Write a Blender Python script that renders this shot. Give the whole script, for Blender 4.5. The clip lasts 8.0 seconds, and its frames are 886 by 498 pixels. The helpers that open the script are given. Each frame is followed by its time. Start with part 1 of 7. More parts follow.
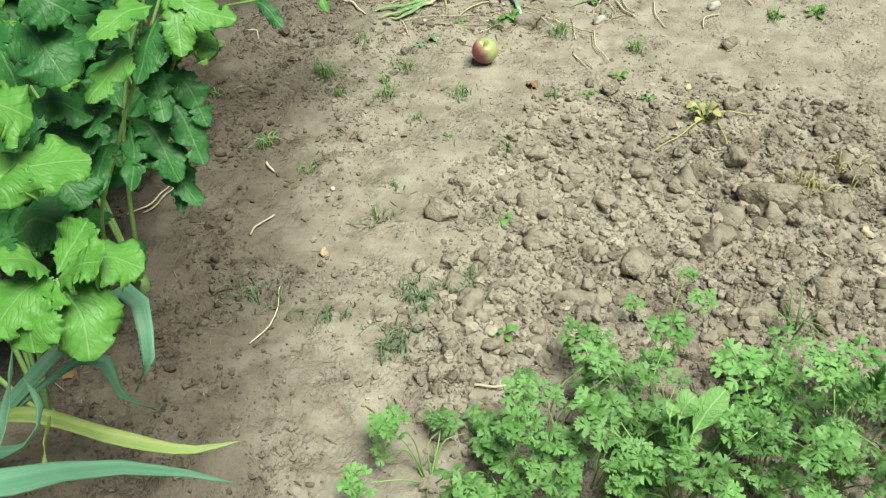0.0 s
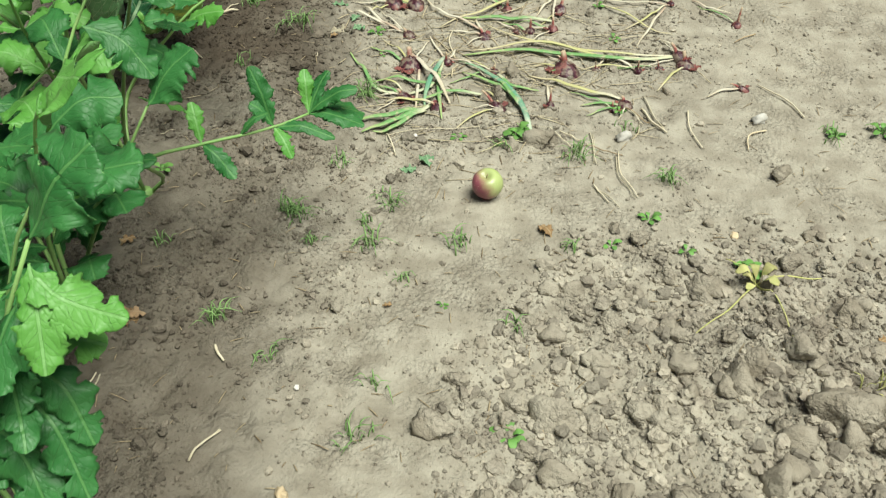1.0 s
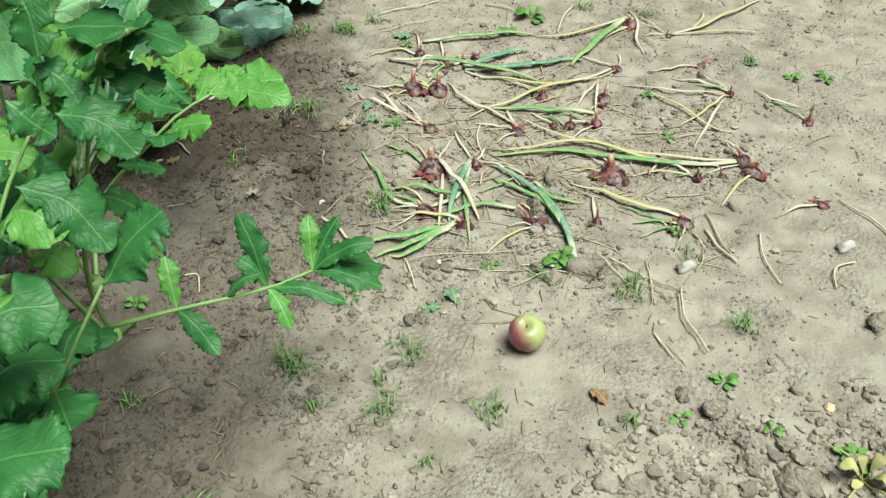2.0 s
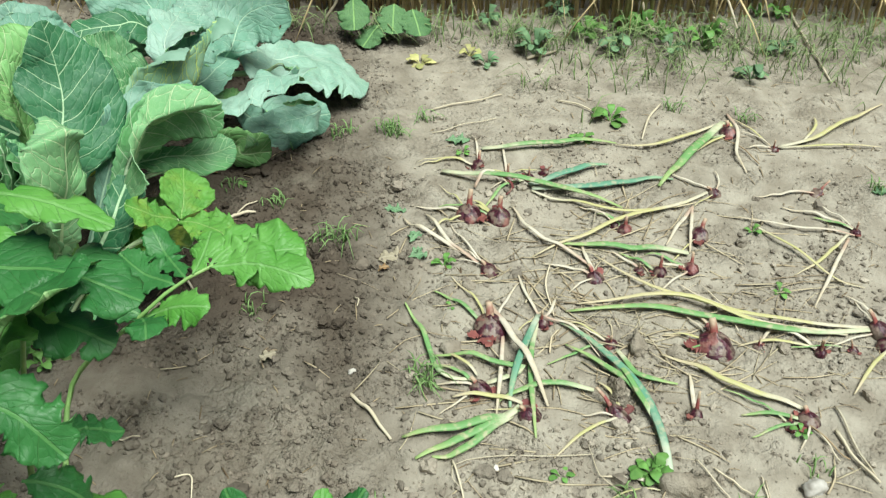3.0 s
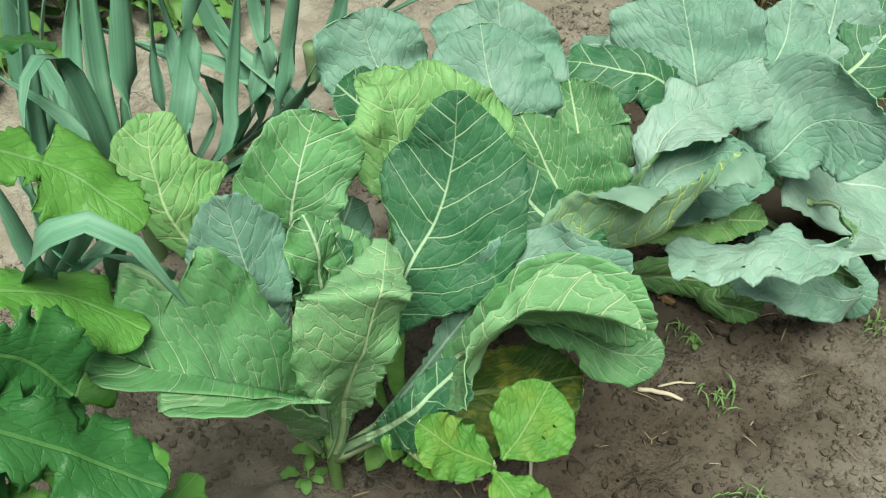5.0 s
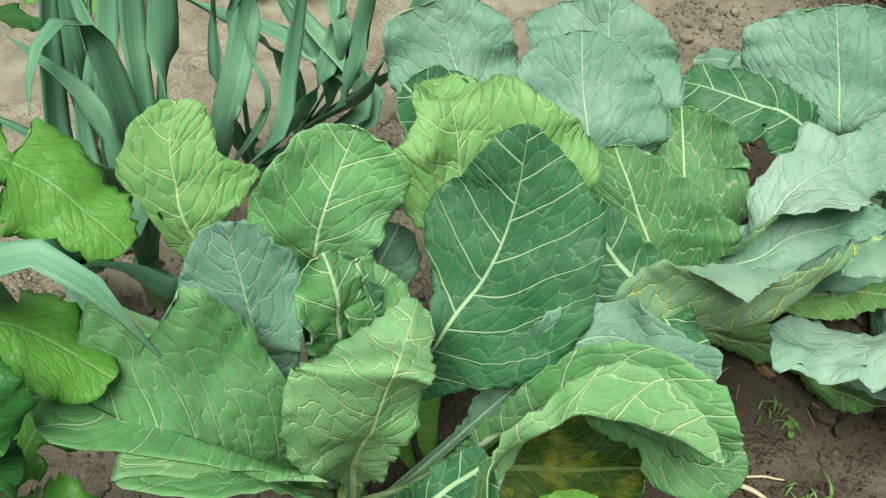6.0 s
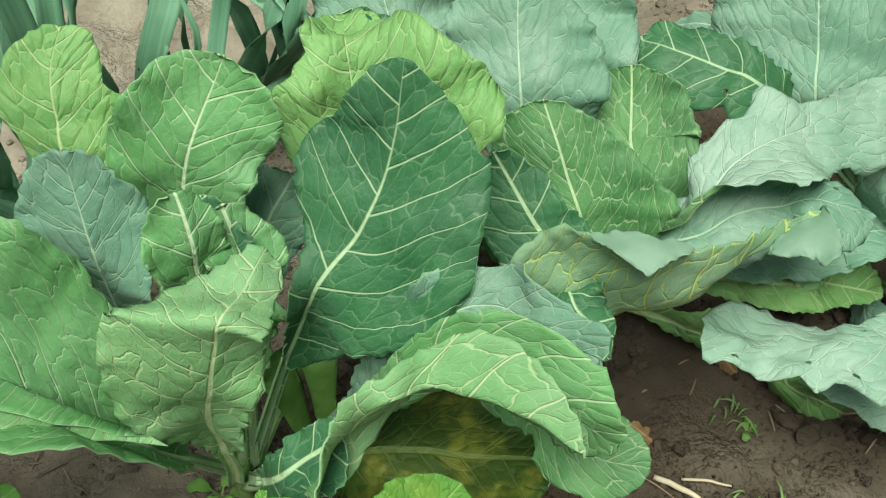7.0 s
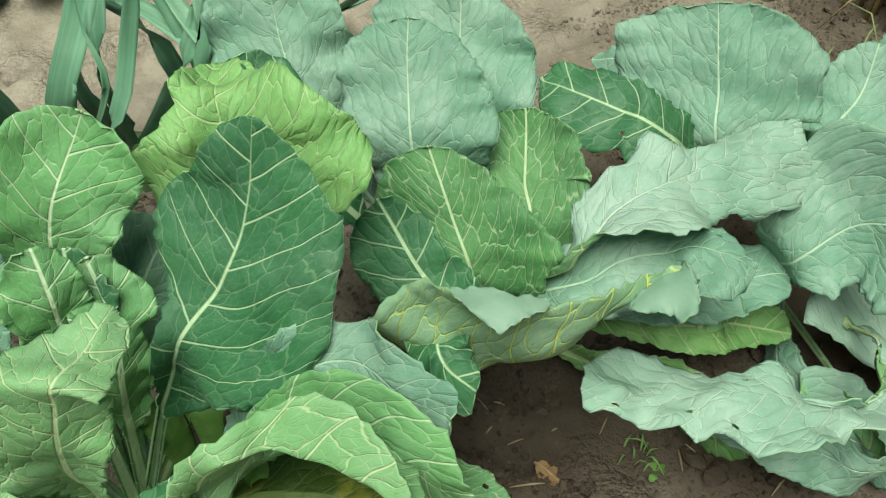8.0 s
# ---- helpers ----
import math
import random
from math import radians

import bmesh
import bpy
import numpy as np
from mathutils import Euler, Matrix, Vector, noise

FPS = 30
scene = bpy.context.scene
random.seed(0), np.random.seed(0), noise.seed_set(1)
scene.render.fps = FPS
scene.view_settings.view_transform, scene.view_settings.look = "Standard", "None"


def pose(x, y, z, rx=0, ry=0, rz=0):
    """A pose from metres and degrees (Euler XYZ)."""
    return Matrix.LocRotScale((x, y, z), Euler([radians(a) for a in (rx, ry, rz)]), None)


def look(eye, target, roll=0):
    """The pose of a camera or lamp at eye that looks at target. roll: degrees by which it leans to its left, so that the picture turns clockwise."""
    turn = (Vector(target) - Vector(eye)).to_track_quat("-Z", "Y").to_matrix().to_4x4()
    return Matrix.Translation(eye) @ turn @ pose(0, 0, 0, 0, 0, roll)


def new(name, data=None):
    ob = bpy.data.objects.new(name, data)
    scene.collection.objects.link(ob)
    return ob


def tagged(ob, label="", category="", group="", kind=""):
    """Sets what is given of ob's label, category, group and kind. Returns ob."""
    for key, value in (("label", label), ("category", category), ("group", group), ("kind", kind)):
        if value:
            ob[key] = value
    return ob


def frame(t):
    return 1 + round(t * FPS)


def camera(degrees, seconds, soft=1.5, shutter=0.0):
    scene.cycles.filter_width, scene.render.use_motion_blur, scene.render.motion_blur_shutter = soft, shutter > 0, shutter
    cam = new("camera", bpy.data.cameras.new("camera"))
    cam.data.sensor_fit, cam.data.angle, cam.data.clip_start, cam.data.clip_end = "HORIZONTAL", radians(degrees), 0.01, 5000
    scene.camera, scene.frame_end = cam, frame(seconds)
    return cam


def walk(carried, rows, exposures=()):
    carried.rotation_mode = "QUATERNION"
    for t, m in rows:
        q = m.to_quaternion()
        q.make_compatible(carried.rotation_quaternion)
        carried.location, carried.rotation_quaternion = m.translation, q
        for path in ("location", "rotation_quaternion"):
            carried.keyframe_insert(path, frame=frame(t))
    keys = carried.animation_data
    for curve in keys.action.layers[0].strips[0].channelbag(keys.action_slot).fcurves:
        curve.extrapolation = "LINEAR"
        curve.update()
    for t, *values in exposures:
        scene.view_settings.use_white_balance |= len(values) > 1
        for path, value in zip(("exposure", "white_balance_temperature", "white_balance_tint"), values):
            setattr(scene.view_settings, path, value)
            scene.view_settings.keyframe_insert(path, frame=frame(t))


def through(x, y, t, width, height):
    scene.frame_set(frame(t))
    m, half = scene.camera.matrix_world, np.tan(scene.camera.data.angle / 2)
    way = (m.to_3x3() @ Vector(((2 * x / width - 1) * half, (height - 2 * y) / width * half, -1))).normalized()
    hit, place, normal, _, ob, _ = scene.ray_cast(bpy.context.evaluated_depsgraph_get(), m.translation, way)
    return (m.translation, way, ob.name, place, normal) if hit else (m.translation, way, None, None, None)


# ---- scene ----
cam = camera(48.8, 8.0, soft=1.25, shutter=0.08)
PATH = [
    (0, (0.869, 0.023, 1.387), (0.608, 1.523, 0.089), -1.9),
    (0.5, (0.806, 0.311, 1.392), (0.553, 1.811, 0.094), -1.5),
    (1, (0.772, 0.648, 1.398), (0.528, 2.14, 0.088), -1.0),
    (1.2, (0.76, 0.761, 1.397), (0.522, 2.25, 0.082), -0.9),
    (2.3, (0.594, 1.233, 1.341), (0.34, 2.757, 0.071), 0.1),
    (2.5, (0.568, 1.329, 1.339), (0.31, 2.856, 0.073), -0.0),
    (3, (0.522, 1.618, 1.308), (0.18, 3.14, 0.056), -0.1),
    (3.5, (0.468, 1.853, 1.295), (-0.05, 3.324, 0.042), 0.9),
    (4, (0.371, 2.06, 1.242), (-0.345, 3.391, -0.068), 1.2),
    (4.5, (0.267, 2.267, 1.229), (-0.68, 3.34, -0.168), 1.0),
    (5, (0.222, 2.428, 1.219), (-0.91, 3.249, -0.211), -0.0),
    (5.2, (0.206, 2.475, 1.206), (-0.952, 3.257, -0.225), 0.2),
    (6.3, (0.056, 2.639, 1.117), (-1.143, 3.172, -0.392), 0.2),
    (6.5, (0.071, 2.68, 1.096), (-1.142, 3.183, -0.412), -0.2),
    (7, (0.108, 2.757, 1.053), (-1.121, 3.226, -0.454), -0.4),
    (7.5, (0.117, 2.814, 1.05), (-1.122, 3.27, -0.452), -0.7),
    (8, (0.122, 2.885, 1.078), (-1.12, 3.337, -0.423), -1.0),
]
walk(cam, [(t, look(eye, target, roll)) for t, eye, target, roll in PATH], exposures=[(0, 0.45, 6500, 2), (1, 0.4, 6350, 3), (2.4, 0.44, 6050, 4), (3.6, 0.4, 6050, 4), (5, 0.24, 6350, 3), (8, 0.16, 6600, 3)])

# ---- light: bright, thinly overcast sky ----
SUN_UP, SUN_TURN = radians(68), radians(125)
world = bpy.data.worlds.new("sky")
scene.world = world
world.use_nodes = True
wn = world.node_tree.nodes
sky = wn.new("ShaderNodeTexSky")
sky.sky_type, sky.sun_disc = "NISHITA", False
sky.sun_elevation, sky.sun_rotation = SUN_UP, SUN_TURN
sky.dust_density, sky.air_density, sky.ozone_density = 4.0, 1.0, 1.0
world.node_tree.links.new(sky.outputs[0], wn["Background"].inputs[0])
wn["Background"].inputs[1].default_value = 0.026
sun = bpy.data.lights.new("sun", "SUN")
sun.energy, sun.angle, sun.color = 4.6, radians(36), (1.0, 0.97, 0.89)
sun_ob = new("sun", sun)
sun_way = Vector((math.sin(SUN_TURN) * math.cos(SUN_UP), math.cos(SUN_TURN) * math.cos(SUN_UP), math.sin(SUN_UP)))
sun_ob.matrix_world = look(tuple(sun_way * 30), (0, 0, 0))


# ---- materials ----
class Nodes:
    """Short writing for a material's node tree."""

    def __init__(self, name):
        self.mat = bpy.data.materials.new(name)
        self.mat.use_nodes = True
        self.tree = self.mat.node_tree
        self.bsdf = self.tree.nodes["Principled BSDF"]
        self.out = self.tree.nodes["Material Output"]

    def put(self, socket, value):
        if isinstance(value, bpy.types.NodeSocket):
            self.tree.links.new(value, socket)
        else:
            socket.default_value = (*value, 1.0) if isinstance(value, tuple) and len(value) == 3 and socket.type == "RGBA" else value

    def node(self, kind, *ins, **named):
        n = self.tree.nodes.new("ShaderNode" + kind)
        for key, value in named.items():
            if key == "op":
                n.operation = value
            elif key == "blend":
                n.blend_type = value
            elif key == "feature":
                n.feature = value
            elif key == "dims":
                n.voronoi_dimensions = value
        for i, v in enumerate(ins):
            if v is not None:
                self.put(n.inputs[i], v)
        return n

    def math(self, op, a, b=0.0, c=0.0):
        return self.node("Math", a, b, c, op=op).outputs[0]

    def noise(self, where, scale, detail=4.0, rough=0.55):
        n = self.node("TexNoise", where)
        n.inputs["Scale"].default_value, n.inputs["Detail"].default_value, n.inputs["Roughness"].default_value = scale, detail, rough
        return n.outputs[0]

    def ramp(self, value, lo, hi, to_lo=0.0, to_hi=1.0):
        n = self.node("MapRange", value, lo, hi, to_lo, to_hi)
        n.interpolation_type = "SMOOTHSTEP"
        return n.outputs[0]

    def mix(self, fac, a, b, blend="MIX"):
        n = self.node("MixRGB", fac, None, None, blend=blend)
        self.put(n.inputs[1], a)
        self.put(n.inputs[2], b)
        return n.outputs[0]

    def spot(self):
        return self.node("NewGeometry").outputs["Position"]

    def rand(self):
        return self.node("ObjectInfo").outputs["Random"]

    def island(self):
        return self.node("NewGeometry").outputs["Random Per Island"]

    def bump(self, height, strength, distance):
        n = self.node("Bump")
        n.inputs["Strength"].default_value, n.inputs["Distance"].default_value = strength, distance
        self.put(n.inputs["Height"], height)
        self.put(self.bsdf.inputs["Normal"], n.outputs[0])
        return n.outputs[0]

    def done(self, color, rough=0.8, spec=0.3, through=0.0):
        self.put(self.bsdf.inputs["Base Color"], color)
        self.put(self.bsdf.inputs["Roughness"], rough)
        self.put(self.bsdf.inputs["Specular IOR Level"], spec)
        if through:
            t = self.node("BsdfTranslucent")
            self.put(t.inputs[0], color)
            m = self.node("MixShader", through)
            self.tree.links.new(self.bsdf.outputs[0], m.inputs[1])
            self.tree.links.new(t.outputs[0], m.inputs[2])
            self.tree.links.new(m.outputs[0], self.out.inputs[0])
        return self.mat


def soil_material(name, pale, dark, loose_bits=False):
    k = Nodes(name)
    p = k.spot()
    big, mid, fine = k.noise(p, 1.7, 3), k.noise(p, 14, 5), k.noise(p, 120, 4, 0.7)
    col = k.mix(k.ramp(mid, 0.3, 0.7), dark, pale)
    # damp loosened strips along the vegetable rows, darkened further for shade under the leaves; drier trodden crust
    # elsewhere
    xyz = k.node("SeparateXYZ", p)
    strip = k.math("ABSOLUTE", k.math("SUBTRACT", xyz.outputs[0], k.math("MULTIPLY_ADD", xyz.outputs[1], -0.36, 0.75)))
    damp_shade = k.math("MULTIPLY", k.math("MULTIPLY", k.ramp(xyz.outputs[1], 2.3, 2.95), k.ramp(xyz.outputs[1], 4.5, 4.1)), k.math("MULTIPLY", k.ramp(strip, 0.6, 0.28), k.ramp(k.noise(p, 3.1, 4), 0.3, 0.55, 0.6, 1.0)))
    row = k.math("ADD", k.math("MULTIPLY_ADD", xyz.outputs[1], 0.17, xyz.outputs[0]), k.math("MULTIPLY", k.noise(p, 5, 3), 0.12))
    # parsnip row: damp soil plus the plants' shade, both put into the colour
    row_damp_shade = k.math("MULTIPLY", k.ramp(xyz.outputs[1], 0.0, 0.6), k.math("MULTIPLY", k.math("MULTIPLY", k.ramp(row, 0.78, 0.46), k.ramp(row, -0.8, -0.4)), k.ramp(xyz.outputs[1], 2.8, 2.1, 0.4, 0.74)))
    damp_shade = k.math("MAXIMUM", damp_shade, row_damp_shade)
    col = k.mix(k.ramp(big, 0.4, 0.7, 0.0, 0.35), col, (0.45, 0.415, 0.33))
    col = k.mix(k.math("MULTIPLY", damp_shade, 0.92), col, k.mix(mid, (0.036, 0.027, 0.019), (0.088, 0.068, 0.049)))
    if loose_bits:
        col = k.mix(1.0, col, k.mix(k.island(), (0.62, 0.62, 0.62), (1.35, 1.35, 1.35)), "MULTIPLY")
    col = k.mix(k.ramp(fine, 0.55, 0.75, 0.0, 0.3), col, (0.11, 0.085, 0.062))
    crumb = k.node("TexVoronoi", p)
    crumb.inputs["Scale"].default_value = 95
    crumb2 = k.node("TexVoronoi", p)
    crumb2.inputs["Scale"].default_value = 260
    rough = k.math("ADD", k.math("MULTIPLY", crumb.outputs["Distance"], -0.8), k.math("MULTIPLY", crumb2.outputs["Distance"], -0.35))
    loose = k.ramp(k.noise(p, 6, 3), 0.42, 0.62, 0.08, 0.8)
    k.bump(k.math("ADD", k.math("MULTIPLY", rough, loose), k.math("ADD", k.math("MULTIPLY", fine, 0.5), k.math("MULTIPLY", mid, 0.55))), 1.0, 0.0095)
    col = k.mix(k.math("MULTIPLY", k.ramp(crumb.outputs["Distance"], 0.45, 0.8, 0.0, 0.3), loose), col, (0.1, 0.08, 0.055))
    return k.done(col, 0.95, 0.12)


def vein_leaf_material(name, base, base2, vein, spacing=0.04, slope=0.75, net=55.0, strength=0.72, rib=0.0037, bloom=0.0, rough=0.5, sick=0.0, pucker=0.16, dots=0.2, through=0.08, spec=0.27, mesh=0.5):
    """A leaf with midrib, side veins that arch towards the tip and a net between them; its UV map is in metres from the midrib and from the base."""
    k = Nodes(name)
    uv = k.node("UVMap").outputs[0]
    p = k.spot()
    s0 = k.node("SeparateXYZ", uv)
    drift = k.node("TexNoise", uv, None, 0.55 / spacing)
    drift.inputs["Detail"].default_value = 2.0
    shift = k.node("VectorMath", k.node("VectorMath", drift.outputs["Color"], (0.5, 0.5, 0.5), op="SUBTRACT").outputs[0], (0.3 * spacing, 0.5 * spacing, 0.0), op="MULTIPLY").outputs[0]
    s = k.node("SeparateXYZ", k.node("VectorMath", uv, shift, op="ADD").outputs[0])
    u0 = k.math("ABSOLUTE", s0.outputs[0])
    u = k.math("ABSOLUTE", s.outputs[0])
    midrib = k.ramp(k.math("ADD", u0, k.math("MULTIPLY", s0.outputs[1], rib * 3.0)), rib * 1.3, rib * 1.8, 0.9, 0.0)
    # side veins leave the midrib in turn on either side
    turn = k.math("MULTIPLY", k.math("GREATER_THAN", s0.outputs[0], 0.0), 0.46 * spacing)
    v = k.math("ADD", k.math("SUBTRACT", s.outputs[1], k.math("ADD", k.math("MULTIPLY", u, slope), k.math("MULTIPLY", k.math("MULTIPLY", u, u), 0.09 / spacing))), turn)
    side = k.math("MULTIPLY", k.math("ABSOLUTE", k.math("SUBTRACT", k.math("FRACT", k.math("DIVIDE", v, spacing)), 0.5)), spacing)
    girth = k.math("MAXIMUM", k.math("SUBTRACT", rib * 0.5, k.math("MULTIPLY", u0, rib * 3.6)), rib * 0.18)
    lateral = k.ramp(k.math("DIVIDE", side, girth), 0.35, 1.0, 1.0, 0.0)
    cell = k.node("CombineXYZ", k.math("MULTIPLY", u, net), k.math("MULTIPLY", v, net * 0.8), 0.0).outputs[0]
    cell = k.node("VectorMath", cell, k.node("VectorMath", k.node("TexNoise", cell, None, 1.3).outputs["Color"], (0.55, 0.55, 0.0), op="MULTIPLY").outputs[0], op="ADD").outputs[0]
    vor = k.node("TexVoronoi", cell, feature="DISTANCE_TO_EDGE", dims="2D")
    vor.inputs["Scale"].default_value = 1.0
    fine = k.ramp(vor.outputs["Distance"], 0.008, 0.05, mesh, 0.0)
    vor2 = k.node("TexVoronoi", cell, feature="DISTANCE_TO_EDGE", dims="2D")
    vor2.inputs["Scale"].default_value = 3.1
    finer = k.ramp(vor2.outputs["Distance"], 0.0, 0.1, mesh * 0.32, 0.0)
    veins = k.math("MAXIMUM", k.math("MAXIMUM", midrib, k.math("MULTIPLY", lateral, 0.95)), k.math("MAXIMUM", fine, finer))
    cloud = k.noise(p, 16, 4)
    col = k.mix(k.ramp(cloud, 0.3, 0.7), base, base2)
    col = k.mix(k.math("MULTIPLY", k.rand(), 0.35), col, base2)
    if bloom:
        wax = k.math("MULTIPLY", k.ramp(k.noise(p, 9, 3), 0.36, 0.72, 0.25, 1.0), k.ramp(k.noise(p, 75, 3), 0.3, 0.62, 0.55, 1.0))
        col = k.mix(k.math("MULTIPLY", wax, bloom), col, (0.42, 0.56, 0.48))
    if sick:
        col = k.mix(k.ramp(k.noise(p, 26, 4), 0.45, 0.7, 0.0, sick), col, (0.42, 0.42, 0.06))
    col = k.mix(k.math("MULTIPLY", veins, strength), col, vein)
    col = k.mix(k.math("MULTIPLY", midrib, min(1.0, strength * 1.2)), col, tuple(1.1 * x for x in vein))
    speck = k.node("TexVoronoi", p)
    speck.inputs["Scale"].default_value = 130
    col = k.mix(k.ramp(speck.outputs["Distance"], 0.05, 0.1, dots, 0.0), col, (0.5, 0.58, 0.45))
    # the blade bulges between its veins
    quilt = k.math("ADD", k.math("MULTIPLY", k.ramp(k.math("DIVIDE", side, spacing), 0.0, 0.3), 0.3), k.ramp(vor.outputs["Distance"], 0.0, 0.28))
    k.bump(k.math("ADD", k.math("MULTIPLY", k.noise(p, 45, 3), 0.5), k.math("ADD", k.math("MULTIPLY", veins, -0.35), k.math("MULTIPLY", quilt, pucker))), 0.75, 0.005)
    return k.done(col, rough, spec, through)


def plain_material(name, a, b, scale=30.0, rough=0.6, through=0.0, fine=200.0, spec=0.3, by="object", bump=0.3):
    k = Nodes(name)
    p = k.spot()
    col = k.mix(k.ramp(k.noise(p, scale, 4), 0.3, 0.7), a, b)
    r = k.rand() if by == "object" else k.island()
    col = k.mix(k.math("MULTIPLY", r, 0.6), col, k.mix(0.5, a, b))
    shade = k.mix(r, (0.72, 0.72, 0.72), (1.2, 1.2, 1.2))
    col = k.mix(1.0, col, shade, "MULTIPLY")
    k.bump(k.noise(p, fine, 3), bump, 0.002)
    return k.done(col, rough, spec, through)


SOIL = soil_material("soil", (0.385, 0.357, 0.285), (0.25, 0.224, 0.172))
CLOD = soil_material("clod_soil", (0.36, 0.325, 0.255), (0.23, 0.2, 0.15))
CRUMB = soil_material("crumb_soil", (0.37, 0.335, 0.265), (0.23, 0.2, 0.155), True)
BRASSICA = vein_leaf_material("brassica_leaf", (0.016, 0.1, 0.038), (0.036, 0.165, 0.058), (0.42, 0.61, 0.36), bloom=0.09, mesh=0.2, strength=0.85)
BRASSICA_GREEN = vein_leaf_material("brassica_green_leaf", (0.05, 0.185, 0.055), (0.102, 0.285, 0.09), (0.43, 0.6, 0.34), spacing=0.034, slope=1.25, net=50, rib=0.0023, bloom=0.1, mesh=0.6, strength=0.85)
BRASSICA_PALE = vein_leaf_material("brassica_pale_leaf", (0.08, 0.265, 0.075), (0.145, 0.385, 0.13), (0.5, 0.67, 0.42), bloom=0.16, mesh=0.34, strength=0.85)
BRASSICA_BLUE = vein_leaf_material("brassica_waxy_leaf", (0.08, 0.22, 0.14), (0.14, 0.325, 0.215), (0.38, 0.56, 0.39), spacing=0.036, slope=0.85, rib=0.0022, bloom=0.5, pucker=0.17, mesh=0.45, strength=0.8)
BRASSICA_YELLOW = vein_leaf_material("brassica_yellowing_leaf", (0.135, 0.345, 0.095), (0.225, 0.465, 0.155), (0.47, 0.64, 0.32), sick=0.07, pucker=0.3, bloom=0.05, strength=0.8)
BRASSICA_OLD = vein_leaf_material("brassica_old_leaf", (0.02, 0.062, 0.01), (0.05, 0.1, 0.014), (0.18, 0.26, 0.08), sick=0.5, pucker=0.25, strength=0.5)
UNDERSIDE = vein_leaf_material("brassica_underside", (0.135, 0.35, 0.12), (0.21, 0.445, 0.18), (0.5, 0.66, 0.36), spacing=0.046, net=46, strength=0.9, bloom=0.2, rough=0.6, mesh=0.6)
BRASSICA_WHITE = vein_leaf_material("brassica_whitish_leaf", (0.16, 0.345, 0.24), (0.29, 0.48, 0.36), (0.52, 0.68, 0.52), spacing=0.038, slope=0.85, rib=0.0026, bloom=0.6, pucker=0.18, mesh=0.5)
UNDERSIDE_YELLOW = vein_leaf_material("brassica_yellow_veined_underside", (0.17, 0.35, 0.19), (0.24, 0.43, 0.26), (0.58, 0.7, 0.16), spacing=0.045, net=46, strength=1.0, bloom=0.2, rough=0.6, through=0.14, mesh=0.6)
YELLOWED_LEAF = vein_leaf_material("brassica_yellowed_leaf", (0.45, 0.36, 0.06), (0.55, 0.42, 0.1), (0.5, 0.45, 0.2), strength=0.4)
SHOOT = vein_leaf_material("brassica_shoot_leaf", (0.07, 0.225, 0.035), (0.14, 0.34, 0.06), (0.4, 0.55, 0.2), spacing=0.016, net=110, strength=0.18, rib=0.0008, sick=0.22, pucker=0.12, mesh=0.3)
WAXY = plain_material("waxy_leaf_rim", (0.19, 0.36, 0.24), (0.28, 0.45, 0.33), 18, 0.55, 0.1, fine=90, bump=0.5)
RIM = plain_material("pale_leaf_rim", (0.22, 0.42, 0.2), (0.32, 0.5, 0.28), 40, 0.5, 0.0)
RIB = plain_material("pale_leaf_stalk", (0.4, 0.55, 0.27), (0.5, 0.62, 0.38), 40, 0.5, 0.0)
PARSNIP = vein_leaf_material("parsnip_leaf", (0.026, 0.13, 0.03), (0.055, 0.205, 0.052), (0.13, 0.31, 0.09), spacing=0.022, slope=1.0, net=90, strength=0.34, rib=0.0013, rough=0.42, dots=0.02, pucker=0.08, mesh=0.2, through=0.18, spec=0.34)
PARSNIP_LIGHT = vein_leaf_material("parsnip_young_leaf", (0.09, 0.29, 0.04), (0.15, 0.38, 0.075), (0.24, 0.46, 0.16), spacing=0.022, slope=1.0, net=90, strength=0.34, rib=0.0013, rough=0.42, dots=0.02, pucker=0.08, mesh=0.2, through=0.18, spec=0.34)
PARSNIP_UNDER = vein_leaf_material("parsnip_underside", (0.13, 0.32, 0.09), (0.19, 0.38, 0.13), (0.3, 0.48, 0.2), spacing=0.018, slope=1.2, net=90, strength=0.6, rib=0.0015, rough=0.6, dots=0.03)
PARSNIP_STALK = plain_material("parsnip_stalk", (0.17, 0.33, 0.09), (0.28, 0.44, 0.15), 30, 0.45)


def leek_material(name, a, b, pale):
    """A ribbed leaf: fine streaks run along its length."""
    k = Nodes(name)
    uv = k.node("UVMap").outputs[0]
    p = k.spot()
    lines = k.noise(k.node("VectorMath", uv, (900.0, 1.5, 1.0), op="MULTIPLY").outputs[0], 1.0, 3, 0.6)
    wide = k.noise(k.node("VectorMath", uv, (160.0, 0.8, 1.0), op="MULTIPLY").outputs[0], 1.0, 2)
    col = k.mix(k.ramp(wide, 0.3, 0.7), a, b)
    col = k.mix(k.ramp(lines, 0.5, 0.72, 0.0, 0.5), col, pale)
    col = k.mix(k.ramp(k.noise(p, 14, 4), 0.45, 0.75, 0.0, 0.35), col, pale)
    col = k.mix(1.0, col, k.mix(k.rand(), (0.7, 0.74, 0.74), (1.15, 1.12, 1.12)), "MULTIPLY")
    k.bump(lines, 0.35, 0.0015)
    return k.done(col, 0.48, 0.35, 0.08)


LEEK = leek_material("leek_leaf", (0.105, 0.28, 0.16), (0.18, 0.39, 0.245), (0.34, 0.54, 0.38))
LEEK_YELLOW = leek_material("leek_leaf_yellowed", (0.16, 0.27, 0.07), (0.27, 0.36, 0.1), (0.42, 0.45, 0.2))


# ---- ground ----
LATTICES = {}


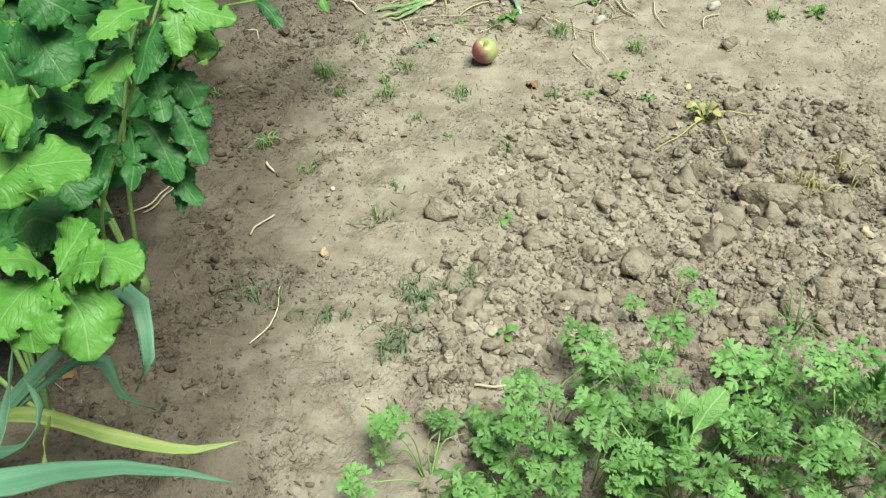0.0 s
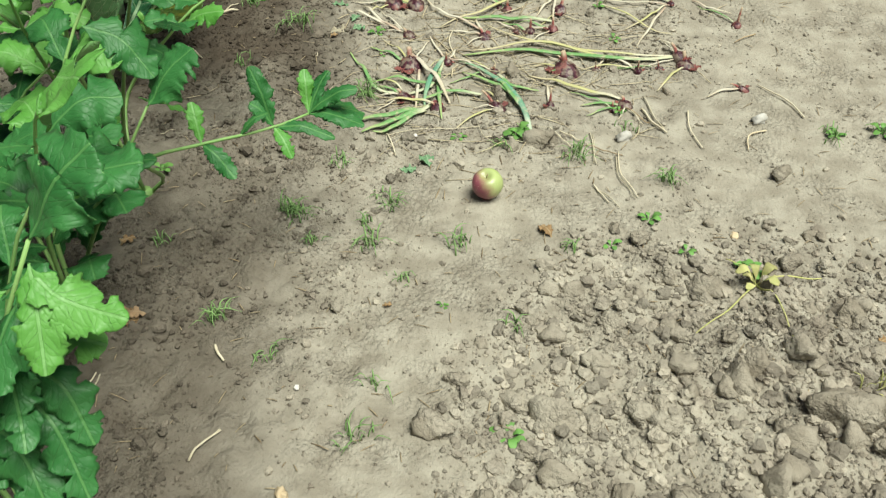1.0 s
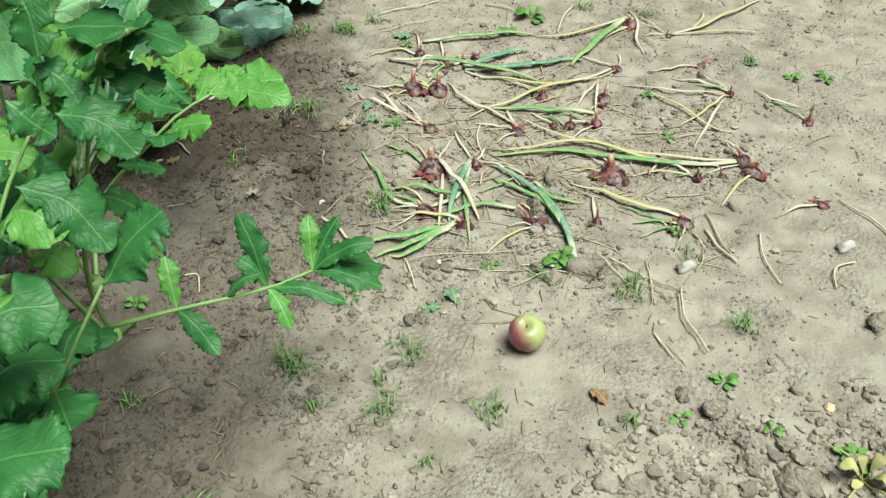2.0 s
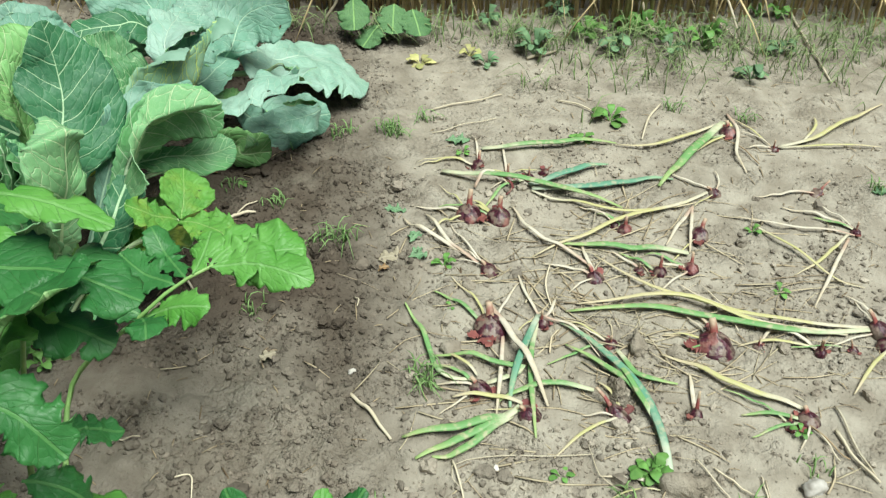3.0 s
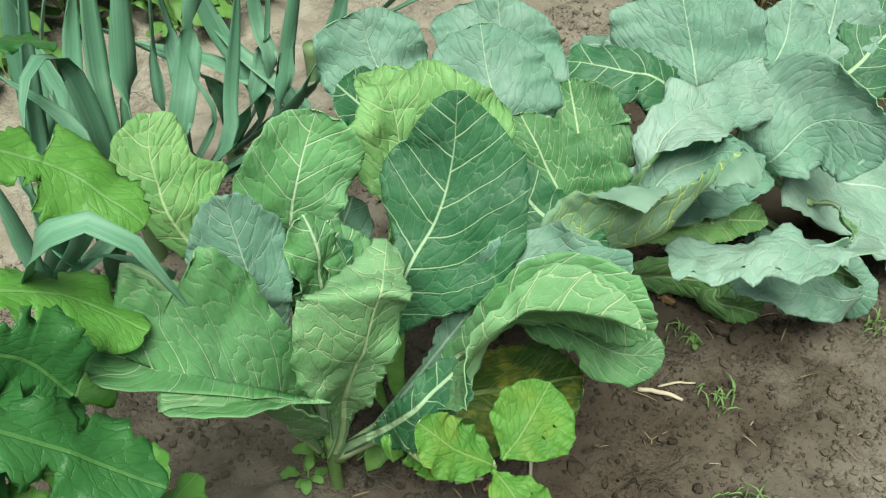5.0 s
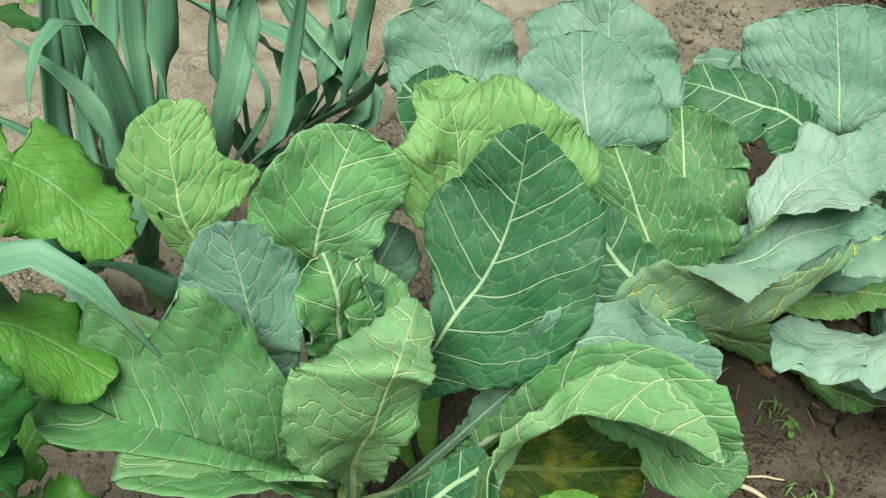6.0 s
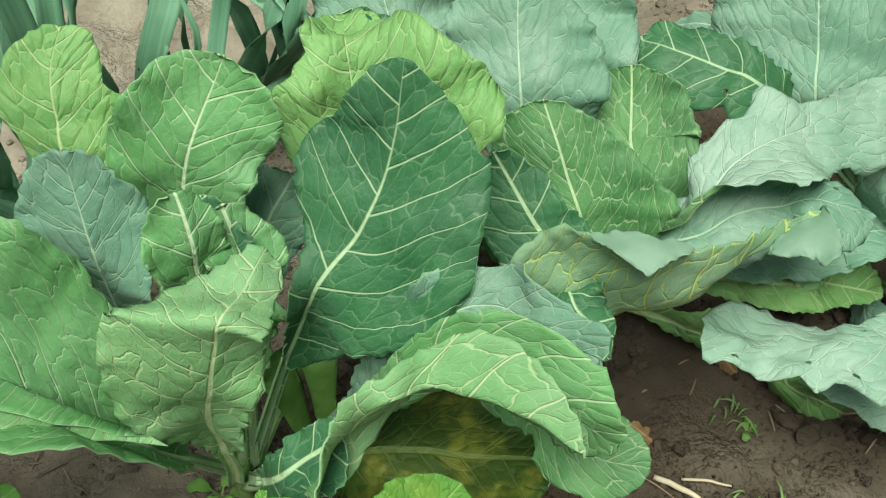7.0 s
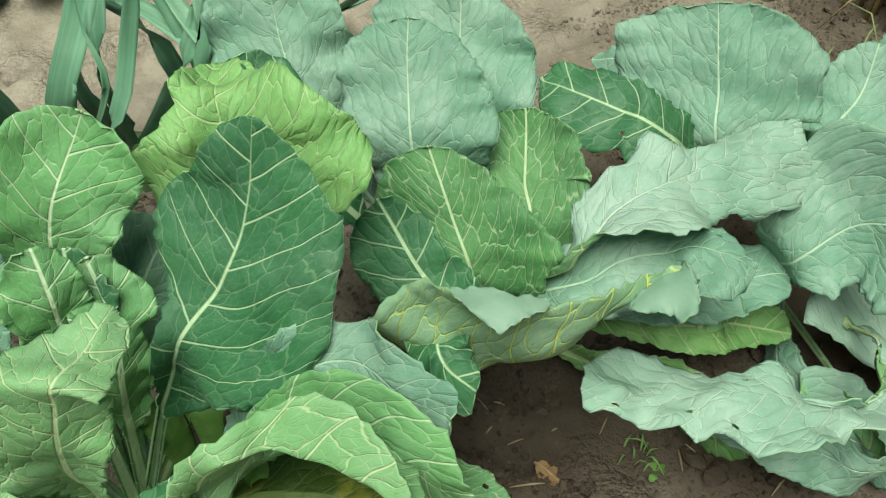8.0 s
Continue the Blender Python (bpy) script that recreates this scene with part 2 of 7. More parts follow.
def lattice(shape, seed):
    if (shape, seed) not in LATTICES:
        LATTICES[shape, seed] = np.random.default_rng(seed).random(shape)
    return LATTICES[shape, seed]


def value_noise(x, y, cell, seed):
    """Smooth noise from 0 to 1 with that cell size in metres."""
    g = lattice((256, 256), seed)
    fx, fy = x / cell + 1000, y / cell + 1000
    ix, iy = np.floor(fx).astype(int), np.floor(fy).astype(int)
    tx, ty = fx - ix, fy - iy
    tx, ty = tx * tx * (3 - 2 * tx), ty * ty * (3 - 2 * ty)
    a, b = g[ix % 256, iy % 256], g[(ix + 1) % 256, iy % 256]
    c, d = g[ix % 256, (iy + 1) % 256], g[(ix + 1) % 256, (iy + 1) % 256]
    return (a * (1 - tx) + b * tx) * (1 - ty) + (c * (1 - tx) + d * tx) * ty


def step(x, a, b):
    t = np.clip((x - a) / (b - a), 0, 1)
    return t * t * (3 - 2 * t)


def lumps(x, y, cell, seed):
    """Rounded lumps: the nearest of scattered points, each with its own size."""
    gx, gy, gs = lattice((128, 128), seed), lattice((128, 128), seed + 1), lattice((128, 128), seed + 2)
    fx, fy = x / cell + 500, y / cell + 500
    ix, iy = np.floor(fx).astype(int), np.floor(fy).astype(int)
    best = np.zeros_like(x)
    for dx in (-1, 0, 1):
        for dy in (-1, 0, 1):
            jx, jy = (ix + dx) % 128, (iy + dy) % 128
            d2 = (fx - ix - dx - gx[jx, jy]) ** 2 + (fy - iy - dy - gy[jx, jy]) ** 2
            best = np.maximum(best, gs[jx, jy] * np.sqrt(np.clip(1 - d2 / 0.5, 0, 1)))
    return best


def dug(x, y):
    """How far the soil is dug over: the strip right of the trodden path, up to the apple."""
    edge = 0.66 + 0.09 * np.sin(y * 3.1) + 0.12 * (value_noise(x, y, 0.2, 5) - 0.5)
    return step(x, edge - 0.1, edge + 0.13) * step(y, 2.5, 2.2)


def crumbly(x, y):
    """How loose the soil is round the plants."""
    row = x + 0.17 * y
    return np.clip(0.85 * step(row, 0.86, 0.5) * step(y, 0.6, 1.0) + step(np.abs(x - 0.55), 0.75, 0.3) * step(np.abs(y - 3.05), 0.75, 0.45) * 0.55, 0, 1)


def height(x, y):
    near = step(np.hypot(x, y - 2.4), 6.0, 4.0)
    h = 0.05 * (value_noise(x, y, 0.9, 1) - 0.5) + 0.02 * (value_noise(x, y, 0.28, 2) - 0.5)
    d, c = dug(x, y), crumbly(x, y)
    h += d * (0.03 * value_noise(x, y, 0.11, 10) + 0.014 * lumps(x, y, 0.06, 20) + 0.01 * lumps(x, y, 0.034, 30) + 0.014 * value_noise(x, y, 0.024, 8) - 0.036)
    h += c * (0.02 * lumps(x, y, 0.06, 40) + 0.014 * lumps(x, y, 0.028, 50) + 0.008 * value_noise(x, y, 0.02, 9) - 0.012)
    h += (0.006 * (value_noise(x, y, 0.06, 3) - 0.5) + 0.005 * (value_noise(x, y, 0.025, 4) - 0.5)) * (1 + c)
    return h * near * 0.8


def ground_z(x, y):
    return float(height(np.array([float(x)]), np.array([float(y)]))[0])


def axis(lo, hi, fine, far):
    core = np.arange(lo, hi + fine / 2, fine)
    out = fine * 1.35 ** np.arange(1, 40)
    out = np.cumsum(out)
    out = np.append(out[out < far], far)
    return np.concatenate([lo - out[::-1], core, hi + out])


gx, gy = axis(-1.5, 2.0, 0.0105, 400.0), axis(0.75, 4.6, 0.0105, 400.0)
mx, my = np.meshgrid(gx, gy, indexing="ij")
mz = height(mx, my)
nx, ny = mx.shape
idx = np.arange(nx * ny).reshape(nx, ny)
quads = np.stack([idx[:-1, :-1], idx[1:, :-1], idx[1:, 1:], idx[:-1, 1:]], -1).reshape(-1, 4)
mesh = bpy.data.meshes.new("ground")
mesh.vertices.add(nx * ny)
mesh.vertices.foreach_set("co", np.stack([mx, my, mz], -1).astype(np.float32).ravel())
mesh.loops.add(quads.size)
mesh.loops.foreach_set("vertex_index", quads.astype(np.int32).ravel())
mesh.polygons.add(len(quads))
mesh.polygons.foreach_set("loop_start", np.arange(0, quads.size, 4, dtype=np.int32))
mesh.update(calc_edges=True)
mesh.polygons.foreach_set("use_smooth", np.ones(len(quads), dtype=bool))
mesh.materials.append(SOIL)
ground = tagged(new("ground", mesh), "dry grey-brown garden soil, dug over and cloddy in parts", "ground", kind="structure")


# ---- shared builders ----
def raw(name, verts, faces, mats, parent=None, label="", which=None, smooth=True, uv=None):
    me = bpy.data.meshes.new(name)
    me.from_pydata([tuple(map(float, v)) for v in verts], [], [tuple(map(int, f)) for f in faces])
    for m in mats if isinstance(mats, (list, tuple)) else [mats]:
        me.materials.append(m)
    me.polygons.foreach_set("use_smooth", np.full(len(me.polygons), smooth))
    if which is not None:
        me.polygons.foreach_set("material_index", np.array(which, dtype=np.int32))
    if uv is not None:
        layer = me.uv_layers.new(name="UVMap")
        loops = np.zeros(len(me.loops), dtype=np.int32)
        me.loops.foreach_get("vertex_index", loops)
        layer.data.foreach_set("uv", np.asarray(uv, dtype=np.float32)[loops].ravel())
    me.update()
    ob = new(name, me)
    if parent is not None:
        ob.parent = parent
        ob.matrix_parent_inverse = parent.matrix_world.inverted()
    if label:
        tagged(ob, label)
    return ob


def thing(name, where, label, category, group="", kind=""):
    ob = new(name)
    ob.empty_display_size = 0.05
    ob.location = where
    ob.matrix_world = Matrix.Translation(where)
    return tagged(ob, label, category, group, kind)


def spline(pts, n):
    """n + 1 points evenly spaced along a smooth curve through pts."""
    p = np.array(pts, float)
    if len(p) == 2:
        return p[0] + (p[1] - p[0]) * np.linspace(0, 1, n + 1)[:, None]
    q = np.vstack([2 * p[0] - p[1], p, 2 * p[-1] - p[-2]])
    out = []
    for i in range(1, len(q) - 2):
        t = np.linspace(0, 1, 24, endpoint=False)[:, None]
        a, b, c, d = q[i - 1], q[i], q[i + 1], q[i + 2]
        out.append(0.5 * (2 * b + (c - a) * t + (2 * a - 5 * b + 4 * c - d) * t**2 + (3 * b - a - 3 * c + d) * t**3))
    out = np.vstack([*out, p[-1:]])
    far = np.r_[0, np.cumsum(np.linalg.norm(np.diff(out, axis=0), axis=1))]
    at = np.linspace(0, far[-1], n + 1)
    return np.stack([np.interp(at, far, out[:, k]) for k in range(3)], 1)


def unit(v):
    v = np.asarray(v, float)
    return v / np.maximum(np.linalg.norm(v, axis=-1, keepdims=True), 1e-9)


def tangents(c):
    return unit(np.gradient(c, axis=0))


def tube_data(pts, radii, n=10, sides=6, flat=1.0, up=(0, 0, 1)):
    """A closed tapering tube along a curve; flat squeezes it along up."""
    c = spline(pts, n)
    t = tangents(c)
    r = np.interp(np.linspace(0, 1, n + 1), np.linspace(0, 1, len(radii)), radii)
    side = np.cross(t, np.asarray(up, float))
    side = np.where(np.linalg.norm(side, axis=1, keepdims=True) < 0.05, np.cross(t, (1.0, 0.2, 0)), side)
    side = unit(side)
    nor = np.cross(side, t)
    verts, faces = [], []
    for i in range(n + 1):
        for k in range(sides):
            a = 2 * math.pi * k / sides
            verts.append(c[i] + r[i] * (math.cos(a) * side[i] + flat * math.sin(a) * nor[i]))
    for i in range(n):
        for k in range(sides):
            a, b = i * sides + k, i * sides + (k + 1) % sides
            faces.append((a, b, b + sides, a + sides))
    faces.append(tuple(range(sides))[::-1])
    faces.append(tuple(n * sides + k for k in range(sides)))
    return verts, faces


def tube(name, pts, radii, mat, parent=None, n=10, sides=6, flat=1.0, label=""):
    v, f = tube_data(pts, radii, n, sides, flat)
    return raw(name, v, f, mat, parent, label)


def turn_between(a, b):
    """The least rotation that takes the unit vector a to b."""
    return np.array(Vector(a).rotation_difference(Vector(b)).to_matrix())


def smooth_noise(v, count, g):
    """Smooth random waver of unit size along v from 0 to 1."""
    k = g.normal(0, 1, count + 4)
    f = v * count
    i = np.floor(f).astype(int)
    t = f - i
    p0, p1, p2, p3 = k[i], k[i + 1], k[i + 2], k[np.minimum(i + 3, count + 3)]
    return ((1 - t) ** 3 * p0 + (3 * t**3 - 6 * t**2 + 4) * p1 + (-3 * t**3 + 3 * t**2 + 3 * t + 1) * p2 + t**3 * p3) / 4


def blade(name, parent, mid, left, right, top, under, vp=0.18, vm=0.58, n=46, m=10, cup=0.15, ruffle=0.1, waves=5.0, jag=0.05,
          teeth=0.0, tooth=0.008, clefts=0, cleft=0.35, thick=0.0012, rib=0.006, stalk=0.008, holes=0, blister=0.003, seed=0, foot=0.5, more=(), frill=0.0, roll=0.0, label=""):
    """A leaf as a thin closed shell: mid are points from the base of its stalk to its tip, left and right are edge points at vm of its length.
    more: further edge points, each (part of the length, left, right); a part over 1 counts the points of mid instead.
    teeth, frill: metres by which the margin is toothed or frilled; roll: how far the margin curls back, as part of the width."""
    g = np.random.default_rng(seed + 7)
    N = 320
    fv = np.linspace(0, 1, N + 1)
    fine = spline(mid, N)
    tan = tangents(fine)
    length = np.linalg.norm(np.diff(fine, axis=0), axis=1).sum()
    marks = [float(np.argmin(np.linalg.norm(fine - np.asarray(q, float), axis=1))) / N for q in mid]
    part_of = lambda e: e if e < 1 else float(np.interp(e, range(len(marks)), marks))
    given = sorted([(part_of(e[0]), e[1], e[2]) for e in [(vm, left, right), *more] if len(e[1])], key=lambda e: e[0])

    def margin(h):
        """Offsets from the midrib to one margin, through the given edge points."""
        at, last = [], vp + 0.02
        for e in given:
            p = np.asarray(e[1 + h], float)
            lo, hi = max(e[0] - 0.2, last), min(e[0] + 0.2, 0.95)
            near = np.linalg.norm(fine - p, axis=1) + 9.0 * ((fv < lo) | (fv > max(hi, lo + 0.01)))
            k = min(int(np.argmin(near)), int(0.96 * N))
            if not at or k > at[-1][0] + 5:
                at.append((k, p - fine[k]))
            last = fv[k] + 0.05
        x = np.array([fv[k] for k, _ in at])
        out = np.zeros((N + 1, 3))
        size = [float(np.linalg.norm(o)) for _, o in at]
        for i in range(N + 1):
            v = fv[i]
            if v <= x[0]:
                s = np.clip((v - vp) / (x[0] - vp), 0, 1)
                w = (1 - (1 - s) ** 2) ** (2 * foot) if len(at) == 1 else s ** (0.55 + foot)
                out[i] = turn_between(tan[at[0][0]], tan[i]) @ at[0][1] * max(w, 1e-3)
            elif v >= x[-1]:
                k = 0.0 if len(at) == 1 else max(0.0, (size[-2] - size[-1]) / (x[-1] - x[-2]) / size[-1] * (1 - x[-1]))
                y = (v - x[-1]) / (1 - x[-1])
                w = math.sqrt(1 - y) * (1 + min(max(0.5 - k, -0.4), 0.5) * y)
                out[i] = turn_between(tan[at[-1][0]], tan[i]) @ at[-1][1] * max(w, 1e-3)
            else:
                j = int(np.searchsorted(x, v)) - 1
                p0, p1, d = at[j][1], at[j + 1][1], x[j + 1] - x[j]
                m0 = (p1 - at[j - 1][1]) / (x[j + 1] - x[j - 1]) if j else (p1 - p0) / d
                m1 = (at[j + 2][1] - p0) / (x[j + 2] - x[j]) if j + 2 < len(at) else (p1 - p0) / d
                f = (v - x[j]) / d
                out[i] = p0 * (2 * f**3 - 3 * f**2 + 1) + m0 * d * (f**3 - 2 * f**2 + f) + p1 * (3 * f**2 - 2 * f**3) + m1 * d * (f**3 - f**2)
        shape = 1 + jag * 0.6 * smooth_noise(fv, 9, g) + jag * 0.45 * smooth_noise(fv, 26, g)
        for _ in range(clefts):
            c = g.uniform(vp + 0.2, 0.82)
            shape = shape * (1 - cleft * g.uniform(0.5, 1.1) * np.where(fv < c, np.exp(-(((fv - c) / 0.06) ** 2)), np.exp(-(((fv - c) / 0.014) ** 2))))
        return out * shape[:, None]

    off = [margin(0), margin(1)]
    normal = unit(np.cross(off[1] - off[0], tan))
    wide = [np.linalg.norm(o, axis=1) for o in off]
    arc = [np.r_[0, np.cumsum(np.linalg.norm(np.diff(fine + o, axis=0), axis=1))] for o in off]
    # rows lie evenly along the margins
    even = (arc[0] / arc[0][-1] + arc[1] / arc[1][-1] + 0.8 * fv) / 2.8
    vs = np.interp(np.linspace(0, 1, n + 1), even, fv)
    pick = lambda arr: np.stack([np.interp(vs, fv, arr[:, k]) for k in range(arr.shape[1])], 1)
    c, t, nor = pick(fine), unit(pick(tan)), unit(pick(normal))
    us = np.linspace(-1, 1, 2 * m + 1)
    us = np.sign(us) * np.abs(us) ** 0.9
    cols = 2 * m + 1
    grid, flatuv, ribs = np.zeros((n + 1, cols, 3)), np.zeros((n + 1, cols, 2)), np.zeros((n + 1, cols))
    ph = g.random(8) * 6.283
    bare = stalk * (1 - 0.6 * vs)
    for hand in (0, 1):
        o, w, s = pick(off[hand]), np.interp(vs, fv, wide[hand]), np.interp(vs, fv, arc[hand])
        tight = np.clip((w - 0.5 * bare) / (0.004 + 2.0 * teeth), 0, 1)
        along = unit(np.gradient(c + o, axis=0))
        outward = unit(np.cross(along, nor))
        outward = np.where((np.sum(outward * o, axis=1) < 0)[:, None], -outward, outward)
        push = np.zeros(n + 1)
        if teeth:
            k = s / tooth * (1 + 0.12 * smooth_noise(vs, 6, g)) + ph[hand]
            f = k % 1.0
            push += teeth * (np.where(f < 0.7, f / 0.7, (1 - f) / 0.3) - 0.5) * (0.8 + 0.5 * np.sin(np.floor(k) * 2.7))
        if frill:
            push += frill * (0.6 * np.sin(s * 640 + 4 * np.sin(s * 95 + ph[2]) + ph[4 + hand]) + np.sin(s * 300 + 3 * np.sin(s * 61 + ph[3]) + ph[6 + hand]) + 0.7 * np.sin(s * 120 + ph[5 - hand]))
        push *= tight
        wave = ruffle * 1.3 * (np.sin(waves * 6.283 * vs + ph[1 + hand]) + 0.45 * np.sin(waves * 2.3 * 6.283 * vs + ph[3 + hand]))
        ws = np.minimum(w, np.median(w[w > 0.2 * w.max()]) * 1.5)
        lo, hi = (0, m + 1) if hand == 0 else (m, cols)
        for j in range(lo, hi):
            a = abs(us[j])
            reach = np.maximum(w * a, bare * min(1.0, a))
            p = c + o / np.maximum(w, 1e-9)[:, None] * reach[:, None] + outward * (push * a**4)[:, None]
            lift = cup * ws * (a**2 - a) + wave * ws * a**2.4 * tight - roll * ws * max(0.0, a - 0.6) ** 2 * 4.0
            x, y = math.copysign(1, us[j]) * reach + 3.0, vs * length
            lift = lift + tight * blister * ((value_noise(x + 0.37 * seed, y, 0.027, 101) - 0.5) * 2.0 + (value_noise(x + 0.53 * seed, y, 0.065, 102) - 0.5) * 3.2)
            if frill:
                lift = lift + tight * a**5 * frill * 1.8 * np.sin(s * 330 + ph[5 - hand] + 2 * np.sin(s * 70))
            grid[:, j] = p + nor * lift[:, None]
            flatuv[:, j, 0], flatuv[:, j, 1] = math.copysign(1, us[j]) * reach, y
            ribs[:, j] = thick + rib * (1 - 0.85 * vs) * np.exp(-((reach / (0.0075 * (1.1 - 0.7 * vs))) ** 2))
    flatuv[:, m, 0] = 0.0
    grid[:, m] = c + nor * (0.5 * (grid[:, m - 1] + grid[:, m + 1] - 2 * c) * nor).sum(axis=1)[:, None]
    edge = 2 if frill else 0
    gone = set()
    for _ in range(holes):
        hi, hj = int(g.integers(int(n * 0.4), n - 5)), int(g.choice([*range(2, m - 2), *range(m + 3, cols - 3)]))
        gone |= {(hi + a, hj + b) for a in (-1, 0) for b in (-1, 0)}
        mid_p, size = grid[hi, hj].copy(), g.uniform(0.35, 0.75)
        for a in (-1, 0, 1):
            for b in (-1, 0, 1):
                grid[hi + a, hj + b] = mid_p + (grid[hi + a, hj + b] - mid_p) * size * (0.78 if a and b else 1.0) * g.uniform(0.85, 1.15)
    dv, du = np.gradient(grid, axis=0), np.gradient(grid, axis=1)
    nn = unit(np.cross(du, dv))
    nn = np.where(np.linalg.norm(nn, axis=2, keepdims=True) < 0.5, nor[:, None], nn)
    low = grid - nn * ribs[..., None]
    base = (n + 1) * cols
    verts = np.concatenate([grid.reshape(-1, 3), low.reshape(-1, 3)])
    uvs = np.concatenate([flatuv.reshape(-1, 2)] * 2)
    faces, which = [], []
    for i in range(n):
        for j in range(cols - 1):
            if (i, j) in gone:
                continue
            q = (i * cols + j, i * cols + j + 1, (i + 1) * cols + j + 1, (i + 1) * cols + j)
            faces += [q, tuple(base + x for x in q[::-1])]
            which += [0, 1]
    for i in range(n):
        a, b = i * cols, (i + 1) * cols
        faces.append((a, b, base + b, base + a))
        a, b = i * cols + cols - 1, (i + 1) * cols + cols - 1
        faces.append((b, a, base + a, base + b))
        which += [edge, edge]
    for row in (0, n):
        for j in range(cols - 1):
            a, b = row * cols + j, row * cols + j + 1
            faces.append((a, base + a, base + b, b) if row == 0 else (a, b, base + b, base + a))
            which.append(0)
    return raw(name, verts, faces, [top, under, RIM], parent, label, which, True, uvs)


def strap(name, parent, mid, width, top, n=18, fold=0.35, seed=0, label="", tipless=False):
    """A long leek-like leaf with a keel."""
    g = np.random.default_rng(seed + 99)
    c = spline(mid, n)
    t = tangents(c)
    v = np.linspace(0, 1, n + 1)
    w = 0.5 * width * np.minimum(1, 0.75 + 0.6 * v) * (1 if tipless else np.clip((1 - v) * 3.4, 0, 1) ** 0.8)
    side = unit(np.cross(t, (math.cos(seed * 1.7) * 0.4, math.sin(seed * 1.7) * 0.4, 1.0)))
    flat_t = np.linalg.norm(np.cross(t, (0, 0, 1.0)), axis=1, keepdims=True)
    turn = seed * 2.1
    hor = np.array([math.cos(turn), math.sin(turn), 0.0])
    side = unit(np.where(flat_t < 0.35, np.cross(t, np.cross(hor, t)), side))
    for i in range(1, n + 1):
        if side[i] @ side[i - 1] < 0:
            side[i] = -side[i]
    nor = unit(np.cross(side, t))
    nor = np.where((nor[:, 2:3] < 0) & (flat_t > 0.35), -nor, nor)
    us = (-1, -0.55, 0, 0.55, 1)
    verts, uv = [], []
    for s, off in ((1, 0.0), (-1, 0.0011)):
        for i in range(n + 1):
            for u in us:
                verts.append(c[i] + side[i] * u * w[i] + nor[i] * (fold * abs(u) * w[i] - off + 0.002 * math.sin(9 * v[i] + seed) * u))
                uv.append((u * w[i], v[i]))
    k, base = len(us), len(us) * (n + 1)
    faces = []
    for i in range(n):
        for j in range(k - 1):
            q = (i * k + j, i * k + j + 1, (i + 1) * k + j + 1, (i + 1) * k + j)
            faces += [q, tuple(base + x for x in q[::-1])]
        a, b = i * k, (i + 1) * k
        faces.append((a, b, base + b, base + a))
        a, b = i * k + k - 1, (i + 1) * k + k - 1
        faces.append((b, a, base + a, base + b))
    return raw(name, verts, faces, top, parent, label, None, True, uv)


# ---- cauliflower and cabbages ----
def broad(name, parent, mid, left, right, top, under, ruffle=0.1, **rest):
    """A brassica leaf: rounder, thicker and finely frilled along its pale rim."""
    rest.setdefault("n", 84)
    rest.setdefault("m", 11)
    rest.setdefault("jag", 0.05)
    rest.setdefault("blister", 0.0035)
    rest.setdefault("roll", 0.06)
    return blade(name, parent, mid, left, right, top, under, ruffle=ruffle * 0.8, frill=0.0013, **rest)


